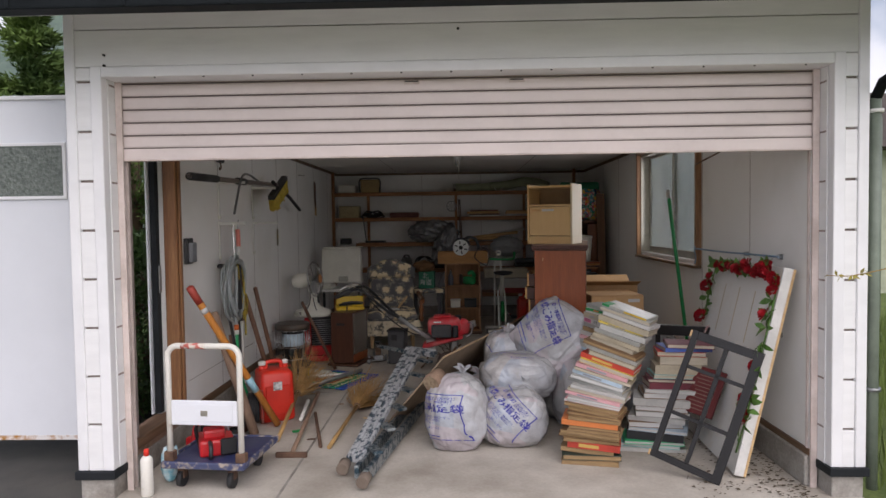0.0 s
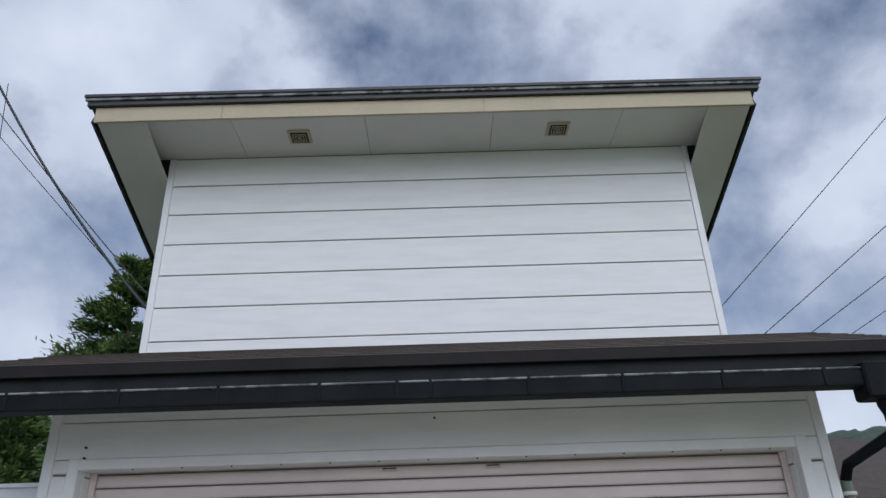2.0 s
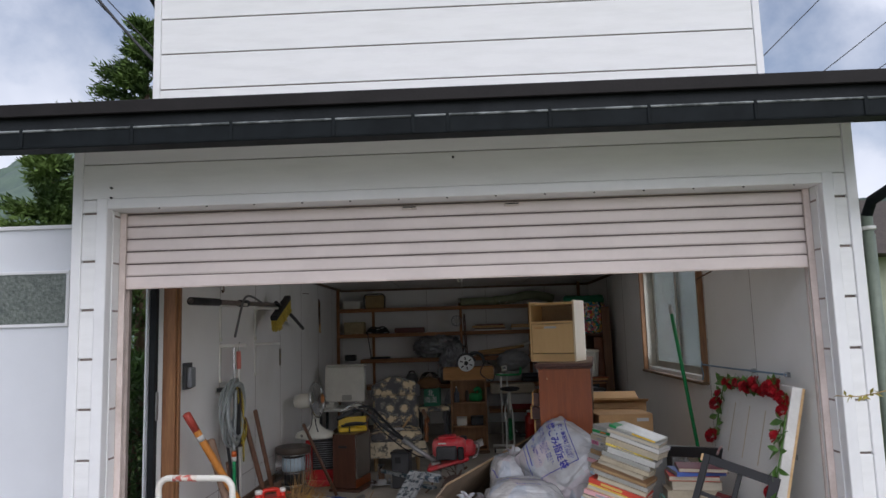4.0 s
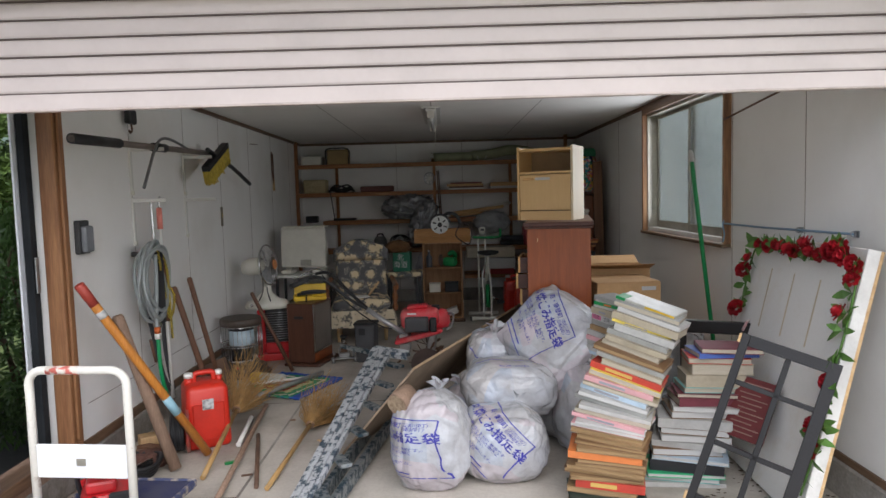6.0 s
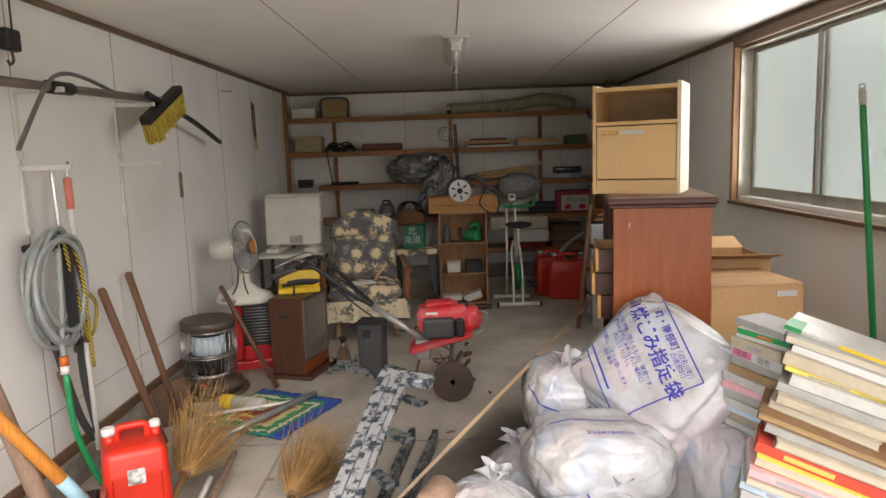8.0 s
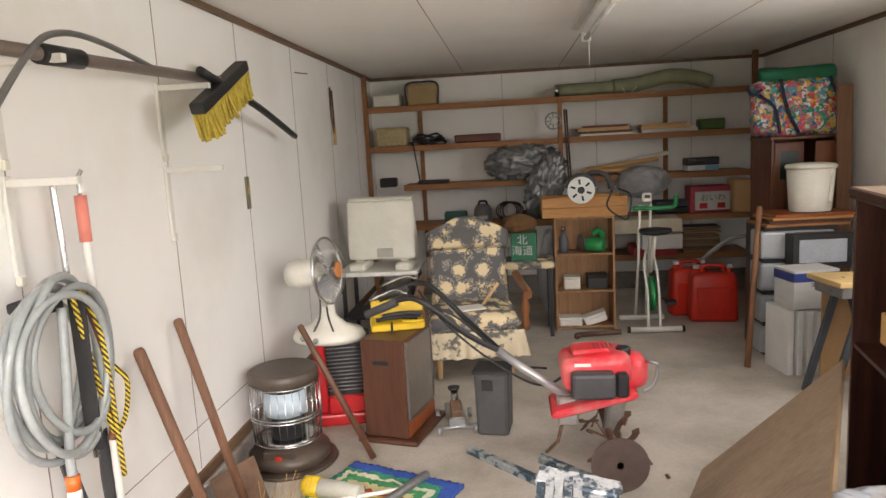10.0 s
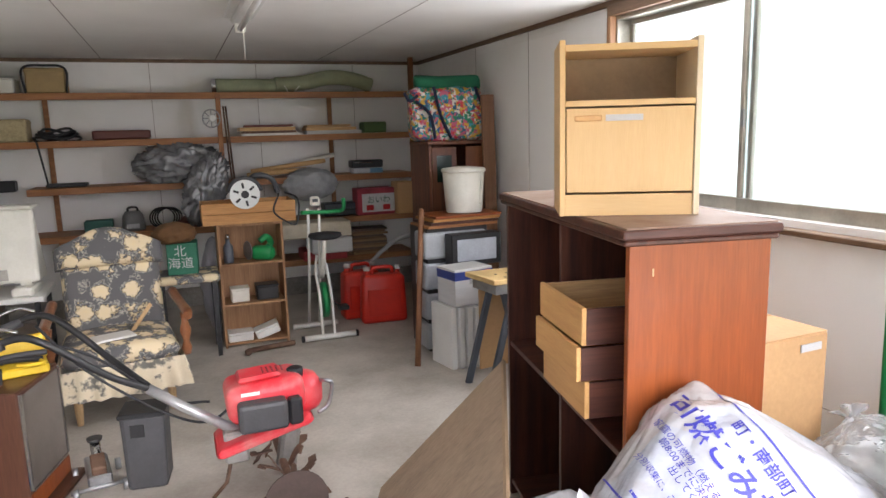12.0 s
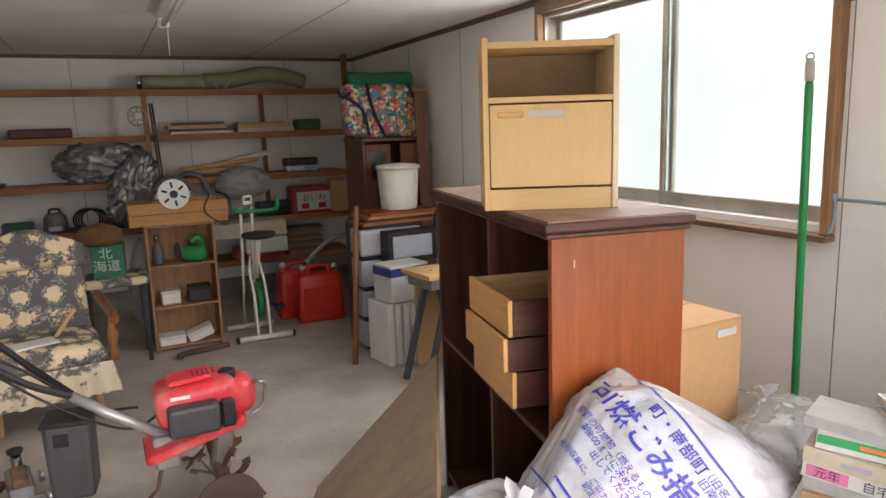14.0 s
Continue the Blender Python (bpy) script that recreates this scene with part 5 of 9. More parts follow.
for x in (-0.205, 0.217):
    part("hinge", box(x - 0.028, x + 0.028, 0.005, 0.055, 0.155, 0.21, 0.004), RUSTY_STEEL, cart)
for x, y in ((-0.15, 0.06), (0.15, 0.06), (-0.15, 0.42), (0.15, 0.42)):
    w = part("caster_fork", box(x - 0.02, x + 0.02, y - 0.025, y + 0.02, 0.05, 0.125, 0.003), RUSTY_STEEL, cart)
    part("wheel", tube([(x - 0.014, y - 0.01, 0.048), (x + 0.014, y - 0.01, 0.048)], 0.047, n=16), BLACK_RUBBER, w)
saw = thing("chainsaw", pose(-1.40, 3.90, 0.155, 0, 0, 24) @ Matrix.Scale(0.8, 4), "red and black chainsaw lying on the trolley", "chainsaw")
part("body", box(-0.12, 0.12, -0.10, 0.12, 0.0, 0.12, 0.02, seg=2), RED_PAINT, saw)
part("cover", box(-0.09, 0.06, -0.08, 0.05, 0.12, 0.19, 0.02, seg=2), RED_PAINT, saw)
part("side_case", box(0.02, 0.135, -0.125, -0.10, 0.01, 0.13, 0.01), BLACK_PLASTIC, saw)
part("front_handle", tube(smooth_path([(-0.11, 0.08, 0.02), (-0.13, 0.06, 0.20), (0.0, 0.05, 0.25), (0.12, 0.06, 0.17)]), 0.013), BLACK_PLASTIC, saw)
part("hand_guard", box(-0.1, 0.06, 0.10, 0.12, 0.13, 0.24, 0.01), BLACK_PLASTIC, saw)
part("rear_handle", tube(smooth_path([(-0.05, -0.10, 0.11), (-0.05, -0.18, 0.10), (-0.05, -0.19, 0.03), (-0.05, -0.10, 0.01)]), 0.015), BLACK_PLASTIC, saw)
part("guide_bar", box(0.09, 0.102, 0.10, 0.46, 0.03, 0.10, 0.005, m=pose(0, 0, 0, 12)), CHROME, saw, "steel bar with red lettering")
part("chain", tube([Vector((0.096, y, z)) for y, z in ((0.10, 0.125), (0.44, 0.195), (0.468, 0.165), (0.45, 0.125), (0.10, 0.052))], 0.008, n=6), STEEL, saw)
part("bar_mark", box(0.1025, 0.104, 0.24, 0.34, 0.052, 0.078, m=pose(0, 0, 0, 12)), RED_PAINT, saw)
can = thing("spray_can", pose(-1.70, 3.655, 0), "white spray can with a red cap and rust stain", "spray can")
part("can", lathe([(0.030, 0), (0.033, 0.004), (0.033, 0.195), (0.027, 0.21), (0.014, 0.222)]), mat("white_can_paint", (0.72, 0.70, 0.64), 0.4, scale=9, col2=(0.45, 0.36, 0.2), low=0.62, high=0.72), can)
part("cap", lathe([(0.014, 0.222), (0.014, 0.252), (0.010, 0.258)]), RED_PLASTIC, can)
pk = thing("plastic_packet", pose(-1.655, 3.86, 0), "crumpled light blue plastic packet beside the trolley", "packet")
bm = bmesh.new()
bmesh.ops.create_icosphere(bm, subdivisions=4, radius=1)
for v in bm.verts:
    d = v.co
    v.co = Vector((d.x * 0.05, d.y * 0.07, 0.105 + d.z * 0.105)) * (1 + 0.14 * noise.noise(d * 3))
    v.co.z = max(v.co.z, 0.0)
part("packet", bm, mat("light_blue_film", (0.20, 0.50, 0.62), 0.25, var=0.3, scale=20, fine=50, bump=0.6, col2=(0.6, 0.7, 0.72)), pk, "", True)


def shaft(name, p0, p1, r, material, label, category, flat=False, extra=None, r1=None):
    """A long handle from its foot p0 to its top p1."""
    t = thing(name, pose(*p0), label, category)
    d = Vector(p1) - Vector(p0)
    up = frame_m((0, 0, 0), d.orthogonal(), d)
    bm = lathe([(r, 0), (r, d.length * 0.5), (r1 or r, d.length * 0.985), ((r1 or r) * 0.7, d.length)], n=14, m=up)
    part("shaft", bm, material, t)
    return t, up, d.length


t, up, ln = shaft("axe_handle", (-1.31, 4.90, 0.02), (-1.76, 4.47, 1.07), 0.0245, ORANGE_WOOD, "varnished orange-brown axe handle with a red tip leaning on the post", "tool handle")
part("red_tip", lathe([(0.0250, ln - 0.13), (0.0260, ln - 0.06), (0.0260, ln - 0.002), (0.020, ln + 0.003)], n=14, m=up), mat("faded_red_tip", (0.42, 0.06, 0.04), 0.5), t)
part("maker_label", lathe([(0.0253, ln - 0.21), (0.0253, ln - 0.17)], n=14, m=up), WHITE_PAPER, t, "small white sticker")
part("blue_tape", lathe([(0.0253, 0.32), (0.0253, 0.44)], n=14, m=up), mat("light_blue_tape", (0.30, 0.52, 0.62), 0.5), t, "light blue tape band")
t, up, ln = shaft("wooden_stake", (-1.42, 4.70, 0.01), (-1.70, 4.72, 0.87), 0.032, GREY_WOOD, "weathered grey wooden stake leaning on the wall", "stake")
t, up, ln = shaft("shovel", (-1.62, 5.92, 0.02), (-1.83, 5.84, 0.88), 0.021, SHAFT_WOOD, "long brown wooden tool shaft leaning on the wall", "tool")
t, up, ln = shaft("shovel", (-1.68, 6.24, 0.10), (-1.83, 6.14, 0.91), 0.019, SHAFT_WOOD, "shovel with a brown wooden shaft and rusty blade", "shovel")
part("blade", rough_up(box(-0.10, 0.10, -0.005, 0.005, -0.24, 0.02, 0.004, m=up @ pose(0, 0, 0.13)), 0.004, 8), RUSTY_STEEL, t, "rusty shovel blade")


def petrol_can(m, sx, sy, sz, label, sticker=True):
    """A moulded can with a ribbed side, top handle and white caps."""
    t = thing("fuel_can", m, label, "fuel can", "red fuel cans")
    bm = box(-sx / 2, sx / 2, -sy / 2, sy / 2, 0, sz * 0.86, 0.035, seg=4)
    for v in bm.verts:
        k = max(0, (v.co.z - sz * 0.62) / (sz * 0.24))
        v.co.x *= 1 - 0.16 * k * k
        v.co.y *= 1 - 0.10 * k * k
        if abs(v.co.y) > sy * 0.45 and sz * 0.2 < v.co.z < sz * 0.6:
            v.co.y *= 0.985
    part("body", bm, RED_PLASTIC, t, "", True)
    part("side_panel", box(-sx * 0.36, sx * 0.36, -sy / 2 - 0.003, -sy / 2 + 0.01, sz * 0.13, sz * 0.62, 0.008), RED_PLASTIC, t)
    part("handle", tube(smooth_path([(-sx * 0.22, 0, sz * 0.84), (-sx * 0.2, 0, sz * 0.955), (0, 0, sz * 0.97), (sx * 0.2, 0, sz * 0.955), (sx * 0.22, 0, sz * 0.84)], 5), 0.016, n=10), RED_PLASTIC, t)
    for x, r in ((-sx * 0.33, 0.026), (sx * 0.34, 0.019)):
        part("neck", lathe([(r, sz * 0.8), (r, sz * 0.92)], m=pose(x, 0, 0)), RED_PLASTIC, t)
        part("cap", lathe([(r + 0.003, sz * 0.92), (r + 0.003, sz * 0.975), (r - 0.003, sz * 0.985)], m=pose(x, 0, 0)), WHITE_PLASTIC, t, "white screw cap")
    if sticker:
        part("sticker", box(-0.035, 0.03, -sy / 2 - 0.0055, -sy / 2 - 0.0035, sz * 0.54, sz * 0.68), mat("silver_sticker", (0.55, 0.56, 0.55), 0.4, scale=40, col2=(0.15, 0.15, 0.15)), t, "square silver sticker")
    return t


petrol_can(pose(-1.40, 5.14, 0, 0, 0, 28), 0.26, 0.28, 0.45, "red plastic fuel can with a silver sticker and white cap")
reel = thing("cable_reel", pose(-1.44, 4.98, 0, 0, 0, 20), "red cable reel with coiled black lead", "cable reel")
part("disc", tube([(-0.02, 0, 0.13), (0.0, 0, 0.13)], 0.125, n=24), mat("worn_red_disc", (0.36, 0.05, 0.035), 0.5, scale=10, col2=(0.3, 0.15, 0.12)), reel)
for k in range(5):
    part("lead", tube([Vector((-0.04 - 0.014 * k, math.cos(a) * (0.10 + 0.004 * (k % 2)), 0.13 + math.sin(a) * 0.10)) for a in [i * 0.2618 for i in range(24)]], 0.011, n=6, closed=True), CABLE, reel)
for dy in (-0.03, 0.03):
    part("socket", lathe([(0.02, 0), (0.018, 0.006)], m=pose(0.0, dy, 0.14, 0, 90)), WHITE_PLASTIC, reel)
cl = thing("coiled_lead", pose(-1.62, 4.66, 0.0), "black rubber lead coiled on the floor", "cable")
for k in range(4):
    part("coil", tube([Vector((math.cos(a) * (0.10 + 0.01 * k), math.sin(a) * (0.12 + 0.008 * k), 0.013 + 0.02 * k + 0.008 * math.sin(3 * a))) for a in [i * 0.2618 for i in range(24)]], 0.011, n=6, closed=True), CABLE, cl)
saw2 = thing("chainsaw", pose(-1.66, 4.38, 0.0, 0, 0, 70), "small red garden saw lying on the floor", "saw")
part("body", box(-0.11, 0.10, -0.06, 0.06, 0.0, 0.12, 0.02, seg=2), RED_PAINT, saw2)
part("handle", tube(smooth_path([(-0.1, 0, 0.10), (-0.06, 0, 0.19), (0.05, 0, 0.19), (0.09, 0, 0.11)]), 0.014), RED_PAINT, saw2)
part("guide_bar", box(0.10, 0.34, -0.004, 0.004, 0.02, 0.08, 0.003), CHROME, saw2)
bx = thing("wood_offcut", pose(-1.58, 4.88, 0, 0, 0, 15), "pale wood offcut on the floor by the wall", "wood offcut")
part("block", box(-0.05, 0.05, -0.09, 0.09, 0, 0.035, 0.003), PALE_WOOD, bx)


def besom(p0, p1, spread, label, seed, count=260):
    """A twig broom: a bamboo handle from its end p0 to the binding p1, the twigs beyond."""
    t = thing("twig_broom", pose(*p0), label, "broom", "twig brooms")
    d = Vector(p1) - Vector(p0)
    dn = d.normalized()
    part("handle", tube([(0, 0, 0), d * 0.5, d + dn * 0.05], 0.014, n=10), mat("bamboo_handle", (0.42, 0.26, 0.10), 0.45, var=0.3), t)
    part("binding", tube([d - dn * 0.02, d + dn * 0.04], 0.026, n=10), RUSTY_STEEL, t)
    q = random.Random(seed)
    bm = bmesh.new()
    s = dn.orthogonal().normalized()
    up = dn.cross(s)
    for _ in range(count):
        a, r = q.uniform(0, 6.28), q.random() ** 0.5
        o = (s * math.cos(a) + up * math.sin(a)) * r
        ln = q.uniform(0.26, 0.50)
        base = d + o * 0.022 - dn * 0.02
        e = d + dn * ln + o * spread * ln / 0.4
        e.z = max(e.z, 0.006 - p0[2])
        mid = base.lerp(e, 0.55) + Vector((q.gauss(0, 0.024), q.gauss(0, 0.024), q.gauss(0, 0.016)))
        tube([base, mid, e], 0.0026, bm, 3, r_end=0.001, cap=False)
        if q.random() < 0.5:
            tube([mid, mid.lerp(e, 0.7) + Vector((q.gauss(0, 0.02), q.gauss(0, 0.02), q.gauss(0.01, 0.015)))], 0.0014, bm, 3, cap=False)
    tw = part("bristle_bundle", bm, TWIG, t, "frayed golden-brown twigs")
    tw["kind"] = "stuff"
    return t


besom((-1.22, 4.55, 0.015), (-1.25, 5.28, 0.16), 0.22, "twig broom with bamboo handle propped bristles up", 1)
besom((-0.84, 4.40, 0.015), (-0.78, 5.25, 0.06), 0.19, "twig broom with bamboo handle lying on the floor", 2)
t, up, ln = shaft("hoe", (-1.05, 4.25, 0.02), (-1.18, 5.72, 0.05), 0.015, GREY_WOOD, "old hoe with a weathered shaft on the floor", "hoe")
part("head", box(-0.10, 0.10, -0.012, 0.012, -0.02, 0.015, 0.004), RUSTY_STEEL, t, "rusty hoe head")
t, up, ln = shaft("iron_bar", (-0.90, 4.42, 0.015), (-1.10, 5.2, 0.02), 0.012, RUSTY_STEEL, "rusty bent iron bar on the floor", "bar")
t, up, ln = shaft("white_pipe", (-1.17, 5.02, 0.02), (-1.21, 5.45, 0.05), 0.014, WHITE_PLASTIC, "short white plastic pipe on the floor", "pipe")
for i, (x, y, a, s) in enumerate(((-1.0, 4.6, 20, 1), (-1.12, 4.9, 70, 0.8), (-0.7, 5.1, 130, 0.7), (-1.3, 4.42, 60, 0.9), (-0.95, 5.5, 10, 0.6), (-0.55, 6.1, 50, 0.6), (0.15, 6.6, 95, 0.7), (-0.1, 6.0, 30, 0.8))):
    ch = thing("debris_chip", pose(x, y, 0.001, 0, 0, a), "small dry chip of debris on concrete", "debris", "debris chips")
    part("chip", rough_up(box(-0.03 * s, 0.03 * s, -0.008, 0.008, 0, 0.008, 0.002), 0.004, 30, i), (RUSTY_STEEL, GREY_WOOD, PALE_WOOD)[i % 3], ch)
for i, (x, y, w, d, h, a) in enumerate(((-1.74, 4.86, 0.16, 0.09, 0.05, 12), (-1.66, 4.98, 0.20, 0.07, 0.04, -24), (-1.73, 5.08, 0.11, 0.10, 0.075, 33))):
    wb = thing("wood_block", pose(x, y, 0.001, 0, 0, a), "dirty offcut of brown timber on the floor", "wood block", "timber offcuts")
    part("block", rough_up(box(-w / 2, w / 2, -d / 2, d / 2, 0, h, 0.004), 0.003, 18, i), (GREY_WOOD, SHAFT_WOOD, PALE_WOOD)[i % 3], wb)
rag = thing("work_rag", pose(-1.60, 4.80, 0.0, 0, 0, 20), "crumpled reddish-brown work cloth on the floor", "rag")
bm = bmesh.new()
bmesh.ops.create_icosphere(bm, subdivisions=4, radius=1)
for v in bm.verts:
    d = v.co.normalized()
    k = 1 - 0.45 * abs(noise.noise(d * 2.6)) - 0.25 * abs(noise.noise(d * 6))
    v.co = Vector((d.x * 0.13, d.y * 0.10, max(0.0, d.z * 0.075 + 0.02))) * k
part("cloth", bm, mat("reddish_brown_cloth", (0.12, 0.055, 0.04), 0.9, scale=12, fine=120, bump=0.5), rag, "", True)
gc = thing("plastic_clip", pose(-1.14, 4.78, 0.0, 0, 0, 25), "small green plastic clip on the floor", "clip")
part("clip", box(-0.035, 0.035, -0.012, 0.012, 0, 0.014, 0.003), GREEN_PLASTIC, gc)

# dry leaves and dirt along the right wall
q = random.Random(9)
vs, fs = [], []
for _ in range(420):
    c = Vector((q.choice((XR - 0.05 - abs(q.gauss(0, 0.12)), q.uniform(1.3, 1.9))), q.uniform(3.55, 4.6), 0.004 + 0.006 * q.random()))
    s, a = q.uniform(0.004, 0.016), q.uniform(0, 6.28)
    k = len(vs)
    vs += [tuple(c + Vector((math.cos(a + w) * s, math.sin(a + w) * s * 0.6, q.uniform(0, 0.006)))) for w in (0, 1.57, 3.14, 4.71)]
    fs.append((k, k + 1, k + 2, k + 3))
me = bpy.data.meshes.new("leaf_litter")
me.from_pydata(vs, [], fs)
me.materials.append(mat("dry_leaf_litter", (0.09, 0.065, 0.04), 0.9, var=0.5, scale=40))
tagged(new("leaf_litter", me), "dry brown leaf litter along the wall's foot", "leaf litter", "", "stuff")

# ---- on the left wall ----
def bracket_hook(y, z, arm):
    t = thing("wall_bracket", pose(XL, y, z), "thin white metal shelf bracket on the wall", "bracket", "wall brackets")
    part("upright", box(0.001, 0.014, -0.015, 0.015, -0.26, 0.02, 0.002), WHITE_PLASTIC, t)
    part("arm", beam_mesh((0.01, 0, 0.0), (arm, 0.0, 0.02), 0.022, 0.022), WHITE_PLASTIC, t)
    part("foot", box(0.001, 0.02, -0.012, 0.012, -0.285, -0.255, 0.003), CREAM_PLASTIC, t)


def beam_mesh(p0, p1, w, h, bevel=0.002):
    p0, p1 = Vector(p0), Vector(p1)
    d = p1 - p0
    ref = Vector((0, 0, 1)) if abs(d.normalized().z) < 0.95 else Vector((0, 1, 0))
    return box(0, d.length, -w / 2, w / 2, -h / 2, h / 2, bevel, m=frame_m(p0, d, ref))


for y, z, arm in ((5.37, 1.81, 0.22), (6.26, 1.81, 0.22), (5.37, 1.49, 0.22), (6.26, 1.49, 0.24)):
    bracket_hook(y, z, arm)
pole = thing("long_pole", Matrix(), "long brown telescopic pole with dark grips resting on brackets", "pole")
P0, P1 = Vector((-1.72, 4.42, 1.80)), Vector((-1.69, 6.62, 1.85))
part("pole", tube([P0, P1], 0.019, n=12), mat("brown_grey_pole", (0.19, 0.15, 0.13), 0.4, var=0.2), pole)
part("grip", tube([P0, P0.lerp(P1, 0.22)], 0.027, n=12), BLACK_RUBBER, pole)
part("collar", tube([P0.lerp(P1, 0.42), P0.lerp(P1, 0.50)], 0.028, n=12), BLACK_PLASTIC, pole)
broom = thing("deck_brush", Matrix(), "yellow-bristled brush with a dark handle hung on brackets", "brush")
part("handle", tube(smooth_path([(-1.66, 6.2, 1.86), (-1.70, 6.9, 1.76), (-1.75, 7.6, 1.63)]), 0.017, n=10), BLACK_PLASTIC, broom)
hm = frame_m((-1.67, 6.42, 1.80), (0.0, 0.62, 0.26), (0.0, 0.3, -0.7))
part("head", box(-0.27, 0.27, -0.03, 0.03, -0.045, 0.0, 0.005, m=hm), BLACK_PLASTIC, broom)
bm = bmesh.new()
q = random.Random(2)
for i in range(36):
    for j in range(4):
        x, y = -0.26 + 0.52 * i / 35, -0.024 + 0.016 * j
        tube([hm @ Vector((x, y, 0)), hm @ Vector((x + q.gauss(0, 0.008), y + q.gauss(0, 0.01), 0.11 + q.uniform(-0.008, 0.008)))], 0.006, bm, 4, r_end=0.007)
tagged(part("bristles", bm, mat("yellow_bristle", (0.62, 0.47, 0.07), 0.7, var=0.3, scale=40), broom, "dense yellow bristles"), kind="stuff")
hook = thing("crook_rod", Matrix(), "thin bent grey rod hooked over the pole", "rod")
part("rod", tube(smooth_path([(-1.60, 4.93, 1.56), (-1.64, 5.2, 1.79), (-1.66, 5.36, 1.87), (-1.68, 5.6, 1.88), (-1.70, 6.0, 1.83)]), 0.009), mat("dull_grey_rod", (0.20, 0.20, 0.20), 0.4, 0.5), hook)
pul = thing("pulley_block", pose(XL + 0.03, 5.34, 2.01), "small black pulley hanging on the wall", "pulley")
part("body", box(-0.012, 0.03, -0.05, 0.05, -0.045, 0.045, 0.012, seg=2), BLACK_PLASTIC, pul)
part("hook", tube(smooth_path([(0.01, 0.0, -0.04), (0.012, 0.005, -0.08), (0.012, -0.02, -0.10), (0.012, -0.035, -0.085)]), 0.006), RUSTY_STEEL, pul)
part("cord", tube([(0.01, 0.02, 0.04), (0.005, 0.03, 0.21)], 0.004), CABLE, pul)
hs = thing("hacksaw", pose(XL + 0.012, 8.97, 1.81), "old thin hand saw hanging on the wall", "saw")
part("bow", tube(smooth_path([(0.0, -0.03, 0.21), (0.0, -0.035, 0.0), (0.0, 0.0, -0.12), (0.0, 0.03, -0.1), (0.0, 0.02, 0.19)], 5), 0.007), RUSTY_STEEL, hs)
part("grip", beam_mesh((0, 0.02, -0.1), (0, 0.035, -0.23), 0.024, 0.022), PALE_WOOD, hs)
nl = thing("wall_nail", pose(XL, 8.1, 2.05), "long thin nail in the wall", "nail")
part("nail", beam_mesh((0, 0, 0), (0.05, 0.12, 0.0), 0.006, 0.006, 0), RUSTY_STEEL, nl)
tg = thing("latch_plate", pose(XL, 7.10, 1.34), "small tarnished brass plate on the wall", "plate")
part("plate", box(0.001, 0.010, -0.022, 0.022, -0.085, 0.085, 0.003), mat("tarnished_brass", (0.22, 0.19, 0.13), 0.45, 0.6), tg)
part("slot", box(0.0095, 0.012, -0.008, 0.008, -0.01, 0.03), GOLD, tg)

hose = thing("garden_hose", pose(-1.79, 5.33, 0.97), "grey garden hose coiled on a wall hook with a green end", "hose")
q = random.Random(4)
for k in range(7):
    r1, r2 = 0.155 + 0.014 * (k % 4), 0.205 + 0.012 * (k % 5)
    o = Vector((0.005 + 0.013 * k * 0.9, -0.02 + 0.03 * (k % 3), 0.012 * (k % 3)))
    part("coil", tube([o + Vector((0.012 * math.sin(2 * a + k), math.cos(a) * r1, math.sin(a) * r2)) for a in [i * 2 * math.pi / 36 for i in range(36)]], 0.0115, n=8, closed=True), HOSE, hose)
part("hook", box(-0.08, 0.05, -0.03, 0.03, 0.17, 0.20, 0.006), BLACK_PLASTIC, hose)
part("tail", tube(smooth_path([(0.06, 0.0, 0.18), (0.07, -0.03, 0.0), (0.07, -0.06, -0.2), (0.075, -0.07, -0.27)]), 0.013), HOSE, hose)
part("connector", tube([(0.075, -0.07, -0.27), (0.076, -0.072, -0.31)], 0.019, n=12), mat("orange_connector", (0.72, 0.16, 0.03), 0.4), hose, "orange hose connector")
part("connector_ring", tube([(0.076, -0.072, -0.31), (0.077, -0.073, -0.345)], 0.019, n=12), WHITE_PLASTIC, hose)
part("green_end", tube(smooth_path([(0.077, -0.073, -0.345), (0.085, -0.06, -0.6), (0.13, 0.0, -0.85), (0.25, -0.05, -0.95)]), 0.013), mat("green_hose", (0.01, 0.33, 0.11), 0.4), hose)
rp = thing("striped_rope", pose(-1.76, 5.47, 1.0), "black and yellow striped rope hanging with straps", "rope")
STRIPE = mat("black_yellow_stripe", (0.68, 0.50, 0.04), 0.7, bump=0.2)
n, l = STRIPE.node_tree.nodes, STRIPE.node_tree.links
wv, cr, tc = n.new("ShaderNodeTexWave"), n.new("ShaderNodeValToRGB"), n.new("ShaderNodeTexCoord")
wv.inputs["Scale"].default_value, wv.bands_direction = 34, "DIAGONAL"
cr.color_ramp.interpolation = "CONSTANT"
cr.color_ramp.elements[0].color, cr.color_ramp.elements[1].color, cr.color_ramp.elements[1].position = (0.015, 0.015, 0.015, 1), (0.68, 0.50, 0.04, 1), 0.5
l.new(tc.outputs["Object"], wv.inputs["Vector"])
l.new(wv.outputs["Fac"], cr.inputs[0])
l.new(cr.outputs[0], n["Principled BSDF"].inputs["Base Color"])
part("strand", tube(smooth_path([(0.02, -0.08, 0.19), (0.03, -0.05, 0.0), (0.03, 0.0, -0.2), (0.03, 0.03, -0.28), (0.03, 0.09, -0.25), (0.03, 0.12, -0.15), (0.03, 0.06, -0.08)]), 0.008), STRIPE, rp)
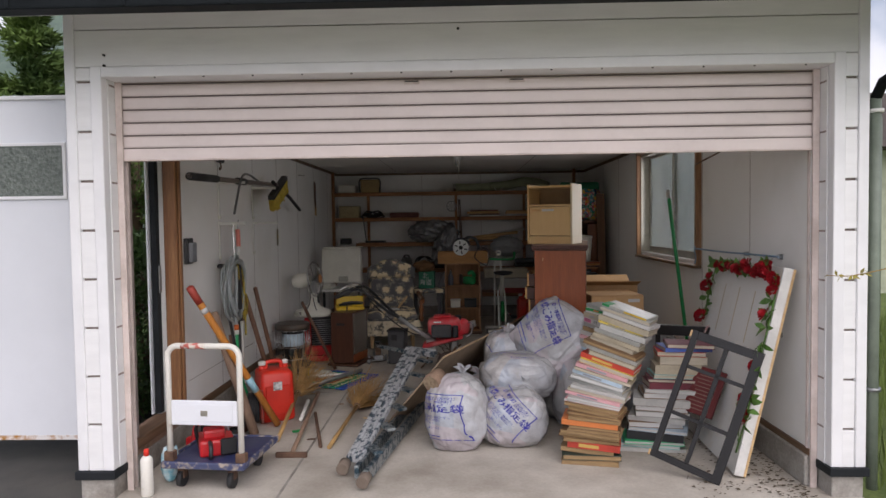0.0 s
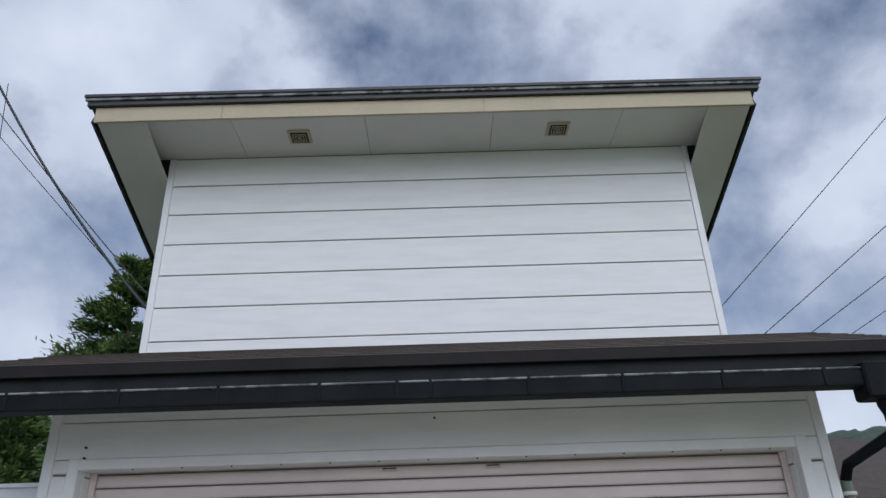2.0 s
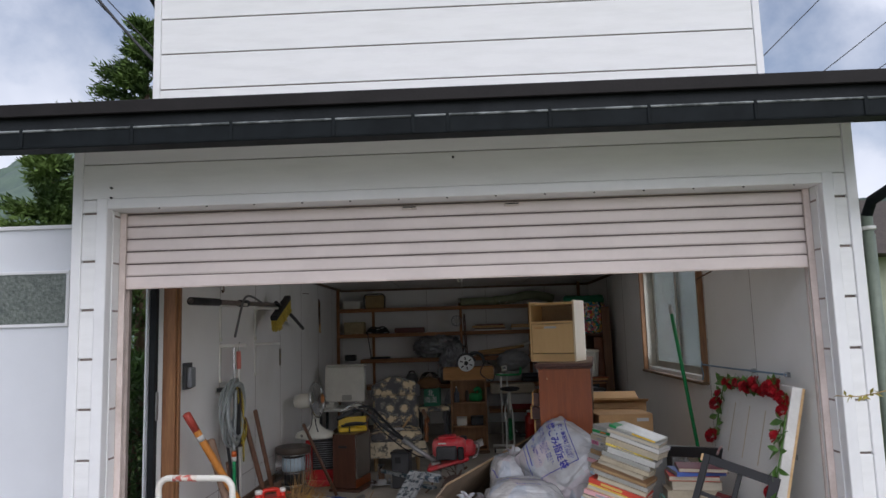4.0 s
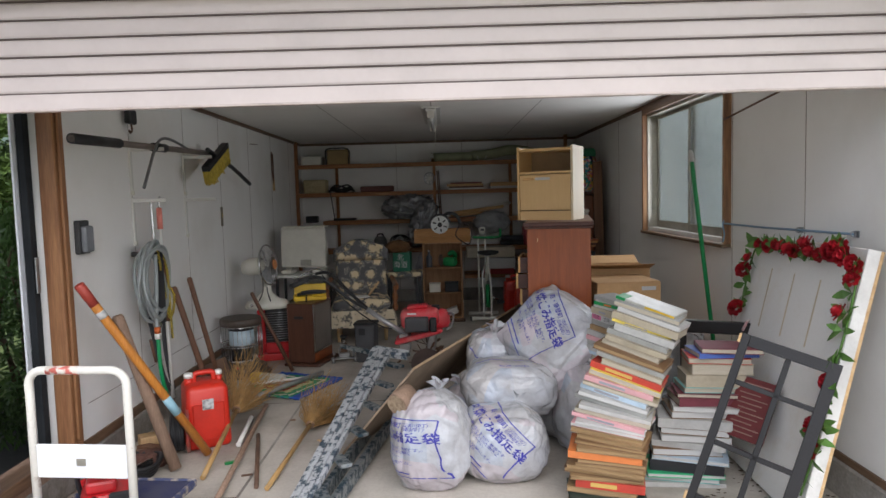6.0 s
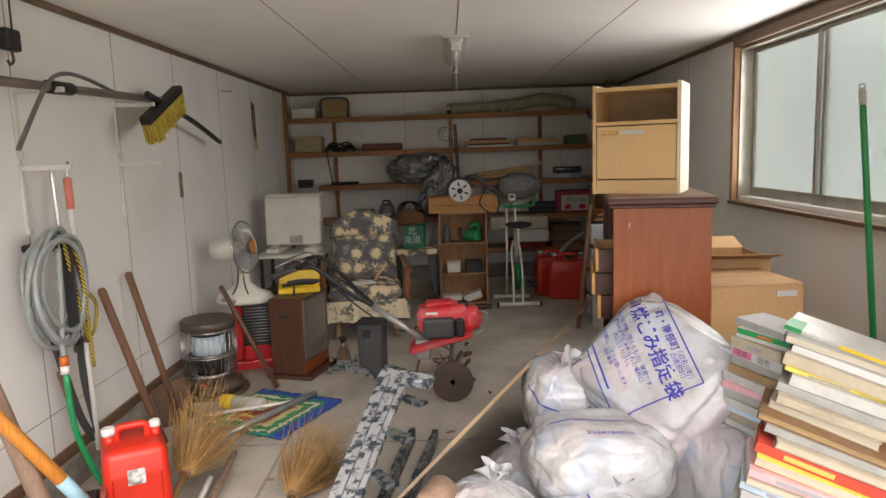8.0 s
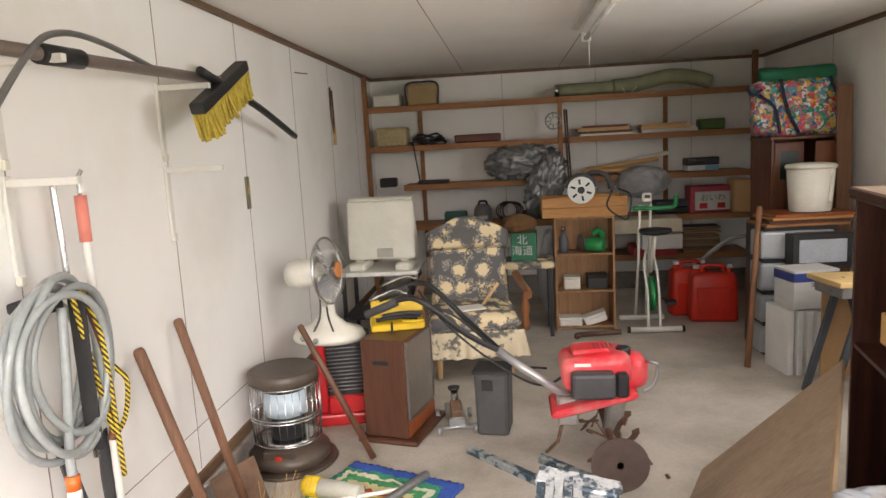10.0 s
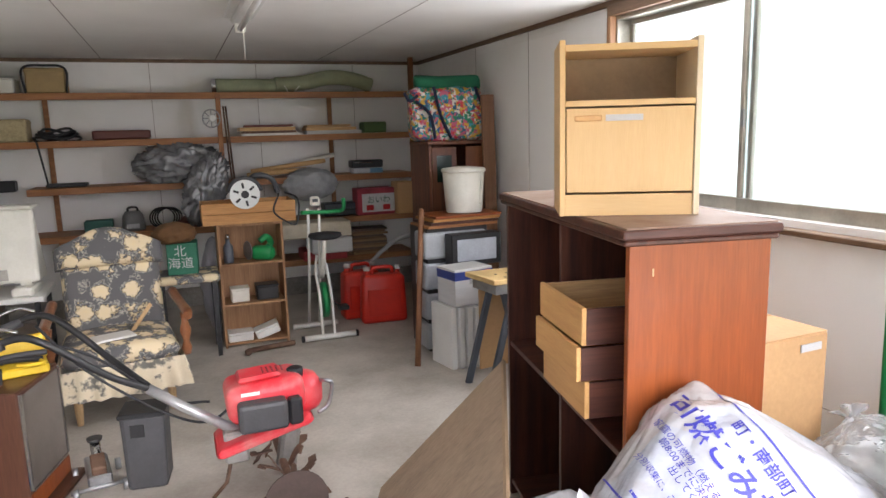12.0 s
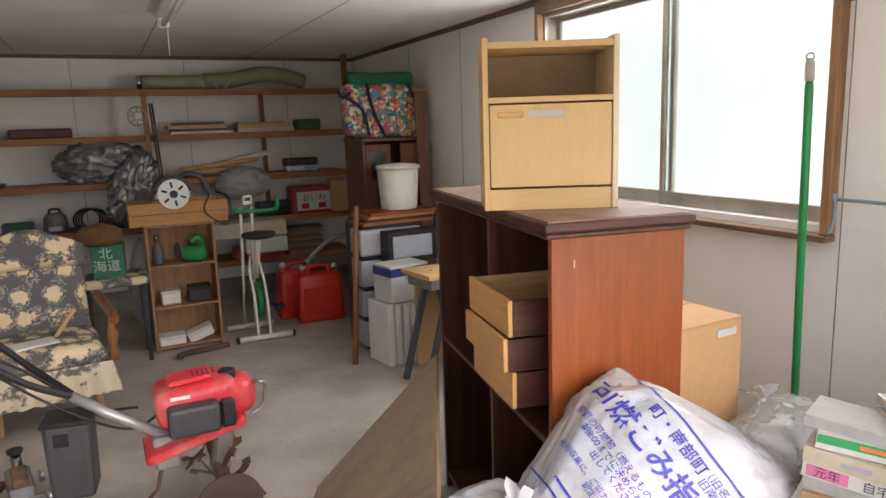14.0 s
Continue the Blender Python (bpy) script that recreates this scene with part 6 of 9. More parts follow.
part("strand", tube(smooth_path([(0.03, -0.06, 0.19), (0.04, 0.0, 0.05), (0.04, 0.02, -0.2), (0.04, 0.03, -0.42)]), 0.008), STRIPE, rp)
part("leather_strap", tube(smooth_path([(0.01, -0.02, 0.19), (0.02, 0.03, 0.0), (0.02, 0.04, -0.25), (0.02, 0.02, -0.3)]), 0.014), mat("brown_leather", (0.16, 0.06, 0.03), 0.6), rp)
part("black_strap", beam_mesh((0.02, -0.06, 0.16), (0.02, 0.05, -0.28), 0.05, 0.008), BLACK_RUBBER, rp)
st = thing("webbing_straps", pose(-1.80, 5.42, 0.45), "dark grey webbing straps hanging low on the wall", "strap")
for pts in ([(0, -0.08, 0.32), (0.02, -0.06, 0.15), (0.03, 0.02, -0.1), (0.05, 0.08, -0.22)], [(0.02, 0.09, 0.27), (0.03, 0.07, 0.1), (0.04, 0.09, -0.08), (0.06, 0.10, -0.22)]):
    sp = smooth_path(pts, 4)
    bm = bmesh.new()
    rows = [[bm.verts.new(p + Vector((dx, dy, 0))) for dx, dy in ((-0.003, -0.026), (0.003, -0.026), (0.003, 0.026), (-0.003, 0.026))] for p in sp]
    for r0, r1 in zip(rows, rows[1:]):
        for e in range(4):
            bm.faces.new((r0[e], r0[(e + 1) % 4], r1[(e + 1) % 4], r1[e]))
    bm.faces.new(rows[0][::-1])
    bm.faces.new(rows[-1])
    part("strap", bm, GREY_PLASTIC, st)
part("wood_grip", tube([(0.0, -0.055, 0.15), (0.01, -0.02, 0.0)], 0.016, n=10), SHAFT_WOOD, st)
t, up, ln = shaft("white_pole", (-1.74, 5.50, 0.18), (-1.785, 5.56, 1.44), 0.0125, WHITE_PLASTIC, "slim white pole with a pink grip standing at the wall", "pole")
part("pink_grip", lathe([(0.018, ln - 0.14), (0.018, ln)], n=12, m=up), mat("coral_pink_grip", (0.78, 0.25, 0.20), 0.5), t)
part("hook", tube(smooth_path([(up @ Vector((0, 0, ln))), up @ Vector((0, 0, ln + 0.05)), up @ Vector((0.012, 0, ln + 0.075))]), 0.006), CHROME, t)
t, up, ln = shaft("steel_pole", (-1.775, 5.46, 0.66), (-1.785, 5.44, 1.49), 0.009, CHROME, "thin chromed pole hanging at the wall", "pole")

# ---- the middle of the garage ----
# chest shelf unit turned slightly, with drawers pulled out, and a beech box cabinet on top
PALE_WOOD_Y = wood("pale_drawer_wood", (0.60, 0.345, 0.13), (0.53, 0.285, 0.10), "y", 0.5, 1.4, 0.0, 0.2)
chest = thing("shelf_unit", pose(0.61, 5.31, 0, 0, 0, -10.5), "red-brown veneered shelf unit with dark interior and pulled-out drawers", "shelf unit")
CW, CD, CH = 0.39, 1.10, 1.29
part("side_panel", box(0, CW, 0, 0.022, 0, CH - 0.03, 0.002), CHERRY, chest, "red-brown end panel")
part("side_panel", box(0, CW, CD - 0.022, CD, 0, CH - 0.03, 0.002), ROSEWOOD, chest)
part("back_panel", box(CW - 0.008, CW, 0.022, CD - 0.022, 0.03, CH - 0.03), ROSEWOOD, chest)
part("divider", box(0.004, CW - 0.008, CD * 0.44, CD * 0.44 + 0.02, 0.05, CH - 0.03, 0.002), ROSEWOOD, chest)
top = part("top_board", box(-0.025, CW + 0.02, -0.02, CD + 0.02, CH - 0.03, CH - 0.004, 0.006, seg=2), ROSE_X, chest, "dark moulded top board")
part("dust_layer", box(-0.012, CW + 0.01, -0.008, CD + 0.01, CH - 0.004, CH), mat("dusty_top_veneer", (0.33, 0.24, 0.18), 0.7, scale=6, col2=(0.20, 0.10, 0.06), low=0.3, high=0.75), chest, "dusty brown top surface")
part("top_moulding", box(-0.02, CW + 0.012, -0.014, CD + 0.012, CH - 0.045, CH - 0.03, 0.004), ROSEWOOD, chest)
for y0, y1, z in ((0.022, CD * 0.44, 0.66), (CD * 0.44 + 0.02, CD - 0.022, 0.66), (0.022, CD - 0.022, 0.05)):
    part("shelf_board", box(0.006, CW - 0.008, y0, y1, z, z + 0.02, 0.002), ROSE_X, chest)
for k, (z, out) in enumerate(((0.955, 0.070), (0.855, 0.085), (0.745, 0.060))):
    h = (0.105, 0.097, 0.107)[k]
    dr = part("drawer", box(-out, -out + 0.014, 0.13, CD * 0.44 - 0.01, z, z + h, 0.002), PALE_WOOD_Y, chest, "raw wood drawer pulled out")
    part("drawer_side", box(-out + 0.014, CW - 0.05, 0.13, 0.142, z, z + h - 0.004, 0.001), ROSE_X, dr)
    part("drawer_side", box(-out + 0.014, CW - 0.05, CD * 0.44 - 0.022, CD * 0.44 - 0.01, z, z + h - 0.004, 0.001), PALE_WOOD_X, dr)
    part("drawer_base", box(-out + 0.014, CW - 0.05, 0.142, CD * 0.44 - 0.022, z + 0.006, z + 0.012), PALE_WOOD_X, dr)
for i in range(6):
    part("shelf_pin", lathe([(0.004, 0), (0.003, 0.006)], n=8, m=pose(0.05, CD * 0.44 + 0.0205, 0.12 + 0.09 * i, -90)), CHROME, chest)
part("scratch", box(0.062, 0.066, -0.0012, 0.0002, 1.165, 1.185), PALE_WOOD, chest, "pale chip in the veneer")

bc = thing("beech_cabinet", pose(0.585, 5.60, CH, 0, 0, -27), "beech-effect box cabinet with open shelf and flap door", "cabinet")
W, D, H = 0.38, 0.25, 0.48
part("side_panel", box(0, 0.016, 0, D, 0, H, 0.0015), BEECH, bc)
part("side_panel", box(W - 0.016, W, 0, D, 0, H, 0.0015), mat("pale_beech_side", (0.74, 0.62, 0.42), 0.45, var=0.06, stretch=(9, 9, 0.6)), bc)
part("top_board", box(0.016, W - 0.016, 0.004, D, H - 0.03, H - 0.012, 0.001), BEECH_X, bc)
part("shelf_board", box(0.016, W - 0.016, 0.004, D, H * 0.63, H * 0.63 + 0.016, 0.001), BEECH_X, bc)
part("back_panel", box(0.016, W - 0.016, D - 0.006, D, 0, H - 0.03), mat("brown_back_board", (0.36, 0.24, 0.13), 0.6), bc)
part("plinth", box(0.016, W - 0.016, 0.008, 0.022, 0, 0.06, 0.001), BEECH_X, bc)
door = part("door", box(0.019, W - 0.019, 0.002, 0.018, 0.066, H * 0.63 - 0.005, 0.0015), BEECH, bc)
part("handle", box(0.04, 0.115, -0.006, 0.002, 0.262, 0.278, 0.003), mat("orange_wood_pull", (0.66, 0.38, 0.15), 0.4), door)
part("paper_label", box(0.125, 0.225, -0.0005, 0.0015, 0.262, 0.279), WHITE_PAPER, door, "blank white label strip")


def carton(m, sx, sy, sz, label, flap=0.0, open_top=False, tint=None, tape=True):
    t = thing("cardboard_box", m, label, "cardboard box", "cardboard boxes")
    mm = tint or CARDBOARD
    if open_top:
        for b in ((-sx / 2, sx / 2, -sy / 2, -sy / 2 + 0.005), (-sx / 2, sx / 2, sy / 2 - 0.005, sy / 2), (-sx / 2, -sx / 2 + 0.005, -sy / 2 + 0.005, sy / 2 - 0.005), (sx / 2 - 0.005, sx / 2, -sy / 2 + 0.005, sy / 2 - 0.005)):
            part("wall", box(*b, 0, sz, 0.001), mm, t)
        part("base", box(-sx / 2 + 0.005, sx / 2 - 0.005, -sy / 2 + 0.005, sy / 2 - 0.005, 0, 0.005), mm, t)
        for s in (-1, 1):
            part("flap", box(-sx / 2, sx / 2, -0.002, 0.002, 0, sy * 0.42, 0.001, m=pose(0, s * (sy / 2 - 0.003), sz, -s * flap)), mm, t)
    else:
        part("carton", rough_up(box(-sx / 2, sx / 2, -sy / 2, sy / 2, 0, sz, 0.004), 0.003, 6), mm, t)
        part("flap", box(-sx / 2 + 0.002, sx / 2 - 0.002, 0.003, sy / 2, sz + 0.002, sz + 0.006, 0.001), mm, t)
        part("flap", box(-sx / 2 + 0.002, sx / 2 - 0.002, -sy / 2, -0.003, sz + 0.002, sz + 0.006, 0.001), mm, t)
        if tape:
            part("label", box(sx * 0.2, sx * 0.42, -sy / 2 - 0.006, -sy / 2 - 0.003, sz - 0.05, sz - 0.025), WHITE_PAPER, t, "white paper label")
    return t


carton(pose(1.27, 5.66, 0.44, 0, 0, 3), 0.42, 0.42, 0.43, "closed brown cardboard box with a white label")
carton(pose(1.28, 5.66, 0.0, 0, 0, 2), 0.46, 0.44, 0.433, "brown cardboard box under another box", tape=False)
carton(pose(1.36, 6.16, 0.50, 0, 0, -4), 0.44, 0.40, 0.41, "brown cardboard box with raised flaps", 75, True)
carton(pose(1.36, 6.16, 0.0, 0, 0, 0), 0.48, 0.46, 0.496, "brown cardboard box under another box", tape=False)
t, up, ln = shaft("green_pole", (1.925, 5.56, 0.01), (1.668, 5.395, 1.645), 0.014, mat("green_plastic_pole", (0.012, 0.26, 0.075), 0.35, var=0.15), "green plastic garden pole leaning on the window wall", "pole")
part("grey_cap", lathe([(0.0155, ln - 0.005), (0.0155, ln + 0.05), (0.008, ln + 0.065)], n=12, m=up), mat("pale_grey_cap", (0.50, 0.49, 0.45), 0.5), t)
part("cap_ring", tube([up @ Vector((0.0, 0.012 * math.cos(a), ln + 0.07 + 0.012 * math.sin(a))) for a in [i * 0.785 for i in range(8)]], 0.003, closed=True), STEEL, t)
cd = thing("clothes_line", Matrix(), "thin blue-grey cord strung along the wall", "cord", "wall cords")
part("cord", tube(smooth_path([(XR - 0.055, 5.44, 1.24), (XR - 0.02, 5.0, 1.235), (XR - 0.02, 4.58, 1.24), (XR - 0.02, 4.1, 1.245)]), 0.006), mat("blue_grey_cord", (0.20, 0.30, 0.40), 0.6), cd)
part("knot", tube(smooth_path([(XR - 0.06, 5.43, 1.26), (XR - 0.07, 5.42, 1.23), (XR - 0.055, 5.43, 1.17), (XR - 0.06, 5.44, 1.12)]), 0.005), mat("blue_string", (0.22, 0.34, 0.45), 0.7), cd)
cd2 = thing("clothes_line", Matrix(), "thin dark cord strung from the window to a hook", "cord", "wall cords")
part("cord", tube(smooth_path([(XR - 0.055, 5.45, 1.90), (XR - 0.02, 5.0, 1.96), (XR - 0.02, 4.58, 2.0), (XR - 0.02, 4.1, 2.06)]), 0.006), RUSTY_STEEL, cd2)
for y, z in ((4.58, 1.24), (4.58, 2.0), (4.1, 1.245), (4.1, 0.78)):
    hk = thing("wall_hook", pose(XR, y, z), "small steel eye hook screwed into the wall", "hook", "wall hooks")
    part("plate", box(-0.005, -0.001, -0.02, 0.02, -0.015, 0.015, 0.001), STEEL, hk)
    part("eye", tube([Vector((-0.018 + 0.012 * math.cos(a), 0, 0.012 * math.sin(a))) for a in [i * 0.785 for i in range(8)]], 0.003, closed=True), STEEL, hk)
cd3 = thing("clothes_line", Matrix(), "thin white cord low on the wall", "cord", "wall cords")
part("cord", tube(smooth_path([(XR - 0.02, 4.1, 0.78), (XR - 0.02, 4.4, 0.84), (XR - 0.02, 4.75, 0.9)]), 0.004), WHITE_PLASTIC, cd3)

# mini tiller
til = thing("mini_tiller", pose(-0.08, 6.86, 0, 0, 0, 0), "dusty red petrol mini tiller with rusty tines and long handlebars", "tiller")
part("deck", box(-0.21, 0.21, -0.13, 0.15, 0.27, 0.315, 0.03, seg=3, m=pose(0, 0, 0, 0, -14)), DUSTY_RED, til, "red tine guard")
eng = part("engine_cover", box(-0.19, 0.14, -0.11, 0.13, 0.36, 0.52, 0.045, seg=4, m=pose(0, 0, 0, 0, -4)), DUSTY_RED, til, "", True)
part("fuel_tank", lathe([(0.085, 0), (0.10, 0.03), (0.10, 0.10), (0.07, 0.145), (0.03, 0.155)], m=pose(0.10, 0.03, 0.345)), DUSTY_RED, eng)
part("fuel_cap", lathe([(0.034, 0), (0.036, 0.01), (0.036, 0.035), (0.03, 0.04)], n=14, m=pose(0.08, 0.0, 0.495)), BLACK_PLASTIC, eng)
part("air_filter", box(-0.18, 0.02, -0.185, -0.10, 0.335, 0.46, 0.018, seg=2), GREY_PLASTIC, eng, "dusty black air filter housing")
part("filter_clip", box(0.025, 0.085, -0.15, -0.10, 0.33, 0.45, 0.012), BLACK_PLASTIC, eng)
part("starter", box(-0.13, 0.05, -0.07, 0.08, 0.52, 0.545, 0.012, m=pose(0, 0, 0, 0, -4)), DUSTY_RED, eng)
for i in range(5):
    for j in range(4):
        part("vent_hole", lathe([(0.004, 0), (0.004, 0.002)], n=6, m=pose(-0.06 + 0.02 * i, -0.045 + 0.02 * j, 0.547, 0, -4)), BLACK_PLASTIC, eng)
part("maker_mark", box(-0.16, -0.085, -0.1135, -0.1115, 0.475, 0.49), WHITE_PLASTIC, eng)
part("guard_bar", tube(smooth_path([(0.16, -0.05, 0.33), (0.21, -0.05, 0.36), (0.23, -0.05, 0.45), (0.20, -0.04, 0.47), (0.18, 0.05, 0.44)]), 0.009), STEEL, til)
part("gear_case", box(-0.06, 0.02, -0.04, 0.05, 0.07, 0.29, 0.015, m=pose(0.02, 0, 0, 0, 10)), mat("oily_aluminium", (0.34, 0.33, 0.31), 0.45, 0.6, var=0.4), til)
part("axle", tube([(0.0, -0.40, 0.125), (0.0, 0.30, 0.125)], 0.017, n=10), RUSTY_STEEL, til)
part("side_disc", tube([(0.0, -0.40, 0.125), (0.0, -0.393, 0.125)], 0.125, n=28), mat("rusty_disc", (0.10, 0.07, 0.06), 0.8, 0.2, scale=9), til, "round rusty side disc")
for k, y in enumerate((-0.33, -0.24, -0.14, 0.10, 0.20, 0.28)):
    for a in range(4):
        ang = 90 * a + 32 * k
        pts = arc((0, 0, 0), 0.13, 0, 75, 5, (0, 1 if k % 2 else -1, 0), (1, 0, 0))
        p = [Vector((math.cos(radians(ang)) * r, dy, math.sin(radians(ang)) * r)) for r, dy in ((0.03, 0), (0.085, 0.0), (0.115, 0.015 if k % 2 else -0.015), (0.123, 0.05 if k % 2 else -0.05))]
        bm = bmesh.new()
        for u, v in zip(p, p[1:]):
            box(0, (v - u).length * 1.05, -0.018, 0.018, -0.003, 0.003, bm=bm, m=frame_m(u, v - u, Vector((math.sin(radians(ang)), 0.2, -math.cos(radians(ang))))))
        bm.transform(Matrix.Translation((0.0, y, 0.127)))
        part("tine", bm, RUSTY_STEEL, til)
part("handle_mast", tube([(-0.17, 0.0, 0.28), (-0.40, 0.06, 0.42), (-0.52, 0.10, 0.50)], 0.022, n=12), mat("grey_mast", (0.46, 0.46, 0.46), 0.35, 0.5, var=0.25), til)
part("mast_foot", box(-0.24, -0.14, -0.05, 0.05, 0.16, 0.30, 0.01), mat("greasy_cast_metal", (0.36, 0.35, 0.33), 0.5, 0.5, var=0.4), til)
part("drag_stake", tube([(-0.21, 0, 0.18), (-0.24, 0, 0.06), (-0.30, 0, 0.0)], 0.009), RUSTY_STEEL, til)
for s, y in ((1, 0.34), (-1, -0.02)):
    bar = part("handlebar", tube(smooth_path([(-0.50, 0.10, 0.49), (-0.66, y * 0.6 + 0.05, 0.60), (-0.86, y, 0.78), (-0.97, y + 0.03, 0.80), (-1.12, y + 0.02, 0.74)]), 0.0145, n=10), BLACK_PLASTIC, til)
    part("grip", tube([(-1.0, y + 0.03, 0.785), (-1.16, y + 0.02, 0.725)], 0.021, n=12), GREY_PLASTIC, bar)
    part("lever", tube(smooth_path([(-0.95, y + 0.05, 0.82), (-1.02, y + 0.06, 0.835), (-1.14, y + 0.05, 0.79)]), 0.007), CHROME, bar)
part("throttle_cable", tube(smooth_path([(-0.92, 0.2, 0.8), (-0.75, 0.15, 0.60), (-0.5, 0.12, 0.40), (-0.3, 0.05, 0.33), (-0.15, 0.05, 0.42)]), 0.006), CABLE, til)
part("throttle_cable", tube(smooth_path([(-0.90, 0.0, 0.79), (-0.7, 0.05, 0.68), (-0.45, 0.15, 0.42), (-0.28, 0.1, 0.40)]), 0.006), CABLE, til)

# oil heaters, fan and stove
st = thing("oil_stove", pose(-1.66, 6.80, 0), "round wire-guarded oil stove with brown top and base", "stove")
BROWN_ENAMEL = mat("dark_brown_enamel", (0.075, 0.055, 0.042), 0.4, var=0.3)
part("base_tray", lathe([(0.23, 0), (0.24, 0.01), (0.235, 0.02)], n=32), BROWN_ENAMEL, st)
part("tank", lathe([(0.19, 0.02), (0.20, 0.03), (0.20, 0.075), (0.15, 0.095), (0.12, 0.12)], n=32), BROWN_ENAMEL, st)
part("control_panel", box(-0.08, 0.08, -0.17, -0.13, 0.04, 0.12, 0.008), BROWN_ENAMEL, st)
part("dial", lathe([(0.02, 0), (0.018, 0.012)], n=14, m=pose(0.0, -0.17, 0.08, 90)), RED_PLASTIC, st, "small red dial")
part("reflector", lathe([(0.13, 0.12), (0.14, 0.125), (0.13, 0.14)], n=28), CHROME, st)
part("burner", lathe([(0.085, 0.14), (0.085, 0.25), (0.07, 0.26)], n=24), BLACK_PLASTIC, st)
part("chimney", lathe([(0.105, 0.26), (0.105, 0.385)], n=28), mat("pale_blue_glass_fibre", (0.52, 0.64, 0.72), 0.3, var=0.1), st, "pale blue-white heat chimney")
part("chimney_cap", lathe([(0.11, 0.385), (0.11, 0.425)], n=28), BLACK_PLASTIC, st)
part("lid", lathe([(0.165, 0.425), (0.172, 0.435), (0.172, 0.478), (0.16, 0.487), (0.14, 0.484)], n=36), BROWN_ENAMEL, st)
for z, r in ((0.135, 0.165), (0.27, 0.172), (0.255, 0.172), (0.42, 0.168)):
    part("guard_ring", tube([(r * math.cos(a), r * math.sin(a), z) for a in [i * math.pi / 16 for i in range(32)]], 0.004, n=6, closed=True), CHROME, st)
for i in range(30):
    a = i * 2 * math.pi / 30
    part("guard_wire", tube([(0.165 * math.cos(a), 0.165 * math.sin(a), 0.135), (0.173 * math.cos(a), 0.173 * math.sin(a), 0.262), (0.168 * math.cos(a), 0.168 * math.sin(a), 0.425)], 0.0022, n=5), CHROME, st)

kh = thing("wooden_heater", pose(-1.17, 7.10, 0, 0, 0, -14), "brown wood-cased electric heater with a grey mesh front", "heater")
CASE = wood("brown_vinyl_case", (0.10, 0.042, 0.025), (0.07, 0.029, 0.018), "z", 0.35)
part("case", box(-0.125, 0.12, -0.11, 0.28, 0.03, 0.555, 0.006), CASE, kh)
part("foot_plate", box(-0.16, 0.18, -0.14, 0.32, 0, 0.028, 0.012, seg=2), CASE, kh)
part("mesh_front", box(0.121, 0.126, -0.08, 0.255, 0.13, 0.535, 0.002), mat("grey_brown_mesh", (0.20, 0.17, 0.145), 0.5, 0.3, fine=300, bump=0.5), kh)
part("chrome_edge", box(0.12, 0.132, -0.105, -0.085, 0.13, 0.545, 0.003), CHROME, kh)
part("chrome_edge", box(0.12, 0.132, 0.256, 0.272, 0.13, 0.545, 0.003), CHROME, kh)
part("chrome_edge", box(0.1205, 0.130, -0.085, 0.256, 0.118, 0.129, 0.002), CHROME, kh)
part("lower_panel", box(0.121, 0.128, -0.10, 0.27, 0.035, 0.116, 0.003), CHERRY, kh)
part("handle_slot", box(-0.06, 0.03, -0.113, -0.109, 0.42, 0.445, 0.003), BLACK_PLASTIC, kh)
tb = thing("tool_case", pose(-1.14, 7.22, 0.556, 0, 0, 14), "yellow tool tray with dark tools in it", "tool tray")
part("tray", box(-0.15, 0.14, -0.05, 0.16, 0.0, 0.04, 0.008), YELLOW_PLASTIC, tb)
part("lid", box(-0.14, 0.15, 0.13, 0.155, 0.04, 0.15, 0.006, m=pose(0, 0, 0, -8)), YELLOW_PLASTIC, tb, "upright yellow lid")
part("pliers", tube(smooth_path([(-0.12, 0.0, 0.055), (0.0, 0.02, 0.06), (0.12, -0.01, 0.055)]), 0.012), BLACK_RUBBER, tb)
part("shears", tube(smooth_path([(-0.08, 0.06, 0.06), (0.02, 0.03, 0.075), (0.14, 0.07, 0.06)]), 0.014), GREY_PLASTIC, tb)
part("loop", tube(smooth_path([(0.02, -0.04, 0.05), (0.06, -0.07, 0.052), (0.12, -0.06, 0.05), (0.11, -0.02, 0.05)]), 0.009), YELLOW_PLASTIC, tb)
part("hung_cord", tube(smooth_path([(-0.04, -0.05, 0.05), (-0.05, -0.11, -0.02), (-0.08, -0.115, -0.12)]), 0.007), CABLE, tb)

rh = thing("red_fan_heater", pose(-1.50, 7.34, 0, 0, 0, 12), "red-framed oil heater with a black grille", "heater")
part("base", box(-0.17, 0.16, -0.12, 0.16, 0, 0.07, 0.015, seg=2), RED_PAINT, rh)
part("post", box(-0.16, -0.09, -0.09, 0.13, 0.07, 0.47, 0.01), RED_PAINT, rh)
part("body", box(-0.09, 0.16, -0.07, 0.14, 0.07, 0.49, 0.01), BLACK_PLASTIC, rh)
part("guard_base", box(-0.09, 0.16, -0.11, -0.07, 0.07, 0.17, 0.01), RED_PAINT, rh)
for i in range(12):
    part("grille_bar", tube([(-0.085, -0.085, 0.20 + 0.022 * i), (0.155, -0.085, 0.20 + 0.022 * i)], 0.004, n=6), STEEL, rh)
for i in range(9):
    part("white_fin", box(0.162, 0.180, -0.06, 0.10, 0.12 + 0.026 * i, 0.132 + 0.026 * i), WHITE_PLASTIC, rh)
fan = thing("desk_fan", pose(-1.55, 7.28, 0.49) @ Matrix.Diagonal((1.12, 1.12, 1.08, 1)), "cream desk fan with chromed guard standing on a heater", "fan")
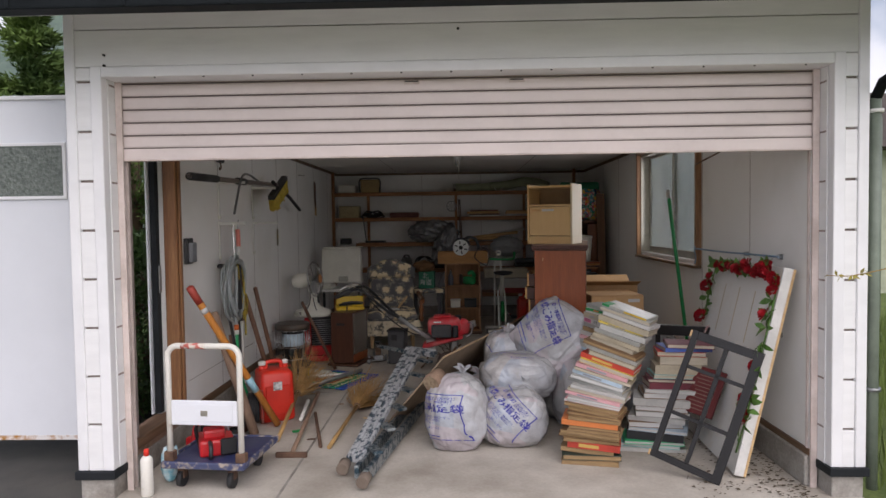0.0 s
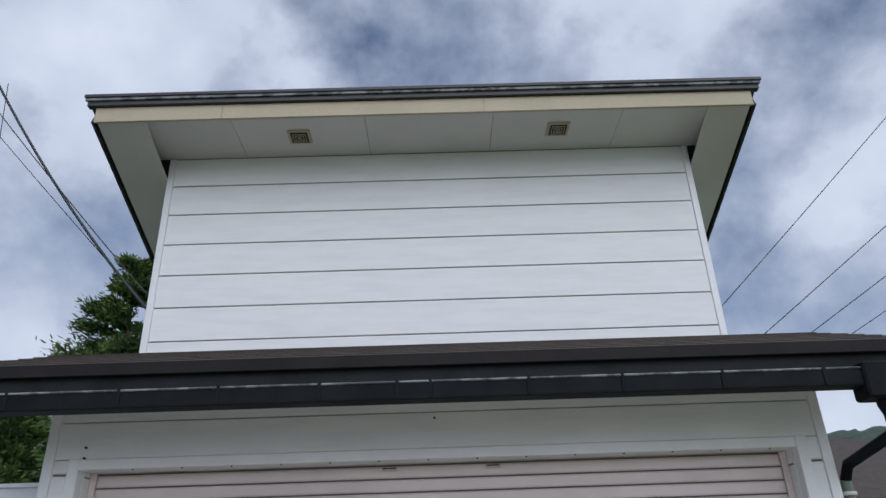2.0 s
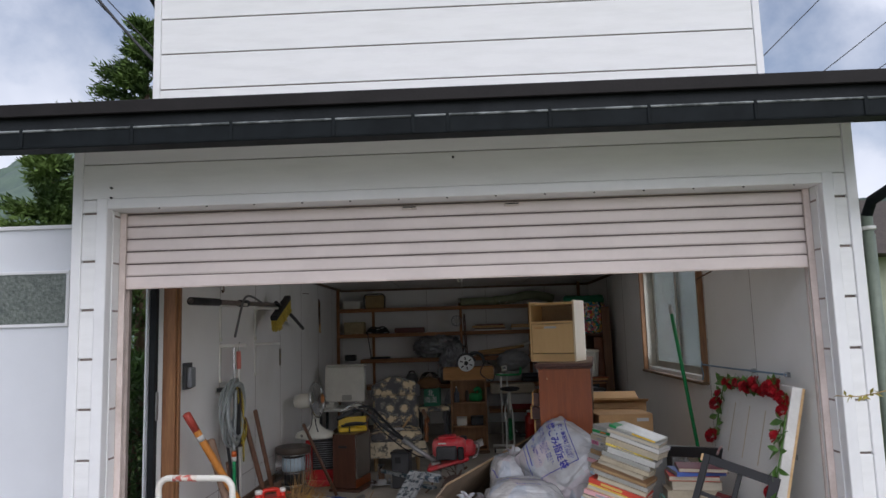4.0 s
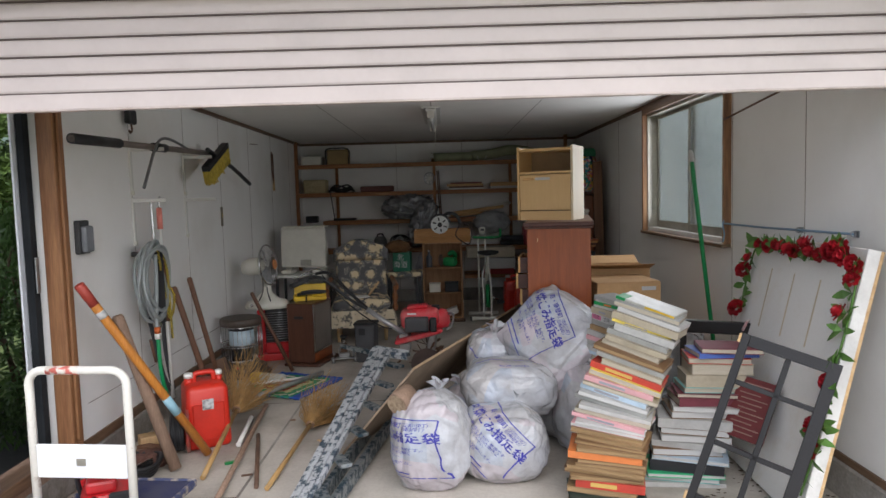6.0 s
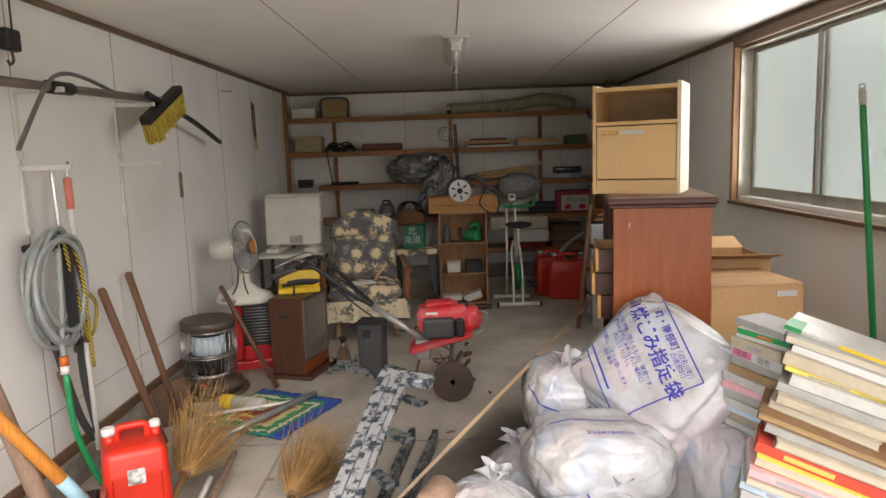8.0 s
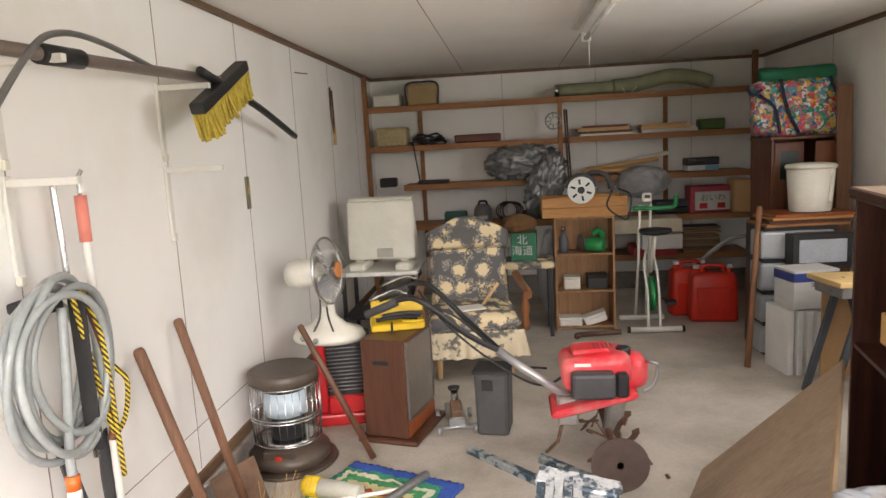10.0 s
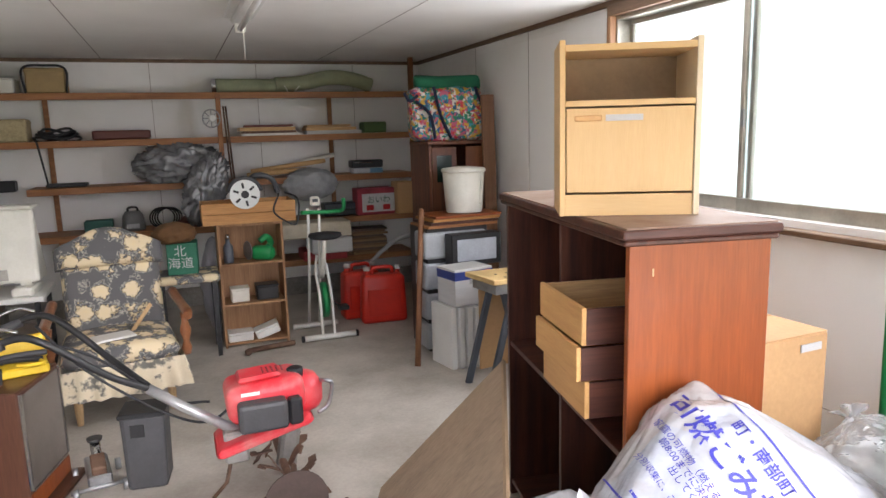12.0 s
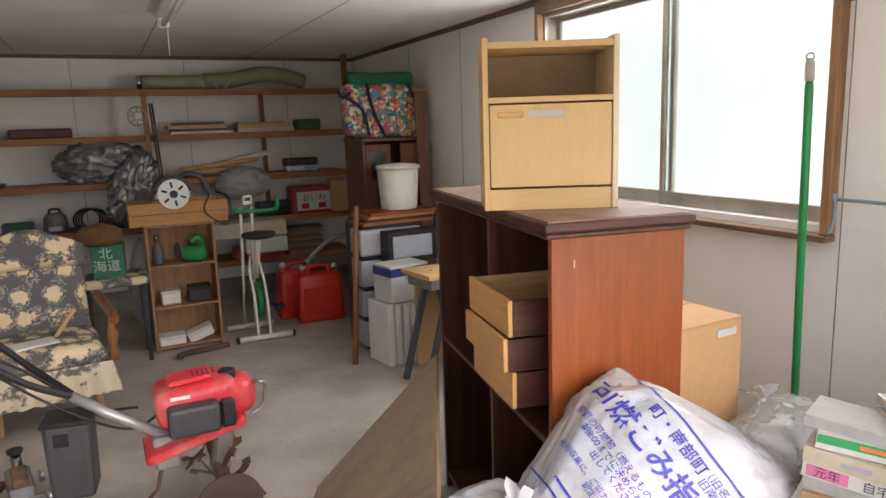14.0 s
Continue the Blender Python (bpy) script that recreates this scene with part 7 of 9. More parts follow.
part("base", lathe([(0.15, 0), (0.155, 0.02), (0.14, 0.055), (0.08, 0.08), (0.035, 0.13), (0.032, 0.2)], n=28, m=Matrix.Diagonal((1.2, 0.85, 1, 1))), CREAM_PLASTIC, fan)
part("button", lathe([(0.014, 0), (0.012, 0.012)], n=12, m=pose(-0.10, -0.11, 0.035, 60)), CHROME, fan)
part("button", lathe([(0.014, 0), (0.012, 0.012)], n=12, m=pose(-0.03, -0.13, 0.028, 60)), CHROME, fan)
hm = pose(0.0, 0.0, 0.36, 0, 0, 0) @ frame_m((0, 0, 0), (0, 1, 0), (0.985, -0.15, 0.10))
part("motor", lathe([(0.02, -0.20), (0.06, -0.19), (0.075, -0.13), (0.07, -0.04), (0.03, -0.02)], n=24, m=hm), CREAM_PLASTIC, fan)
part("neck", tube([(0, 0, 0.18), (-0.02, 0, 0.28), (-0.03, 0.01, 0.33)], 0.03, n=12), CREAM_PLASTIC, fan)
g = bmesh.new()
for i in range(40):
    a = i * 2 * math.pi / 40
    tube([hm @ Vector((r * math.cos(a), r * math.sin(a), z)) for r, z in ((0.03, 0.075), (0.11, 0.07), (0.165, 0.035), (0.168, 0.01), (0.11, -0.02), (0.04, -0.03))], 0.0016, g, 4)
tagged(part("guard_mesh", g, CHROME, fan, "chromed wire guard"), kind="stuff")
part("guard_rim", tube([hm @ Vector((0.17 * math.cos(a), 0.17 * math.sin(a), 0.02)) for a in [i * math.pi / 20 for i in range(40)]], 0.006, n=6, closed=True), CHROME, fan)
part("badge", lathe([(0.042, 0.074), (0.042, 0.080), (0.03, 0.083)], n=24, m=hm), mat("orange_badge", (0.58, 0.22, 0.07), 0.4), fan, "round orange centre badge")
for k in range(3):
    bl = bmesh.new()
    vs = [bl.verts.new(hm @ (pose(0, 0, 0.02, 0, 0, 120 * k) @ Vector(p))) for p in ((0.02, -0.02, -0.008), (0.09, -0.06, -0.02), (0.15, -0.04, -0.015), (0.15, 0.05, 0.02), (0.08, 0.05, 0.018), (0.02, 0.02, 0.008))]
    bl.faces.new(vs)
    part("blade", bl, mat("smoky_blade", (0.30, 0.31, 0.32), 0.25), fan)
for s in (-1, 1):
    part("wrapped_cord", tube(smooth_path([(-0.06, 0.03 * s, 0.36), (-0.02, 0.05 * s, 0.26), (0.02 * s, -0.06, 0.14), (0.05 * s, -0.09, 0.06)]), 0.005), GREY_PLASTIC, fan)
t, up, ln = shaft("wooden_lever", (-1.235, 6.80, 0.01), (-1.57, 6.84, 0.69), 0.016, DARK_WOOD, "dark brown wooden stick leaning over a stove", "stick")

# jack and black box
jk = thing("trolley_jack", pose(-0.85, 7.18, 0, 0, 0, 10), "small steel trolley jack with castors on the floor", "jack")
part("frame", box(-0.05, 0.05, -0.09, 0.16, 0.04, 0.09, 0.008), STEEL, jk)
part("cylinder", tube([(0, -0.02, 0.08), (0, 0.05, 0.20)], 0.022, n=12), CHROME, jk)
part("saddle", lathe([(0.03, 0.2), (0.034, 0.215)], n=14, m=pose(0, 0.05, 0)), BLACK_PLASTIC, jk)
part("arm", box(-0.03, 0.03, -0.04, 0.06, 0.10, 0.15, 0.006, m=pose(0, 0, 0, 20)), RUSTY_STEEL, jk)
for x, y in ((-0.10, -0.09), (0.10, -0.09), (-0.09, 0.14), (0.09, 0.14)):
    part("castor", tube([(x - 0.012, y, 0.028), (x + 0.012, y, 0.028)], 0.027, n=14), STEEL, jk)
part("crossbar", tube([(-0.12, -0.09, 0.04), (0.12, -0.09, 0.04)], 0.01), STEEL, jk)
bb = thing("plastic_tub", pose(-0.635, 7.14, 0, 0, 0, -8), "dusty black plastic tub on the floor", "tub")
bm = box(-0.085, 0.085, -0.085, 0.085, 0, 0.35, 0.02, seg=2)
for v in bm.verts:
    v.co.x *= 1 + 0.1 * v.co.z / 0.35
part("tub", bm, GREY_PLASTIC, bb)
part("rim", box(-0.098, 0.098, -0.09, 0.09, 0.335, 0.36, 0.006), BLACK_PLASTIC, bb)
part("lid_mark", box(-0.05, 0.01, -0.0905, -0.087, 0.25, 0.31, 0.002), BLACK_PLASTIC, bb)

# knitted rug with bottle and pipes
RUG = mat("knitted_rug", (0.05, 0.12, 0.42), 0.95, fine=90, bump=0.8)
n, l = RUG.node_tree.nodes, RUG.node_tree.links
tc, sep, wv = n.new("ShaderNodeTexCoord"), n.new("ShaderNodeSeparateXYZ"), n.new("ShaderNodeTexNoise")
mxx, ab1, ab2, rr = n.new("ShaderNodeMath"), n.new("ShaderNodeMath"), n.new("ShaderNodeMath"), n.new("ShaderNodeValToRGB")
mxx.operation, ab1.operation, ab2.operation = "MAXIMUM", "ABSOLUTE", "ABSOLUTE"
sy = n.new("ShaderNodeMath")
sy.operation, sy.inputs[1].default_value = "MULTIPLY", 1.0
wv.inputs["Scale"].default_value = 24
vsc, vad = n.new("ShaderNodeVectorMath"), n.new("ShaderNodeVectorMath")
vsc.operation, vsc.inputs[3].default_value = "SCALE", 0.07
l.new(tc.outputs["Object"], wv.inputs["Vector"])
l.new(wv.outputs["Color"], vsc.inputs[0])
l.new(tc.outputs["Object"], vad.inputs[0])
l.new(vsc.outputs[0], vad.inputs[1])
l.new(vad.outputs[0], sep.inputs[0])
l.new(sep.outputs["X"], ab1.inputs[0])
l.new(sep.outputs["Y"], ab2.inputs[0])
l.new(ab1.outputs[0], mxx.inputs[0])
l.new(ab2.outputs[0], mxx.inputs[1])
mul = n.new("ShaderNodeMath")
mul.operation, mul.inputs[1].default_value = "MULTIPLY", 3.2
l.new(mxx.outputs[0], mul.inputs[0])
l.new(mul.outputs[0], rr.inputs[0])
rr.color_ramp.interpolation = "CONSTANT"
for i, (p, c) in enumerate(((0, (0.50, 0.10, 0.06)), (0.18, (0.68, 0.52, 0.14)), (0.32, (0.45, 0.10, 0.06)), (0.42, (0.62, 0.56, 0.30)), (0.55, (0.06, 0.30, 0.12)), (0.68, (0.66, 0.64, 0.50)), (0.76, (0.03, 0.26, 0.14)), (0.86, (0.03, 0.09, 0.40)))):
    e = rr.color_ramp.elements[i] if i < 2 else rr.color_ramp.elements.new(p)
    e.position, e.color = p, (*c, 1)
l.new(rr.outputs[0], n["Principled BSDF"].inputs["Base Color"])
rug = thing("knitted_rug", pose(-1.16, 6.35, 0.004, 0, 0, -24), "colourful crocheted square rug with green and blue borders", "rug")
bm = bmesh.new()
bmesh.ops.create_grid(bm, x_segments=40, y_segments=40, size=0.30)
for v in bm.verts:
    v.co.z = 0.016 + 0.007 * noise.noise(v.co * 9) + 0.006 * math.sin(v.co.x * 160) * math.sin(v.co.y * 160)
bmesh.ops.solidify(bm, geom=bm.faces[:], thickness=0.012)
part("knit", bm, RUG, rug, "", True)
bt = thing("plastic_bottle", frame_m((-1.45, 6.42, 0.06), (0.95, -0.28, 0.0), (0, 0, 1)) @ pose(0, 0, 0, 0, 90), "cloudy plastic bottle with a yellow cap lying on the rug", "bottle")
part("body", lathe([(0.036, 0.05), (0.042, 0.07), (0.042, 0.24), (0.036, 0.26)], n=18), mat("cloudy_bottle", (0.50, 0.50, 0.44), 0.3), bt)
part("cap", lathe([(0.044, -0.02), (0.046, 0.0), (0.046, 0.05), (0.036, 0.06)], n=18), YELLOW_PLASTIC, bt)
t, up, ln = shaft("steel_pipe", (-1.30, 5.92, 0.055), (-0.93, 6.53, 0.06), 0.020, STEEL, "galvanised steel pipe lying across the rug", "pipe")
t, up, ln = shaft("white_rod", (-1.50, 6.22, 0.055), (-1.0, 6.40, 0.06), 0.010, WHITE_PLASTIC, "thin white plastic rod on the rug", "rod")

# floral armchair
FLORAL = mat("floral_upholstery", (0.10, 0.10, 0.10), 0.95, fine=160, bump=0.3)
n, l = FLORAL.node_tree.nodes, FLORAL.node_tree.links
tc, vo, ns, ad, rp2, mx2 = n.new("ShaderNodeTexCoord"), n.new("ShaderNodeTexVoronoi"), n.new("ShaderNodeTexNoise"), n.new("ShaderNodeVectorMath"), n.new("ShaderNodeValToRGB"), n.new("ShaderNodeTexNoise")
vo.inputs["Scale"].default_value, ns.inputs["Scale"].default_value, mx2.inputs["Scale"].default_value = 9.5, 30, 42
ns.inputs["Detail"].default_value = 4
scl = n.new("ShaderNodeVectorMath")
scl.operation, scl.inputs[3].default_value = "SCALE", 0.045
l.new(tc.outputs["Object"], ns.inputs["Vector"])
l.new(ns.outputs["Color"], scl.inputs[0])
l.new(tc.outputs["Object"], ad.inputs[0])
l.new(scl.outputs[0], ad.inputs[1])
l.new(ad.outputs[0], vo.inputs["Vector"])
sub = n.new("ShaderNodeMath")
sub.operation = "MULTIPLY_ADD"
sub.inputs[1].default_value, sub.inputs[2].default_value = 1.0, 0.0
petal = n.new("ShaderNodeMath")
petal.operation, petal.inputs[1].default_value = "MULTIPLY", 0.5
l.new(vo.outputs["Distance"], sub.inputs[0])
l.new(mx2.outputs["Fac"], petal.inputs[0])
l.new(petal.outputs[0], sub.inputs[2])
l.new(ad.outputs[0], mx2.inputs["Vector"])
l.new(sub.outputs[0], rp2.inputs[0])
for i, (p, c) in enumerate(((0.0, (0.76, 0.62, 0.36)), (0.61, (0.72, 0.60, 0.40)), (0.69, (0.44, 0.34, 0.20)), (0.71, (0.08, 0.074, 0.074)), (0.77, (0.15, 0.15, 0.155)), (0.79, (0.46, 0.43, 0.36)), (0.84, (0.12, 0.118, 0.12)))):
    e = rp2.color_ramp.elements[i] if i < 2 else rp2.color_ramp.elements.new(p)
    e.position, e.color = p, (*c, 1)
l.new(rp2.outputs[0], n["Principled BSDF"].inputs["Base Color"])
ac = thing("armchair", pose(-0.80, 8.22, 0, 0, 0, 6), "high-backed floral upholstered armchair with turned wooden arms", "armchair")
def cushion(w, h, d, m, seed, puff=1.0, round_top=0.0):
    """A padded slab in the x-z plane with soft edges, tufts and an arched top."""
    bm = bmesh.new()
    nx, nz = 26, 26
    for sd in (-1, 1):
        grid = []
        for j in range(nz + 1):
            row = []
            for i in range(nx + 1):
                u, v = 2 * i / nx - 1, 2 * j / nz - 1
                edge = (1 - abs(u) ** 5) ** 0.4 * (1 - abs(v) ** 5) ** 0.4
                wide = 1 - round_top * max(0, v) ** 3 * 0.35
                p = Vector((u * w / 2 * wide, sd * d / 2 * edge * puff, (v + 1) * h / 2 - round_top * 0.10 * u * u * max(0, v)))
                p += noise.noise_vector(Vector((u * 2, v * 2, seed + sd * 3))) * 0.012 * edge
                row.append(bm.verts.new(m @ p))
            grid.append(row)
        for j in range(nz):
            for i in range(nx):
                q = (grid[j][i], grid[j][i + 1], grid[j + 1][i + 1], grid[j + 1][i])
                bm.faces.new(q if sd < 0 else q[::-1])
    bmesh.ops.remove_doubles(bm, verts=bm.verts[:], dist=0.0008)
    return bm


LEAN = pose(0, 0.22, 0.34, -14)
part("backrest", cushion(0.55, 0.56, 0.14, LEAN, 2), FLORAL, ac, "", True)
part("head_cushion", cushion(0.60, 0.25, 0.20, LEAN @ pose(0, -0.03, 0.44), 5, 1.0, 1.0), FLORAL, ac, "plump rolled head cushion", True)
part("seat", cushion(0.60, 0.56, 0.15, pose(0, 0.26, 0.37, 90), 8), FLORAL, ac, "", True)
bm = bmesh.new()
rows = []
for i in range(121):
    f = i / 120
    if f < 0.33:
        x, y = -0.32, 0.24 - 0.54 * f / 0.33
    elif f < 0.67:
        x, y = -0.32 + 0.64 * (f - 0.33) / 0.34, -0.30
    else:
        x, y = 0.32, -0.30 + 0.54 * (f - 0.67) / 0.33
    w = 0.018 * math.sin(i * 1.1) + 0.01 * noise.noise((i * 0.4, 0, 0))
    o = Vector((x, y, 0)).normalized()
    rows.append([bm.verts.new(Vector((x, y, 0)) + o * (w * k + 0.03 * k) + Vector((0, 0, 0.33 - 0.17 * k))) for k in (0, 0.5, 1.0)])
for a, b in zip(rows, rows[1:]):
    for k in range(2):
        bm.faces.new((a[k], b[k], b[k + 1], a[k + 1])).smooth = True
part("frilled_skirt", bm, mat("cream_print_cloth", (0.66, 0.57, 0.41), 0.95, scale=15, fine=160, bump=0.3, col2=(0.16, 0.15, 0.13), low=0.52, high=0.60), ac, "gathered floral skirt frill")
VARN = wood("varnished_turned_wood", (0.26, 0.10, 0.04), (0.17, 0.06, 0.025), "z", 0.3, 1, 0.3)
for s in (-1, 1):
    part("arm_rest", tube(smooth_path([(s * 0.33, 0.22, 0.60), (s * 0.35, 0.0, 0.565), (s * 0.36, -0.20, 0.555), (s * 0.355, -0.25, 0.54)]), 0.028, n=10), VARN, ac)
    part("arm_post", lathe([(0.022, 0.30), (0.03, 0.34), (0.018, 0.38), (0.032, 0.44), (0.018, 0.50), (0.024, 0.55)], n=14, m=pose(s * 0.345, -0.19, 0)), VARN, ac)
    part("leg", lathe([(0.016, 0.0), (0.022, 0.08), (0.026, 0.30)], n=12, m=pose(s * 0.24, -0.22, 0)), PALE_WOOD, ac)
    part("leg", lathe([(0.016, 0.0), (0.022, 0.08), (0.026, 0.30)], n=12, m=pose(s * 0.24, 0.20, 0)), PALE_WOOD, ac)
tv = thing("seat_tray", pose(-0.82, 8.10, 0.422, 0, 0, 20), "white plastic tray lying on the armchair seat", "tray")
part("tray", box(-0.11, 0.11, -0.07, 0.07, 0, 0.03, 0.006), WHITE_PLASTIC, tv)
part("tool", tube([(0.12, 0.05, 0.02), (0.24, 0.06, 0.16)], 0.012), PALE_WOOD, tv)

# white folded board appliance on its table
tb = thing("side_table", pose(-1.48, 8.62, 0), "small table with pale top and dark legs", "table")
part("tabletop", box(-0.30, 0.29, -0.22, 0.24, 0.625, 0.655, 0.004), WHITE_PLASTIC, tb)
for x in (-0.26, 0.25):
    for y in (-0.18, 0.20):
        part("leg", box(x - 0.014, x + 0.014, y - 0.014, y + 0.014, 0, 0.625, 0.002), BLACK_PLASTIC, tb)
part("shelf", box(-0.27, 0.26, -0.19, 0.21, 0.30, 0.32), BLACK_PLASTIC, tb)
mo = thing("panel_heater", pose(-1.46, 8.58, 0.656, 0, 0, -4), "white upright panel appliance with a slanted side on feet", "appliance")
bm = box(-0.25, 0.25, -0.06, 0.16, 0.07, 0.50, 0.02, seg=3)
for v in bm.verts:
    v.co.y += 0.06 * (v.co.z - 0.07)
    if v.co.x > 0 and v.co.y > 0.1:
        v.co.x -= 0.08 * (v.co.z - 0.07) / 0.43
part("housing", bm, CREAM_PLASTIC, mo)
part("top_step", box(-0.24, 0.24, -0.02, 0.15, 0.50, 0.52, 0.006), CREAM_PLASTIC, mo)
part("vent_plate", box(-0.03, 0.09, -0.066, -0.058, 0.09, 0.155, 0.003), mat("greyed_plate", (0.48, 0.46, 0.40), 0.5), mo)
for x in (-0.17, 0.17):
    part("foot", box(x - 0.06, x + 0.06, -0.14, 0.12, 0.0, 0.05, 0.012), CREAM_PLASTIC, mo)
    part("strut", box(x - 0.03, x + 0.03, -0.03, 0.06, 0.05, 0.075), CREAM_PLASTIC, mo)

# rack with crate and circular saw
rk = thing("wooden_rack", pose(0.06, 9.06, 0), "low open wooden rack with three shelves", "rack")
RACK = wood("rack_wood", (0.38, 0.21, 0.10), (0.26, 0.13, 0.06), "z", 0.6)
for x in (-0.235, 0.215):
    part("side_panel", box(x, x + 0.018, 0, 0.26, 0, 0.92, 0.002), RACK, rk)
for z in (0.02, 0.31, 0.61, 0.90):
    part("shelf_board", box(-0.217, 0.215, 0, 0.26, z, z + 0.016, 0.001), RACK, rk)
part("back_panel", box(-0.217, 0.215, 0.25, 0.256, 0.036, 0.90), RACK, rk)
for x, y, z, a, w, h, mm, lab in ((-0.12, 0.06, 0.037, 0, 0.18, 0.055, WHITE_PLASTIC, "white plastic box on a rack shelf"), (0.09, 0.08, 0.05, 30, 0.18, 0.06, WHITE_PLASTIC, "tilted white plastic box on a rack shelf"),
                                  (-0.10, 0.10, 0.327, 0, 0.13, 0.09, CREAM_PLASTIC, "cloudy plastic container on a rack shelf"), (0.10, 0.10, 0.327, 0, 0.16, 0.10, BLACK_PLASTIC, "black plastic case on a rack shelf")):
    b = thing("storage_box", pose(0.06 + x, 9.06 + y, z, 0, -a * 0.6, 0), lab, "box", "boxes in the rack")
    part("body", box(-w / 2, w / 2, -0.05, 0.08, 0, h, 0.008), mm, b)
    part("lid", box(-w / 2 - 0.003, w / 2 + 0.003, -0.053, 0.083, h, h + 0.014, 0.004), mm, b)
gt = thing("green_grinder", pose(0.14, 9.17, 0.627, 0, 0, 20), "green power tool on a rack shelf", "power tool")
part("motor", lathe([(0.05, 0), (0.055, 0.02), (0.055, 0.13), (0.04, 0.15)], n=18, m=pose(-0.06, 0, 0.06, 90, 0, 40)), GREEN_PLASTIC, gt)
part("grip", tube(smooth_path([(0.02, 0, 0.05), (0.07, -0.02, 0.12), (0.03, -0.03, 0.17), (-0.02, -0.02, 0.14)]), 0.025, n=10), GREEN_PLASTIC, gt)
part("disc", tube([(-0.11, 0.0, 0.08), (-0.105, 0.0, 0.08)], 0.07, n=20), STEEL, gt)
sp = thing("spray_bottle", pose(-0.10, 9.14, 0.627), "dark grey spray bottle on a rack shelf", "bottle")
part("body", lathe([(0.034, 0), (0.036, 0.01), (0.036, 0.12), (0.016, 0.15), (0.016, 0.18)], n=16), mat("grey_blue_plastic", (0.08, 0.09, 0.11), 0.4), sp)
part("cap", lathe([(0.018, 0.18), (0.014, 0.21)], n=12), CHROME, sp)
cr = thing("wooden_crate", pose(0.065, 9.10, 0.918), "pale pine drawer crate holding power tools", "crate")
PINE = wood("orange_pine", (0.46, 0.23, 0.075), (0.37, 0.17, 0.05), "x", 0.5)
for b in ((-0.33, 0.33, -0.05, -0.03), (-0.33, 0.33, 0.27, 0.29)):
    part("board", box(*b, 0.0, 0.075, 0.002), PINE, cr)
    part("board", box(*b, 0.078, 0.155, 0.002), PINE, cr)
for x in (-0.33, 0.315):
    part("end_board", box(x, x + 0.015, -0.03, 0.27, 0, 0.15, 0.002), PINE, cr)
part("base", box(-0.315, 0.315, -0.03, 0.27, 0.0, 0.01), PINE, cr)
cs = thing("circular_saw", pose(0.04, 9.06, 1.13), "circular saw with a white slotted blade guard", "circular saw")
part("guard", tube([(0, -0.02, 0.0), (0, 0.02, 0.0)], 0.105, n=30), mat("white_blade_guard", (0.70, 0.72, 0.70), 0.35, var=0.1), cs)
for k in range(6):
    a = k * 60 + 20
    part("slot", box(0.045, 0.085, -0.0235, -0.0205, -0.008, 0.008, 0.003, m=pose(0, 0, 0, 0, a)), BLACK_PLASTIC, cs)
part("hub", tube([(0, -0.026, 0), (0, -0.02, 0)], 0.028, n=16), BLACK_PLASTIC, cs)
part("rim_guard", tube(arc((0, -0.01, 0), 0.118, 10, 170, 16, (1, 0, 0), (0, 0, 1)), 0.014, n=8), GREY_PLASTIC, cs)
part("motor", tube([(0.05, 0.02, 0.02), (0.05, 0.16, 0.02)], 0.05, n=16), BLACK_PLASTIC, cs)
part("handle", tube(smooth_path([(0.02, 0.08, 0.08), (0.10, 0.06, 0.13), (0.20, 0.05, 0.10), (0.24, 0.05, 0.0)]), 0.02, n=10), GREY_PLASTIC, cs)
part("cord", tube(smooth_path([(0.24, 0.03, -0.01), (0.22, -0.10, -0.02), (0.18, -0.13, -0.12), (0.26, -0.13, -0.20), (0.34, -0.12, -0.22), (0.36, -0.1, -0.05), (0.28, -0.02, 0.0)]), 0.007), CABLE, cs)
pr = thing("pry_bar", pose(0.13, 8.86, 0, 0, 0, 8), "short dark iron bar on the floor", "bar")
part("bar", tube(smooth_path([(-0.17, -0.03, 0.02), (-0.15, 0, 0.03), (0.18, 0.03, 0.025)]), 0.02, n=8), RUSTY_STEEL, pr)

# exercise bike
eb = thing("exercise_bike", pose(0.58, 9.02, 0), "white folding exercise bike with black saddle and green bars", "exercise bike")
WT = mat("white_tube_paint", (0.72, 0.71, 0.66), 0.35, var=0.08)
part("front_foot", tube([(-0.20, -0.08, 0.03), (0.20, -0.08, 0.03)], 0.022, n=10), WT, eb)
part("rear_foot", tube([(-0.22, 0.30, 0.03), (0.14, 0.30, 0.03)], 0.022, n=10), WT, eb)
for x in (-0.20, 0.20):
    part("foot_cap", tube([(x * 0.98, -0.08, 0.03), (x * 1.08, -0.08, 0.03)], 0.025, n=10), BLACK_PLASTIC, eb)
for x in (-0.055, 0.035):
    part("frame_tube", tube(smooth_path([(x, -0.08, 0.03), (x + 0.005, 0.0, 0.32), (x, 0.08, 0.50), (x * 0.5, 0.15, 0.62)]), 0.011, n=8), WT, eb)
    part("stem_tube", tube([(x * 0.9 - 0.04, 0.30, 0.05), (x * 0.9 - 0.045, 0.12, 0.55), (x * 0.9 - 0.05, 0.0, 1.0)], 0.011, n=8), WT, eb)
part("seat_post", tube([(0.0, 0.12, 0.45), (0.01, -0.02, 0.78)], 0.018, n=10), CREAM_PLASTIC, eb)
part("saddle", lathe([(0.02, 0), (0.09, 0.012), (0.115, 0.03), (0.11, 0.05), (0.05, 0.06)], n=20, m=pose(0.01, -0.03, 0.76) @ Matrix.Diagonal((1.1, 1.0, 1, 1))), BLACK_RUBBER, eb)
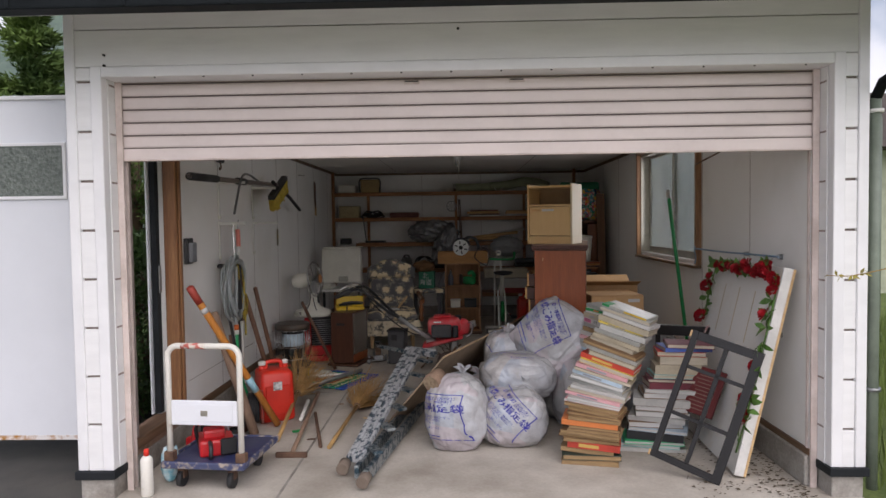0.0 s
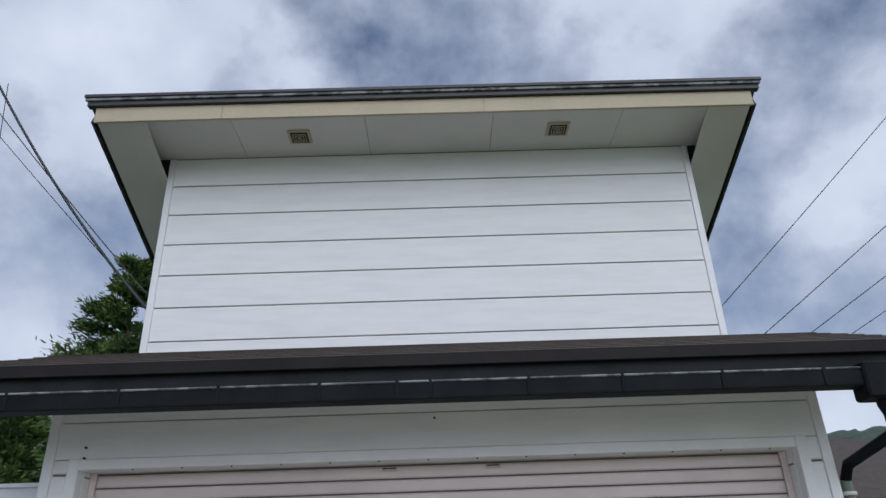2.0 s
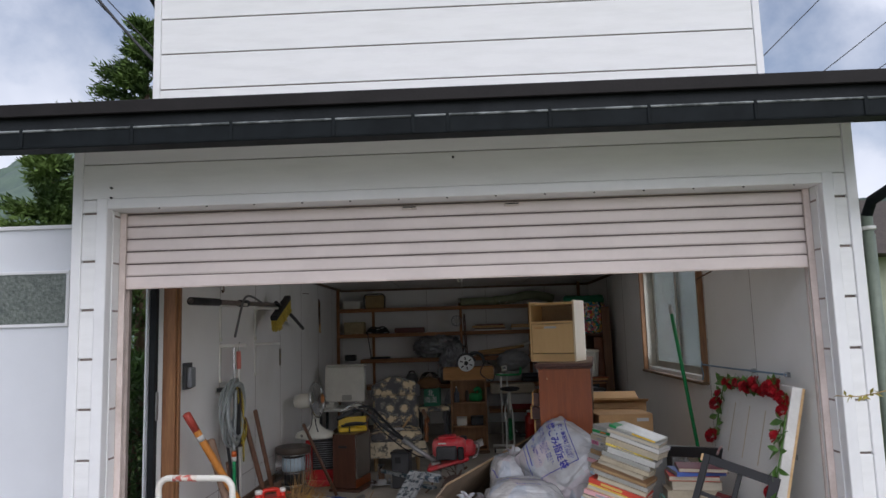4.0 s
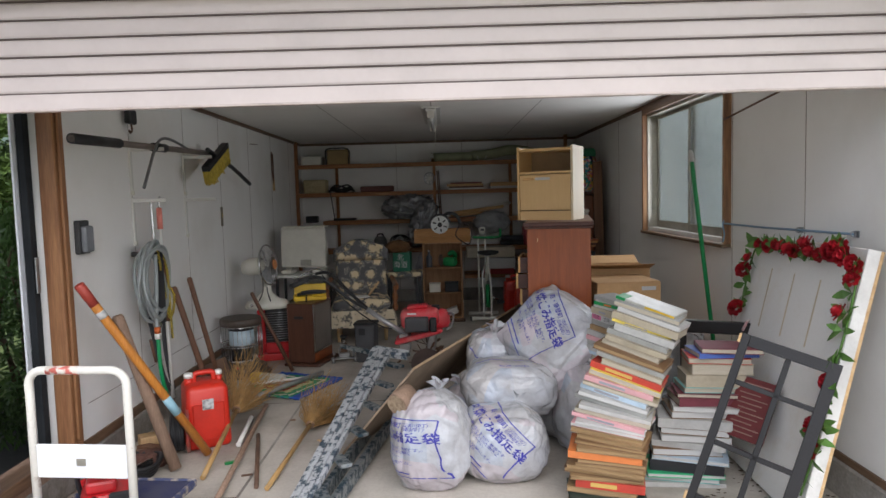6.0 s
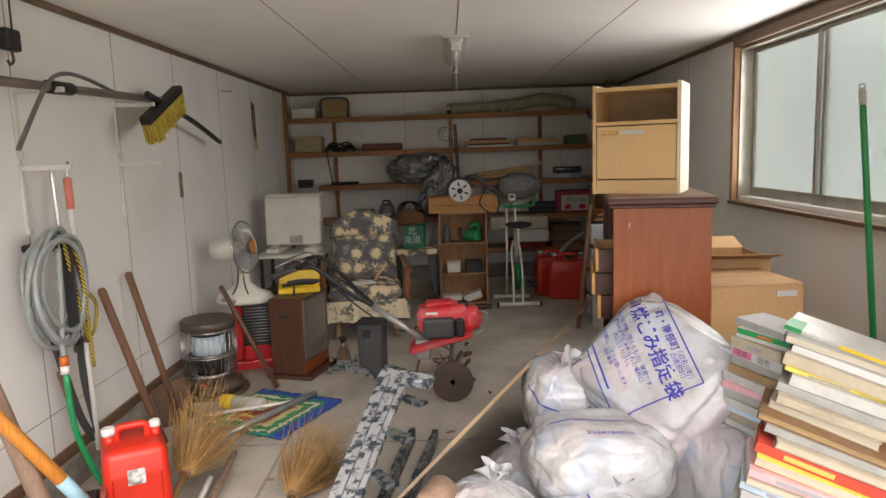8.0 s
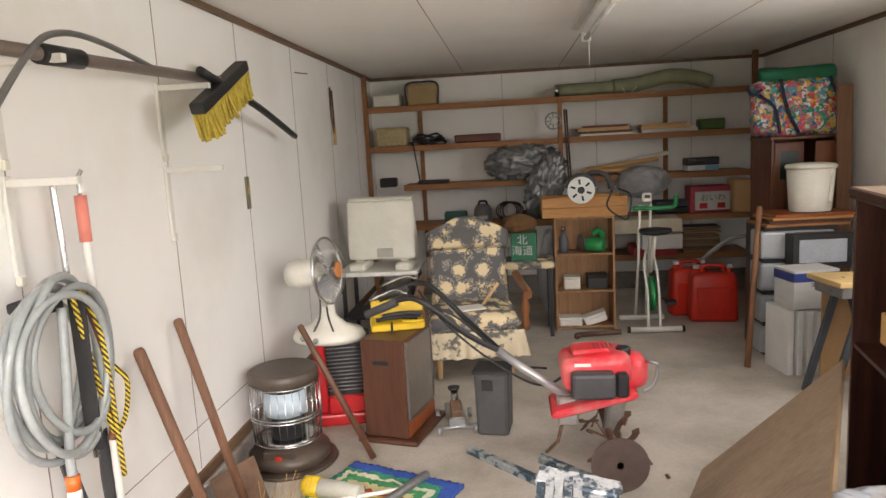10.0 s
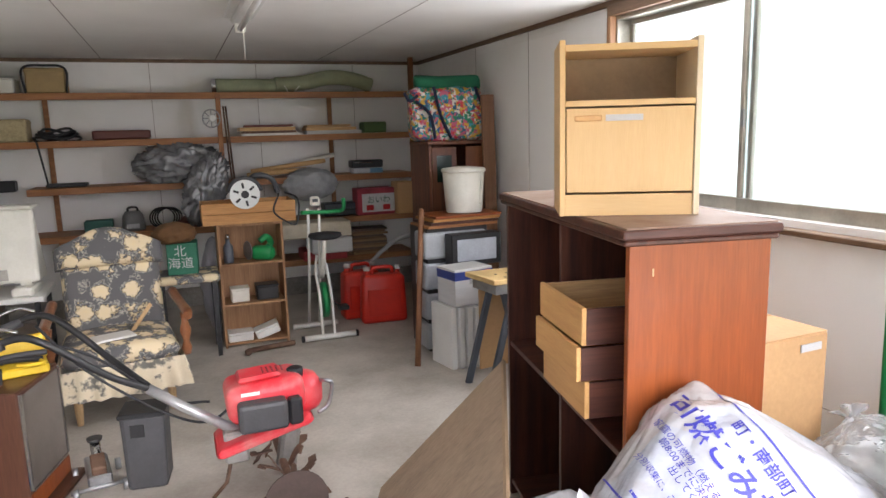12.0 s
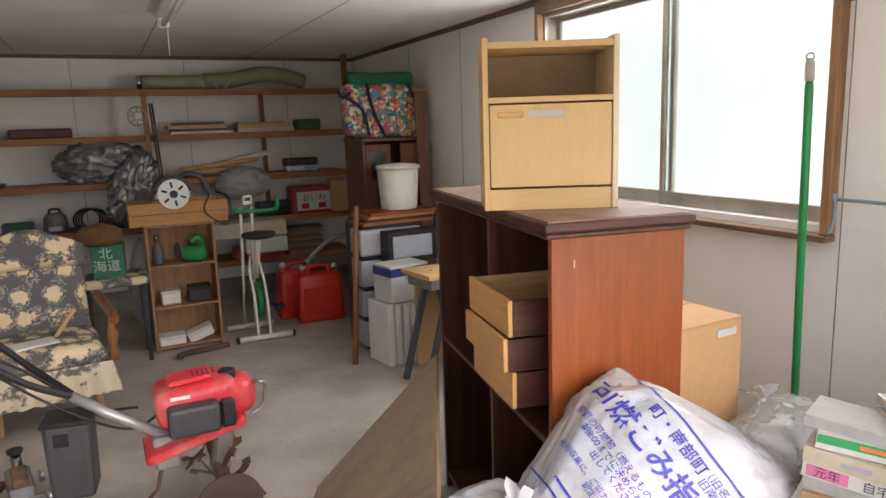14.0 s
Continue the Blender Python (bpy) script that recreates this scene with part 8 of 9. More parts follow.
part("flywheel", tube([(-0.015, 0.16, 0.26), (0.03, 0.16, 0.26)], 0.14, n=28), GREEN_PLASTIC, eb)
part("crank", tube([(0.05, 0.15, 0.26), (0.13, 0.15, 0.20)], 0.011), CHROME, eb)
part("pedal", box(0.12, 0.20, 0.10, 0.19, 0.17, 0.205, 0.006), BLACK_PLASTIC, eb)
part("handlebar", tube(smooth_path([(-0.16, -0.06, 0.98), (-0.05, 0.0, 0.97), (0.10, -0.02, 0.97), (0.15, -0.06, 0.99), (0.155, -0.07, 1.07)]), 0.015, n=10), GREEN_PLASTIC, eb, "green foam handlebar")
part("meter", box(-0.085, -0.015, -0.04, 0.0, 1.02, 1.09, 0.012), CREAM_PLASTIC, eb)
part("meter_dial", box(-0.07, -0.03, -0.043, -0.0395, 1.05, 1.075), GREY_PLASTIC, eb)

petrol_can(pose(1.10, 9.28, 0, 0, 0, -6), 0.38, 0.17, 0.47, "red plastic fuel can with white caps by the back wall", False)
petrol_can(pose(0.97, 9.50, 0, 0, 0, 4), 0.34, 0.17, 0.47, "red plastic fuel can with white caps behind another", False)
fh = thing("filler_hose", Matrix(), "grey flexible filler hose above fuel cans", "hose")
part("hose", tube(smooth_path([(1.08, 9.52, 0.46), (1.2, 9.55, 0.55), (1.35, 9.6, 0.62), (1.5, 9.65, 0.64)]), 0.018, n=10), mat("grey_flex_hose", (0.42, 0.42, 0.42), 0.4, fine=120, bump=0.5), fh)

# corner: tall cupboard, drawers, frames, bin, bag
tc2 = thing("tall_cupboard", pose(1.36, 8.78, 0), "old dark brown wooden cupboard with a glazed door", "cupboard")
CB = wood("old_cupboard_wood", (0.17, 0.062, 0.03), (0.07, 0.028, 0.017), "z", 0.45)
CX0, CX1, CY1, CZ = 0.0, 0.50, 0.42, 1.44
part("side_panel", box(CX0, CX0 + 0.02, 0, CY1, 0, CZ, 0.002), CB, tc2)
part("side_panel", box(CX1 - 0.02, CX1, 0, CY1, 0, CZ, 0.002), CB, tc2)
part("back_panel", box(CX0 + 0.02, CX1 - 0.02, CY1 - 0.01, CY1, 0, CZ), CB, tc2)
part("top_board", box(CX0 - 0.01, CX1 + 0.01, -0.01, CY1, CZ, CZ + 0.025, 0.004), CB, tc2)
part("plinth", box(CX0, CX1, 0.0, CY1, 0, 0.08, 0.003), CB, tc2)
d1 = part("door", box(CX0 + 0.022, 0.22, -0.004, 0.016, 0.10, CZ - 0.02, 0.003), CB, tc2)
part("glass_light", box(CX0 + 0.06, 0.18, -0.007, -0.0045, CZ - 0.28, CZ - 0.08), mat("dark_green_glass", (0.012, 0.03, 0.025), 0.2), d1, "dark green glass light")
d2 = part("door", box(0.30, CX1 - 0.022, -0.004, 0.016, 0.10, CZ - 0.02, 0.003), wood("reddish_cupboard_door", (0.24, 0.085, 0.035), (0.16, 0.055, 0.025), "z", 0.4), tc2, "reddish-brown door")
part("knob", lathe([(0.010, 0), (0.014, 0.015), (0.008, 0.022)], n=12, m=pose(0.325, -0.004, 0.72, 90)), CHROME, d2)
part("shelf", box(0.22, 0.30, 0.02, CY1 - 0.01, 0.9, 0.92), CB, tc2)
fb = thing("floral_bag", pose(1.575, 8.98, CZ + 0.026, 0, 0, -8), "bright floral print shopping bag with navy trim, stuffed full", "bag")
FPRINT = random_tint("floral_print_cloth", ((0.2, 0.3, 0.4), (0.2, 0.3, 0.4)))
n, l = FPRINT.node_tree.nodes, FPRINT.node_tree.links
tcc, v1, rmp = n.new("ShaderNodeTexCoord"), n.new("ShaderNodeTexVoronoi"), n.new("ShaderNodeValToRGB")
nz, vadd, vsc = n.new("ShaderNodeTexNoise"), n.new("ShaderNodeVectorMath"), n.new("ShaderNodeVectorMath")
nz.inputs["Scale"].default_value, v1.inputs["Scale"].default_value = 30, 40
vsc.operation, vsc.inputs[3].default_value = "SCALE", 0.08
l.new(tcc.outputs["Object"], nz.inputs["Vector"])
l.new(nz.outputs["Color"], vsc.inputs[0])
l.new(tcc.outputs["Object"], vadd.inputs[0])
l.new(vsc.outputs[0], vadd.inputs[1])
l.new(vadd.outputs[0], v1.inputs["Vector"])
l.new(v1.outputs["Color"], rmp.inputs[0])
rmp.color_ramp.interpolation = "CONSTANT"
for i, c in enumerate(((0.03, 0.13, 0.28), (0.62, 0.05, 0.06), (0.02, 0.22, 0.13), (0.70, 0.66, 0.60), (0.05, 0.30, 0.40), (0.68, 0.40, 0.05), (0.55, 0.12, 0.20), (0.03, 0.10, 0.22), (0.25, 0.40, 0.12))):
    e = rmp.color_ramp.elements[i] if i < 2 else rmp.color_ramp.elements.new(i / 9)
    e.position, e.color = i / 9, (*c, 1)
l.new(rmp.outputs[0], n["Principled BSDF"].inputs["Base Color"])
NAVY = mat("navy_binding", (0.012, 0.016, 0.05), 0.7)
bm = box(-0.28, 0.28, -0.15, 0.17, 0.0, 0.40, 0.06, seg=4)
bmesh.ops.subdivide_edges(bm, edges=bm.edges[:], cuts=2, use_grid_fill=True)
for v in bm.verts:
    v.co.y += 0.05 * noise.noise(v.co * 4)
    v.co.x += 0.09 * (v.co.z - 0.2) * (-1 if v.co.x < 0 else 0.2)
rough_up(bm, 0.02, 6)
part("sack", bm, FPRINT, fb, "", True)
part("green_top", rough_up(box(-0.24, 0.26, -0.10, 0.15, 0.36, 0.50, 0.05, seg=3), 0.04, 5, 3), mat("green_cloth", (0.015, 0.16, 0.08), 0.85), fb, "green cloth stuffed in the top", True)
for pts in ([(-0.12, -0.165, 0.40), (-0.08, -0.19, 0.2), (0.0, -0.185, 0.02)], [(-0.26, -0.16, 0.3), (-0.16, -0.19, 0.2), (-0.12, -0.18, 0.02)], [(0.20, -0.16, 0.4), (0.27, -0.17, 0.2), (0.29, -0.16, 0.02)], [(-0.34, -0.14, 0.36), (-0.30, -0.16, 0.30), (-0.24, -0.165, 0.34)]):
    part("binding", tube(smooth_path(pts), 0.012), NAVY, fb)
pk2 = thing("leaning_plank", pose(1.83, 8.68, 0, 0, 2), "long brown plank leaning in the corner", "plank")
part("plank", box(-0.05, 0.05, -0.015, 0.015, 0, 1.80, 0.003, m=pose(0, 0, 0, 0, -3)), wood("brown_plank", (0.20, 0.10, 0.05), (0.13, 0.06, 0.03), "z"), pk2)
ds = thing("drawer_tower", pose(1.36, 8.33, 0), "grey translucent plastic drawer tower", "drawer tower")
part("carcass", box(-0.20, 0.26, 0.0, 0.36, 0.0, 0.88, 0.006), BLACK_PLASTIC, ds)
for k in range(4):
    part("drawer", box(-0.225, 0.245, -0.02, 0.20, 0.02 + 0.215 * k, 0.205 + 0.215 * k, 0.02, seg=3), mat("grey_translucent_plastic", (0.36, 0.38, 0.40), 0.3, var=0.15), ds)
fm = thing("picture_frames", pose(1.42, 8.40, 0.881, 0, 0, 4), "pile of brown wooden picture frames lying flat", "picture frames")
for k in range(4):
    part("picture_frame", box(-0.27 + 0.02 * k, 0.27 + 0.012 * k, -0.10, 0.22, 0.021 * k, 0.021 * k + 0.019, 0.003), (SHELF_WOOD, ROSE_X, PINE, CHERRY)[k], fm)
bn = thing("pedal_bin", pose(1.50, 8.46, 0.966), "white plastic bin with lid and side handle", "bin")
part("body", lathe([(0.125, 0), (0.13, 0.01), (0.15, 0.285)], n=28), CREAM_PLASTIC, bn)
part("lid", lathe([(0.158, 0.285), (0.16, 0.30), (0.15, 0.312), (0.06, 0.322)], n=28), CREAM_PLASTIC, bn)
part("handle", tube(smooth_path([(0.085, -0.12, 0.28), (0.085, -0.125, 0.2), (0.075, -0.11, 0.06)]), 0.012), CREAM_PLASTIC, bn)
gb = thing("grey_case", pose(1.45, 8.22, 0.62, 0, 0, 3), "black-framed case with grey window on the drawers", "case")
part("frame", box(-0.16, 0.22, -0.02, 0.10, 0.0, 0.22, 0.006), BLACK_PLASTIC, gb)
part("window", box(-0.12, 0.18, -0.0245, -0.0205, 0.035, 0.185, 0.003), mat("milky_grey_panel", (0.42, 0.45, 0.50), 0.4), gb)
sb = thing("sharpener_box", pose(1.30, 8.02, 0.42, 0, 0, 10), "white and blue printed tool carton", "carton")
part("carton", box(-0.13, 0.16, -0.10, 0.12, 0, 0.24, 0.003), WHITE_PAPER, sb)
part("blue_band", box(-0.132, 0.162, -0.102, 0.122, 0.17, 0.225), mat("navy_blue_card", (0.03, 0.05, 0.22), 0.5), sb)
part("red_mark", box(0.02, 0.14, -0.1045, -0.1025, 0.18, 0.22), mat("red_card_print", (0.62, 0.03, 0.05), 0.5), sb)
lettering("printed_words", "SHARPENER", 0.035, BLACK_PLASTIC, sb, pose(0.07, -0.1025, 0.15, 90))
ws = thing("white_panel_stack", pose(1.24, 7.98, 0, 0, 0, 10), "stack of narrow white boards standing on edge", "boards")
for k in range(4):
    part("board", box(-0.09 + 0.055 * k, -0.05 + 0.055 * k, -0.06 - 0.012 * k, 0.2, 0, 0.415 - 0.004 * k, 0.003), WHITE_PLASTIC, ws)
t, up, ln = shaft("wooden_prop", (0.98, 8.08, 0.0), (1.16, 8.42, 1.01), 0.020, wood("brown_prop", (0.24, 0.11, 0.05), (0.16, 0.07, 0.035), "z"), "square brown timber prop leaning on picture frames", "prop")
wbn = thing("folding_workbench", pose(1.30, 7.55, 0, 0, 0, 8), "folding workbench with pale drilled top and dark metal legs", "workbench")
part("top_board", box(-0.13, 0.30, -0.16, 0.16, 0.66, 0.69, 0.003, m=pose(0, 0, 0, 0, 2)), mat("yellow_ply_top", (0.66, 0.46, 0.20), 0.6), wbn)
for i in range(3):
    for j in range(2):
        part("hole", lathe([(0.009, 0), (0.009, 0.003)], n=8, m=pose(-0.07 + 0.08 * i, -0.10 + 0.1 * j, 0.689)), BLACK_PLASTIC, wbn)
part("bracket", box(-0.08, 0.26, -0.14, 0.12, 0.60, 0.66, 0.004), STEEL, wbn)
for y in (-0.12, 0.12):
    part("leg", beam_mesh((0.06, y, 0.62), (-0.12, y - 0.02, 0.0), 0.04, 0.025), mat("slate_leg", (0.10, 0.115, 0.135), 0.45, 0.4), wbn)
    part("leg", beam_mesh((0.12, y, 0.62), (0.30, y, 0.0), 0.04, 0.025), mat("slate_leg_b", (0.10, 0.115, 0.135), 0.45, 0.4), wbn)
part("stretcher", beam_mesh((0.0, -0.13, 0.40), (0.2, -0.13, 0.36), 0.025, 0.02), STEEL, wbn)
part("panel", box(0.0, 0.28, 0.17, 0.18, 0.05, 0.60), CARDBOARD, wbn)

# ---- back wall shelves and what lies on them ----
sv = thing("wall_shelving", Matrix(), "long brown timber shelves on posts along the rear wall", "shelving")
YS = 10.2
for z, x0, x1 in ((1.91, XL + 0.045, 1.70), (1.535, XL + 0.045, 1.70), (1.16, XL + 0.35, 1.70), (0.77, XL + 0.3, 1.70), (0.40, 0.35, 1.70)):
    sh = part("shelf_board", box(x0, x1, YS + 0.02, YB - 0.005, z - 0.012, z + 0.008, 0.002), SHELF_WOOD, sv)
    part("front_rail", box(x0, x1, YS - 0.012, YS + 0.02, z - 0.045, z + 0.010, 0.003), SHELF_WOOD, sh)
for x in (XL + 0.002, 1.70):
    part("post", box(x, x + 0.042, YS - 0.02, YS + 0.03, 0.0, ZC - 0.002, 0.003), wood("shelf_post", (0.30, 0.13, 0.05), (0.20, 0.08, 0.03), "z"), sv)
part("centre_post", box(-0.045, -0.005, YS - 0.045, YS - 0.014, 1.05, 1.905, 0.003), SHELF_WOOD, sv)
for x in (-1.4, 1.0):
    part("rear_cleat", box(x, x + 0.04, YB - 0.03, YB - 0.006, 0.4, 1.9), SHELF_WOOD, sv)


def shelf_box(name, x, z, w, d, h, material, label, category, yaw=0, lid=True, y=None):
    t = thing(name, pose(x, y if y is not None else YS + 0.17, z, 0, 0, yaw), label, category)
    part("body", rough_up(box(-w / 2, w / 2, -d / 2, d / 2, 0, h, min(0.01, h / 4)), 0.002, 9), material, t)
    if lid:
        part("lid", box(-w / 2 - 0.004, w / 2 + 0.004, -d / 2 - 0.004, d / 2 + 0.004, h * 0.82, h * 0.90, 0.002), material, t)
    return t


S1, S2, S3, S4, S5 = 1.921, 1.546, 1.171, 0.781, 0.411
shelf_box("storage_tub", -1.66, S1, 0.26, 0.24, 0.12, CREAM_PLASTIC, "cream plastic tub on the top shelf", "tub")
b = shelf_box("wicker_case", -1.31, S1, 0.28, 0.22, 0.20, mat("dull_ochre_case", (0.36, 0.25, 0.11), 0.7), "ochre carrying case with black edging on the shelf", "case")
part("strap", tube(smooth_path([(-0.145, -0.11, 0.0), (-0.15, -0.115, 0.19), (0.0, -0.115, 0.215), (0.15, -0.115, 0.19), (0.145, -0.11, 0.0)]), 0.009), BLACK_RUBBER, b)
shelf_box("storage_tin", -1.63, S2, 0.30, 0.22, 0.18, mat("cream_woven_box", (0.46, 0.38, 0.22), 0.8, scale=40), "cream woven storage box on the shelf", "box")
cb = thing("cable_bundle", pose(-1.28, YS + 0.14, S2), "black cables heaped on the shelf", "cable")
for k in range(4):
    part("coil", tube([Vector((math.cos(a) * (0.17 - 0.02 * k), math.sin(a) * 0.10, 0.015 + 0.022 * k + 0.02 * math.sin(2 * a + k))) for a in [i * 0.2618 for i in range(24)]], 0.011, n=6, closed=True), CABLE, cb)
part("hanging_end", tube(smooth_path([(-0.17, -0.05, 0.03), (-0.13, -0.17, 0.0), (-0.1, -0.175, -0.2), (-0.08, -0.17, -0.36)]), 0.008), CABLE, cb)
b = shelf_box("violin_case", -0.80, S2, 0.44, 0.2, 0.075, mat("dark_red_case", (0.13, 0.03, 0.02), 0.5), "dark red-brown flat case on the shelf", "case")
b = shelf_box("router_box", -1.25, S3, 0.30, 0.16, 0.03, BLACK_PLASTIC, "flat black device on the shelf", "device", lid=False)
b = shelf_box("pole_iron", -1.70, S3 - 0.02, 0.16, 0.12, 0.09, BLACK_PLASTIC, "black and white iron on the bracket", "iron", lid=False)
# top right: cloth rolls
rl = thing("insulation_roll", Matrix(), "long pale green padded tube lying on the top shelf", "roll")
SAGE = mat("sage_padded_cloth", (0.30, 0.32, 0.20), 0.85, var=0.2, scale=6, bump=0.3)
part("roll", tube(smooth_path([(-0.02, YS + 0.1, S1 + 0.06), (0.25, YS + 0.10, S1 + 0.06), (0.50, YS + 0.10, S1 + 0.06)]), 0.058, n=14), SAGE, rl)
part("roll", tube(smooth_path([(0.48, YS + 0.09, S1 + 0.065), (0.72, YS + 0.09, S1 + 0.08), (0.98, YS + 0.09, S1 + 0.13), (1.2, YS + 0.11, S1 + 0.11), (1.36, YS + 0.12, S1 + 0.06)]), 0.066, n=14), SAGE, rl)
part("metal_end", tube([(-0.06, YS + 0.1, S1 + 0.06), (-0.02, YS + 0.1, S1 + 0.06)], 0.055, n=14), CHROME, rl)
part("string", tube(smooth_path([(0.55, YS + 0.02, S1 + 0.05), (0.6, YS + 0.0, S1 - 0.02), (0.68, YS + 0.01, S1 + 0.05)]), 0.004), CREAM_PLASTIC, rl)
# second shelf right: boards and papers
q = random.Random(12)
for k, (x, w, z, h, mm, lab) in enumerate(((0.42, 0.52, 0.0, 0.018, WHITE_PLASTIC, "white strip board on the shelf"), (0.40, 0.46, 0.020, 0.02, DARK_WOOD, "dark wooden board on the shelf"), (0.38, 0.48, 0.042, 0.03, PALE_WOOD_X, "pale wooden board on the shelf"), (0.40, 0.42, 0.075, 0.018, mat("dark_red_board", (0.16, 0.04, 0.03), 0.6), "dark red board on the shelf"),
                                        (0.98, 0.50, 0.0, 0.03, WHITE_PAPER, "bundle of white papers on the shelf"), (0.95, 0.46, 0.032, 0.028, PALE_WOOD_X, "pale wooden slats on the shelf"), (0.93, 0.40, 0.062, 0.02, CARDBOARD, "brown card on the shelf"))):
    b = thing("shelf_board_piece", pose(x, YS + 0.15, S2 + z, 0, 0, q.uniform(-3, 3)), lab, "board", "boards on the shelf")
    part("board", box(-w / 2, w / 2, -0.14, 0.1, 0, h, 0.002), mm, b)
shelf_box("green_box", 1.38, S2, 0.22, 0.18, 0.10, mat("moss_green_box", (0.09, 0.16, 0.05), 0.7), "moss green box on the shelf", "box", lid=False)
# wall clock-like fan on post
wc = thing("wire_rosette", pose(-0.09, YS - 0.06, 1.70), "small round chrome wire rosette hung on the post", "rosette")
part("ring", tube([Vector((math.cos(a) * 0.07, 0, math.sin(a) * 0.075)) for a in [i * 0.2618 for i in range(24)]], 0.006, n=6, closed=True), STEEL, wc)
for k in range(8):
    a = k * math.pi / 4
    part("spoke", tube([(0.02 * math.cos(a), 0, 0.02 * math.sin(a)), (0.07 * math.cos(a), 0, 0.075 * math.sin(a))], 0.004, n=5), STEEL, wc)
part("hub", lathe([(0.035, 0), (0.03, 0.02)], n=16, m=pose(0.01, 0, 0, 90)), WHITE_PLASTIC, wc)
rd = thing("steel_rods", Matrix(), "thin steel rods hanging beside the shelf post", "rods")
for x in (0.012, 0.032):
    part("rod", tube([(x, YS - 0.055, 1.80), (x + 0.03, YS - 0.06, 1.12)], 0.008), RUSTY_STEEL, rd)

# silver tarpaulin heap on the third shelf
tp = thing("silver_tarpaulin", pose(-0.36, YS + 0.02, 1.17), "crumpled silver-grey tarpaulin spilling off the shelf", "tarpaulin")
TARP = mat("silver_grey_film", (0.29, 0.295, 0.305), 0.2, 0.4, var=0.35, scale=9, fine=24, bump=0.7)


def crumple(bm, amt, seed):
    for v in bm.verts:
        d = v.co.normalized()
        k = abs(noise.noise(d * 3.1 + Vector((seed, 0, 0)))) + 0.5 * abs(noise.noise(d * 7 + Vector((0, seed, 0)))) + 0.25 * abs(noise.noise(d * 15))
        v.co *= 1 - amt * k
    return bm


bm = bmesh.new()
bmesh.ops.create_icosphere(bm, subdivisions=5, radius=1)
crumple(bm, 0.55, 3)
bmesh.ops.transform(bm, matrix=Matrix.Diagonal((0.42, 0.22, 0.22, 1)), verts=bm.verts)
for v in bm.verts:
    v.co.z = max(v.co.z + 0.15, 0.003)
part("tarpaulin_mass", bm, TARP, tp, "", True)
bm = bmesh.new()
bmesh.ops.create_icosphere(bm, subdivisions=5, radius=1)
crumple(bm, 0.55, 9)
bmesh.ops.transform(bm, matrix=pose(0.17, -0.20, -0.05, 0, 22) @ Matrix.Diagonal((0.19, 0.12, 0.36, 1)), verts=bm.verts)
part("hanging_fold", bm, TARP, tp, "", True)
cl2 = thing("clear_bag_bundle", pose(0.72, YS - 0.02, 1.10), "dusty clear plastic bag full of soft things hanging off the shelf", "bag")
bm = bmesh.new()
bmesh.ops.create_icosphere(bm, subdivisions=4, radius=1)
crumple(bm, 0.25, 5)
bmesh.ops.transform(bm, matrix=Matrix.Diagonal((0.27, 0.16, 0.16, 1)), verts=bm.verts)
part("sack", bm, mat("dusty_film", (0.34, 0.35, 0.36), 0.3, var=0.2, scale=10, fine=30, bump=0.5), cl2, "", True)
for k, (x0, x1, z0, z1, mm) in enumerate(((0.18, 0.72, 0.02, 0.05, PALE_WOOD_X), (0.22, 0.9, 0.05, 0.12, PALE_WOOD_X), (0.3, 1.0, 0.04, 0.17, CREAM_PLASTIC))):
    t, up, ln = shaft("shelf_batten", (x0, YS + 0.05 + 0.05 * k, S3 + z0 + 0.01), (x1, YS + 0.1 + 0.05 * k, S3 + z1 + 0.01), 0.022, mm, "pale batten lying aslant on the shelf", "batten")
b = shelf_box("black_device", 1.28, S3 + 0.052, 0.30, 0.16, 0.07, BLACK_PLASTIC, "glossy black radio on a box", "radio", lid=False, y=YS + 0.12)
part("chrome_line", box(-0.13, 0.05, -0.083, -0.0795, 0.045, 0.055), CHROME, b)
b = shelf_box("tissue_box", 1.28, S3, 0.28, 0.16, 0.05, mat("white_blue_card", (0.62, 0.66, 0.70), 0.6), "white and blue flat carton on the shelf", "carton", lid=False, y=YS + 0.12)
part("blue_end", box(0.02, 0.142, -0.084, -0.080, 0.004, 0.046), mat("sky_blue_print", (0.20, 0.42, 0.62), 0.6), b)
# fourth shelf
b = shelf_box("green_drill", -1.05, S4, 0.22, 0.12, 0.10, mat("teal_green_tool", (0.03, 0.13, 0.10), 0.45), "green power tool case on the shelf", "tool", lid=False)
b = thing("bench_meter", pose(-0.78, YS + 0.12, S4), "grey rounded bench charger on the shelf", "charger")
part("housing", lathe([(0.09, 0), (0.095, 0.02), (0.085, 0.12), (0.06, 0.16)], n=20), mat("grey_charger", (0.17, 0.17, 0.165), 0.45), b)
part("face_plate", box(-0.05, 0.05, -0.095, -0.085, 0.02, 0.06, 0.003), STEEL, b)
part("handle", tube(smooth_path([(-0.04, 0, 0.155), (-0.03, 0, 0.19), (0.03, 0, 0.19), (0.04, 0, 0.155)]), 0.010), BLACK_PLASTIC, b)
b = thing("wire_coil", pose(-0.55, YS + 0.12, S4), "coil of black wire on the shelf", "wire")
for k in range(4):
    part("loop", tube([Vector((0.02 * k, 0.03 * math.sin(a + k), 0)) + Vector((math.cos(a) * 0.10, 0.05 * math.sin(a), 0.09 + math.sin(a) * 0.08)) for a in [i * 0.2618 for i in range(24)]], 0.007, n=6, closed=True), CABLE, b)
b = thing("rag_heap", pose(-0.24, YS + 0.08, S4), "dark reddish rag heap on the shelf", "rags")
bm = bmesh.new()
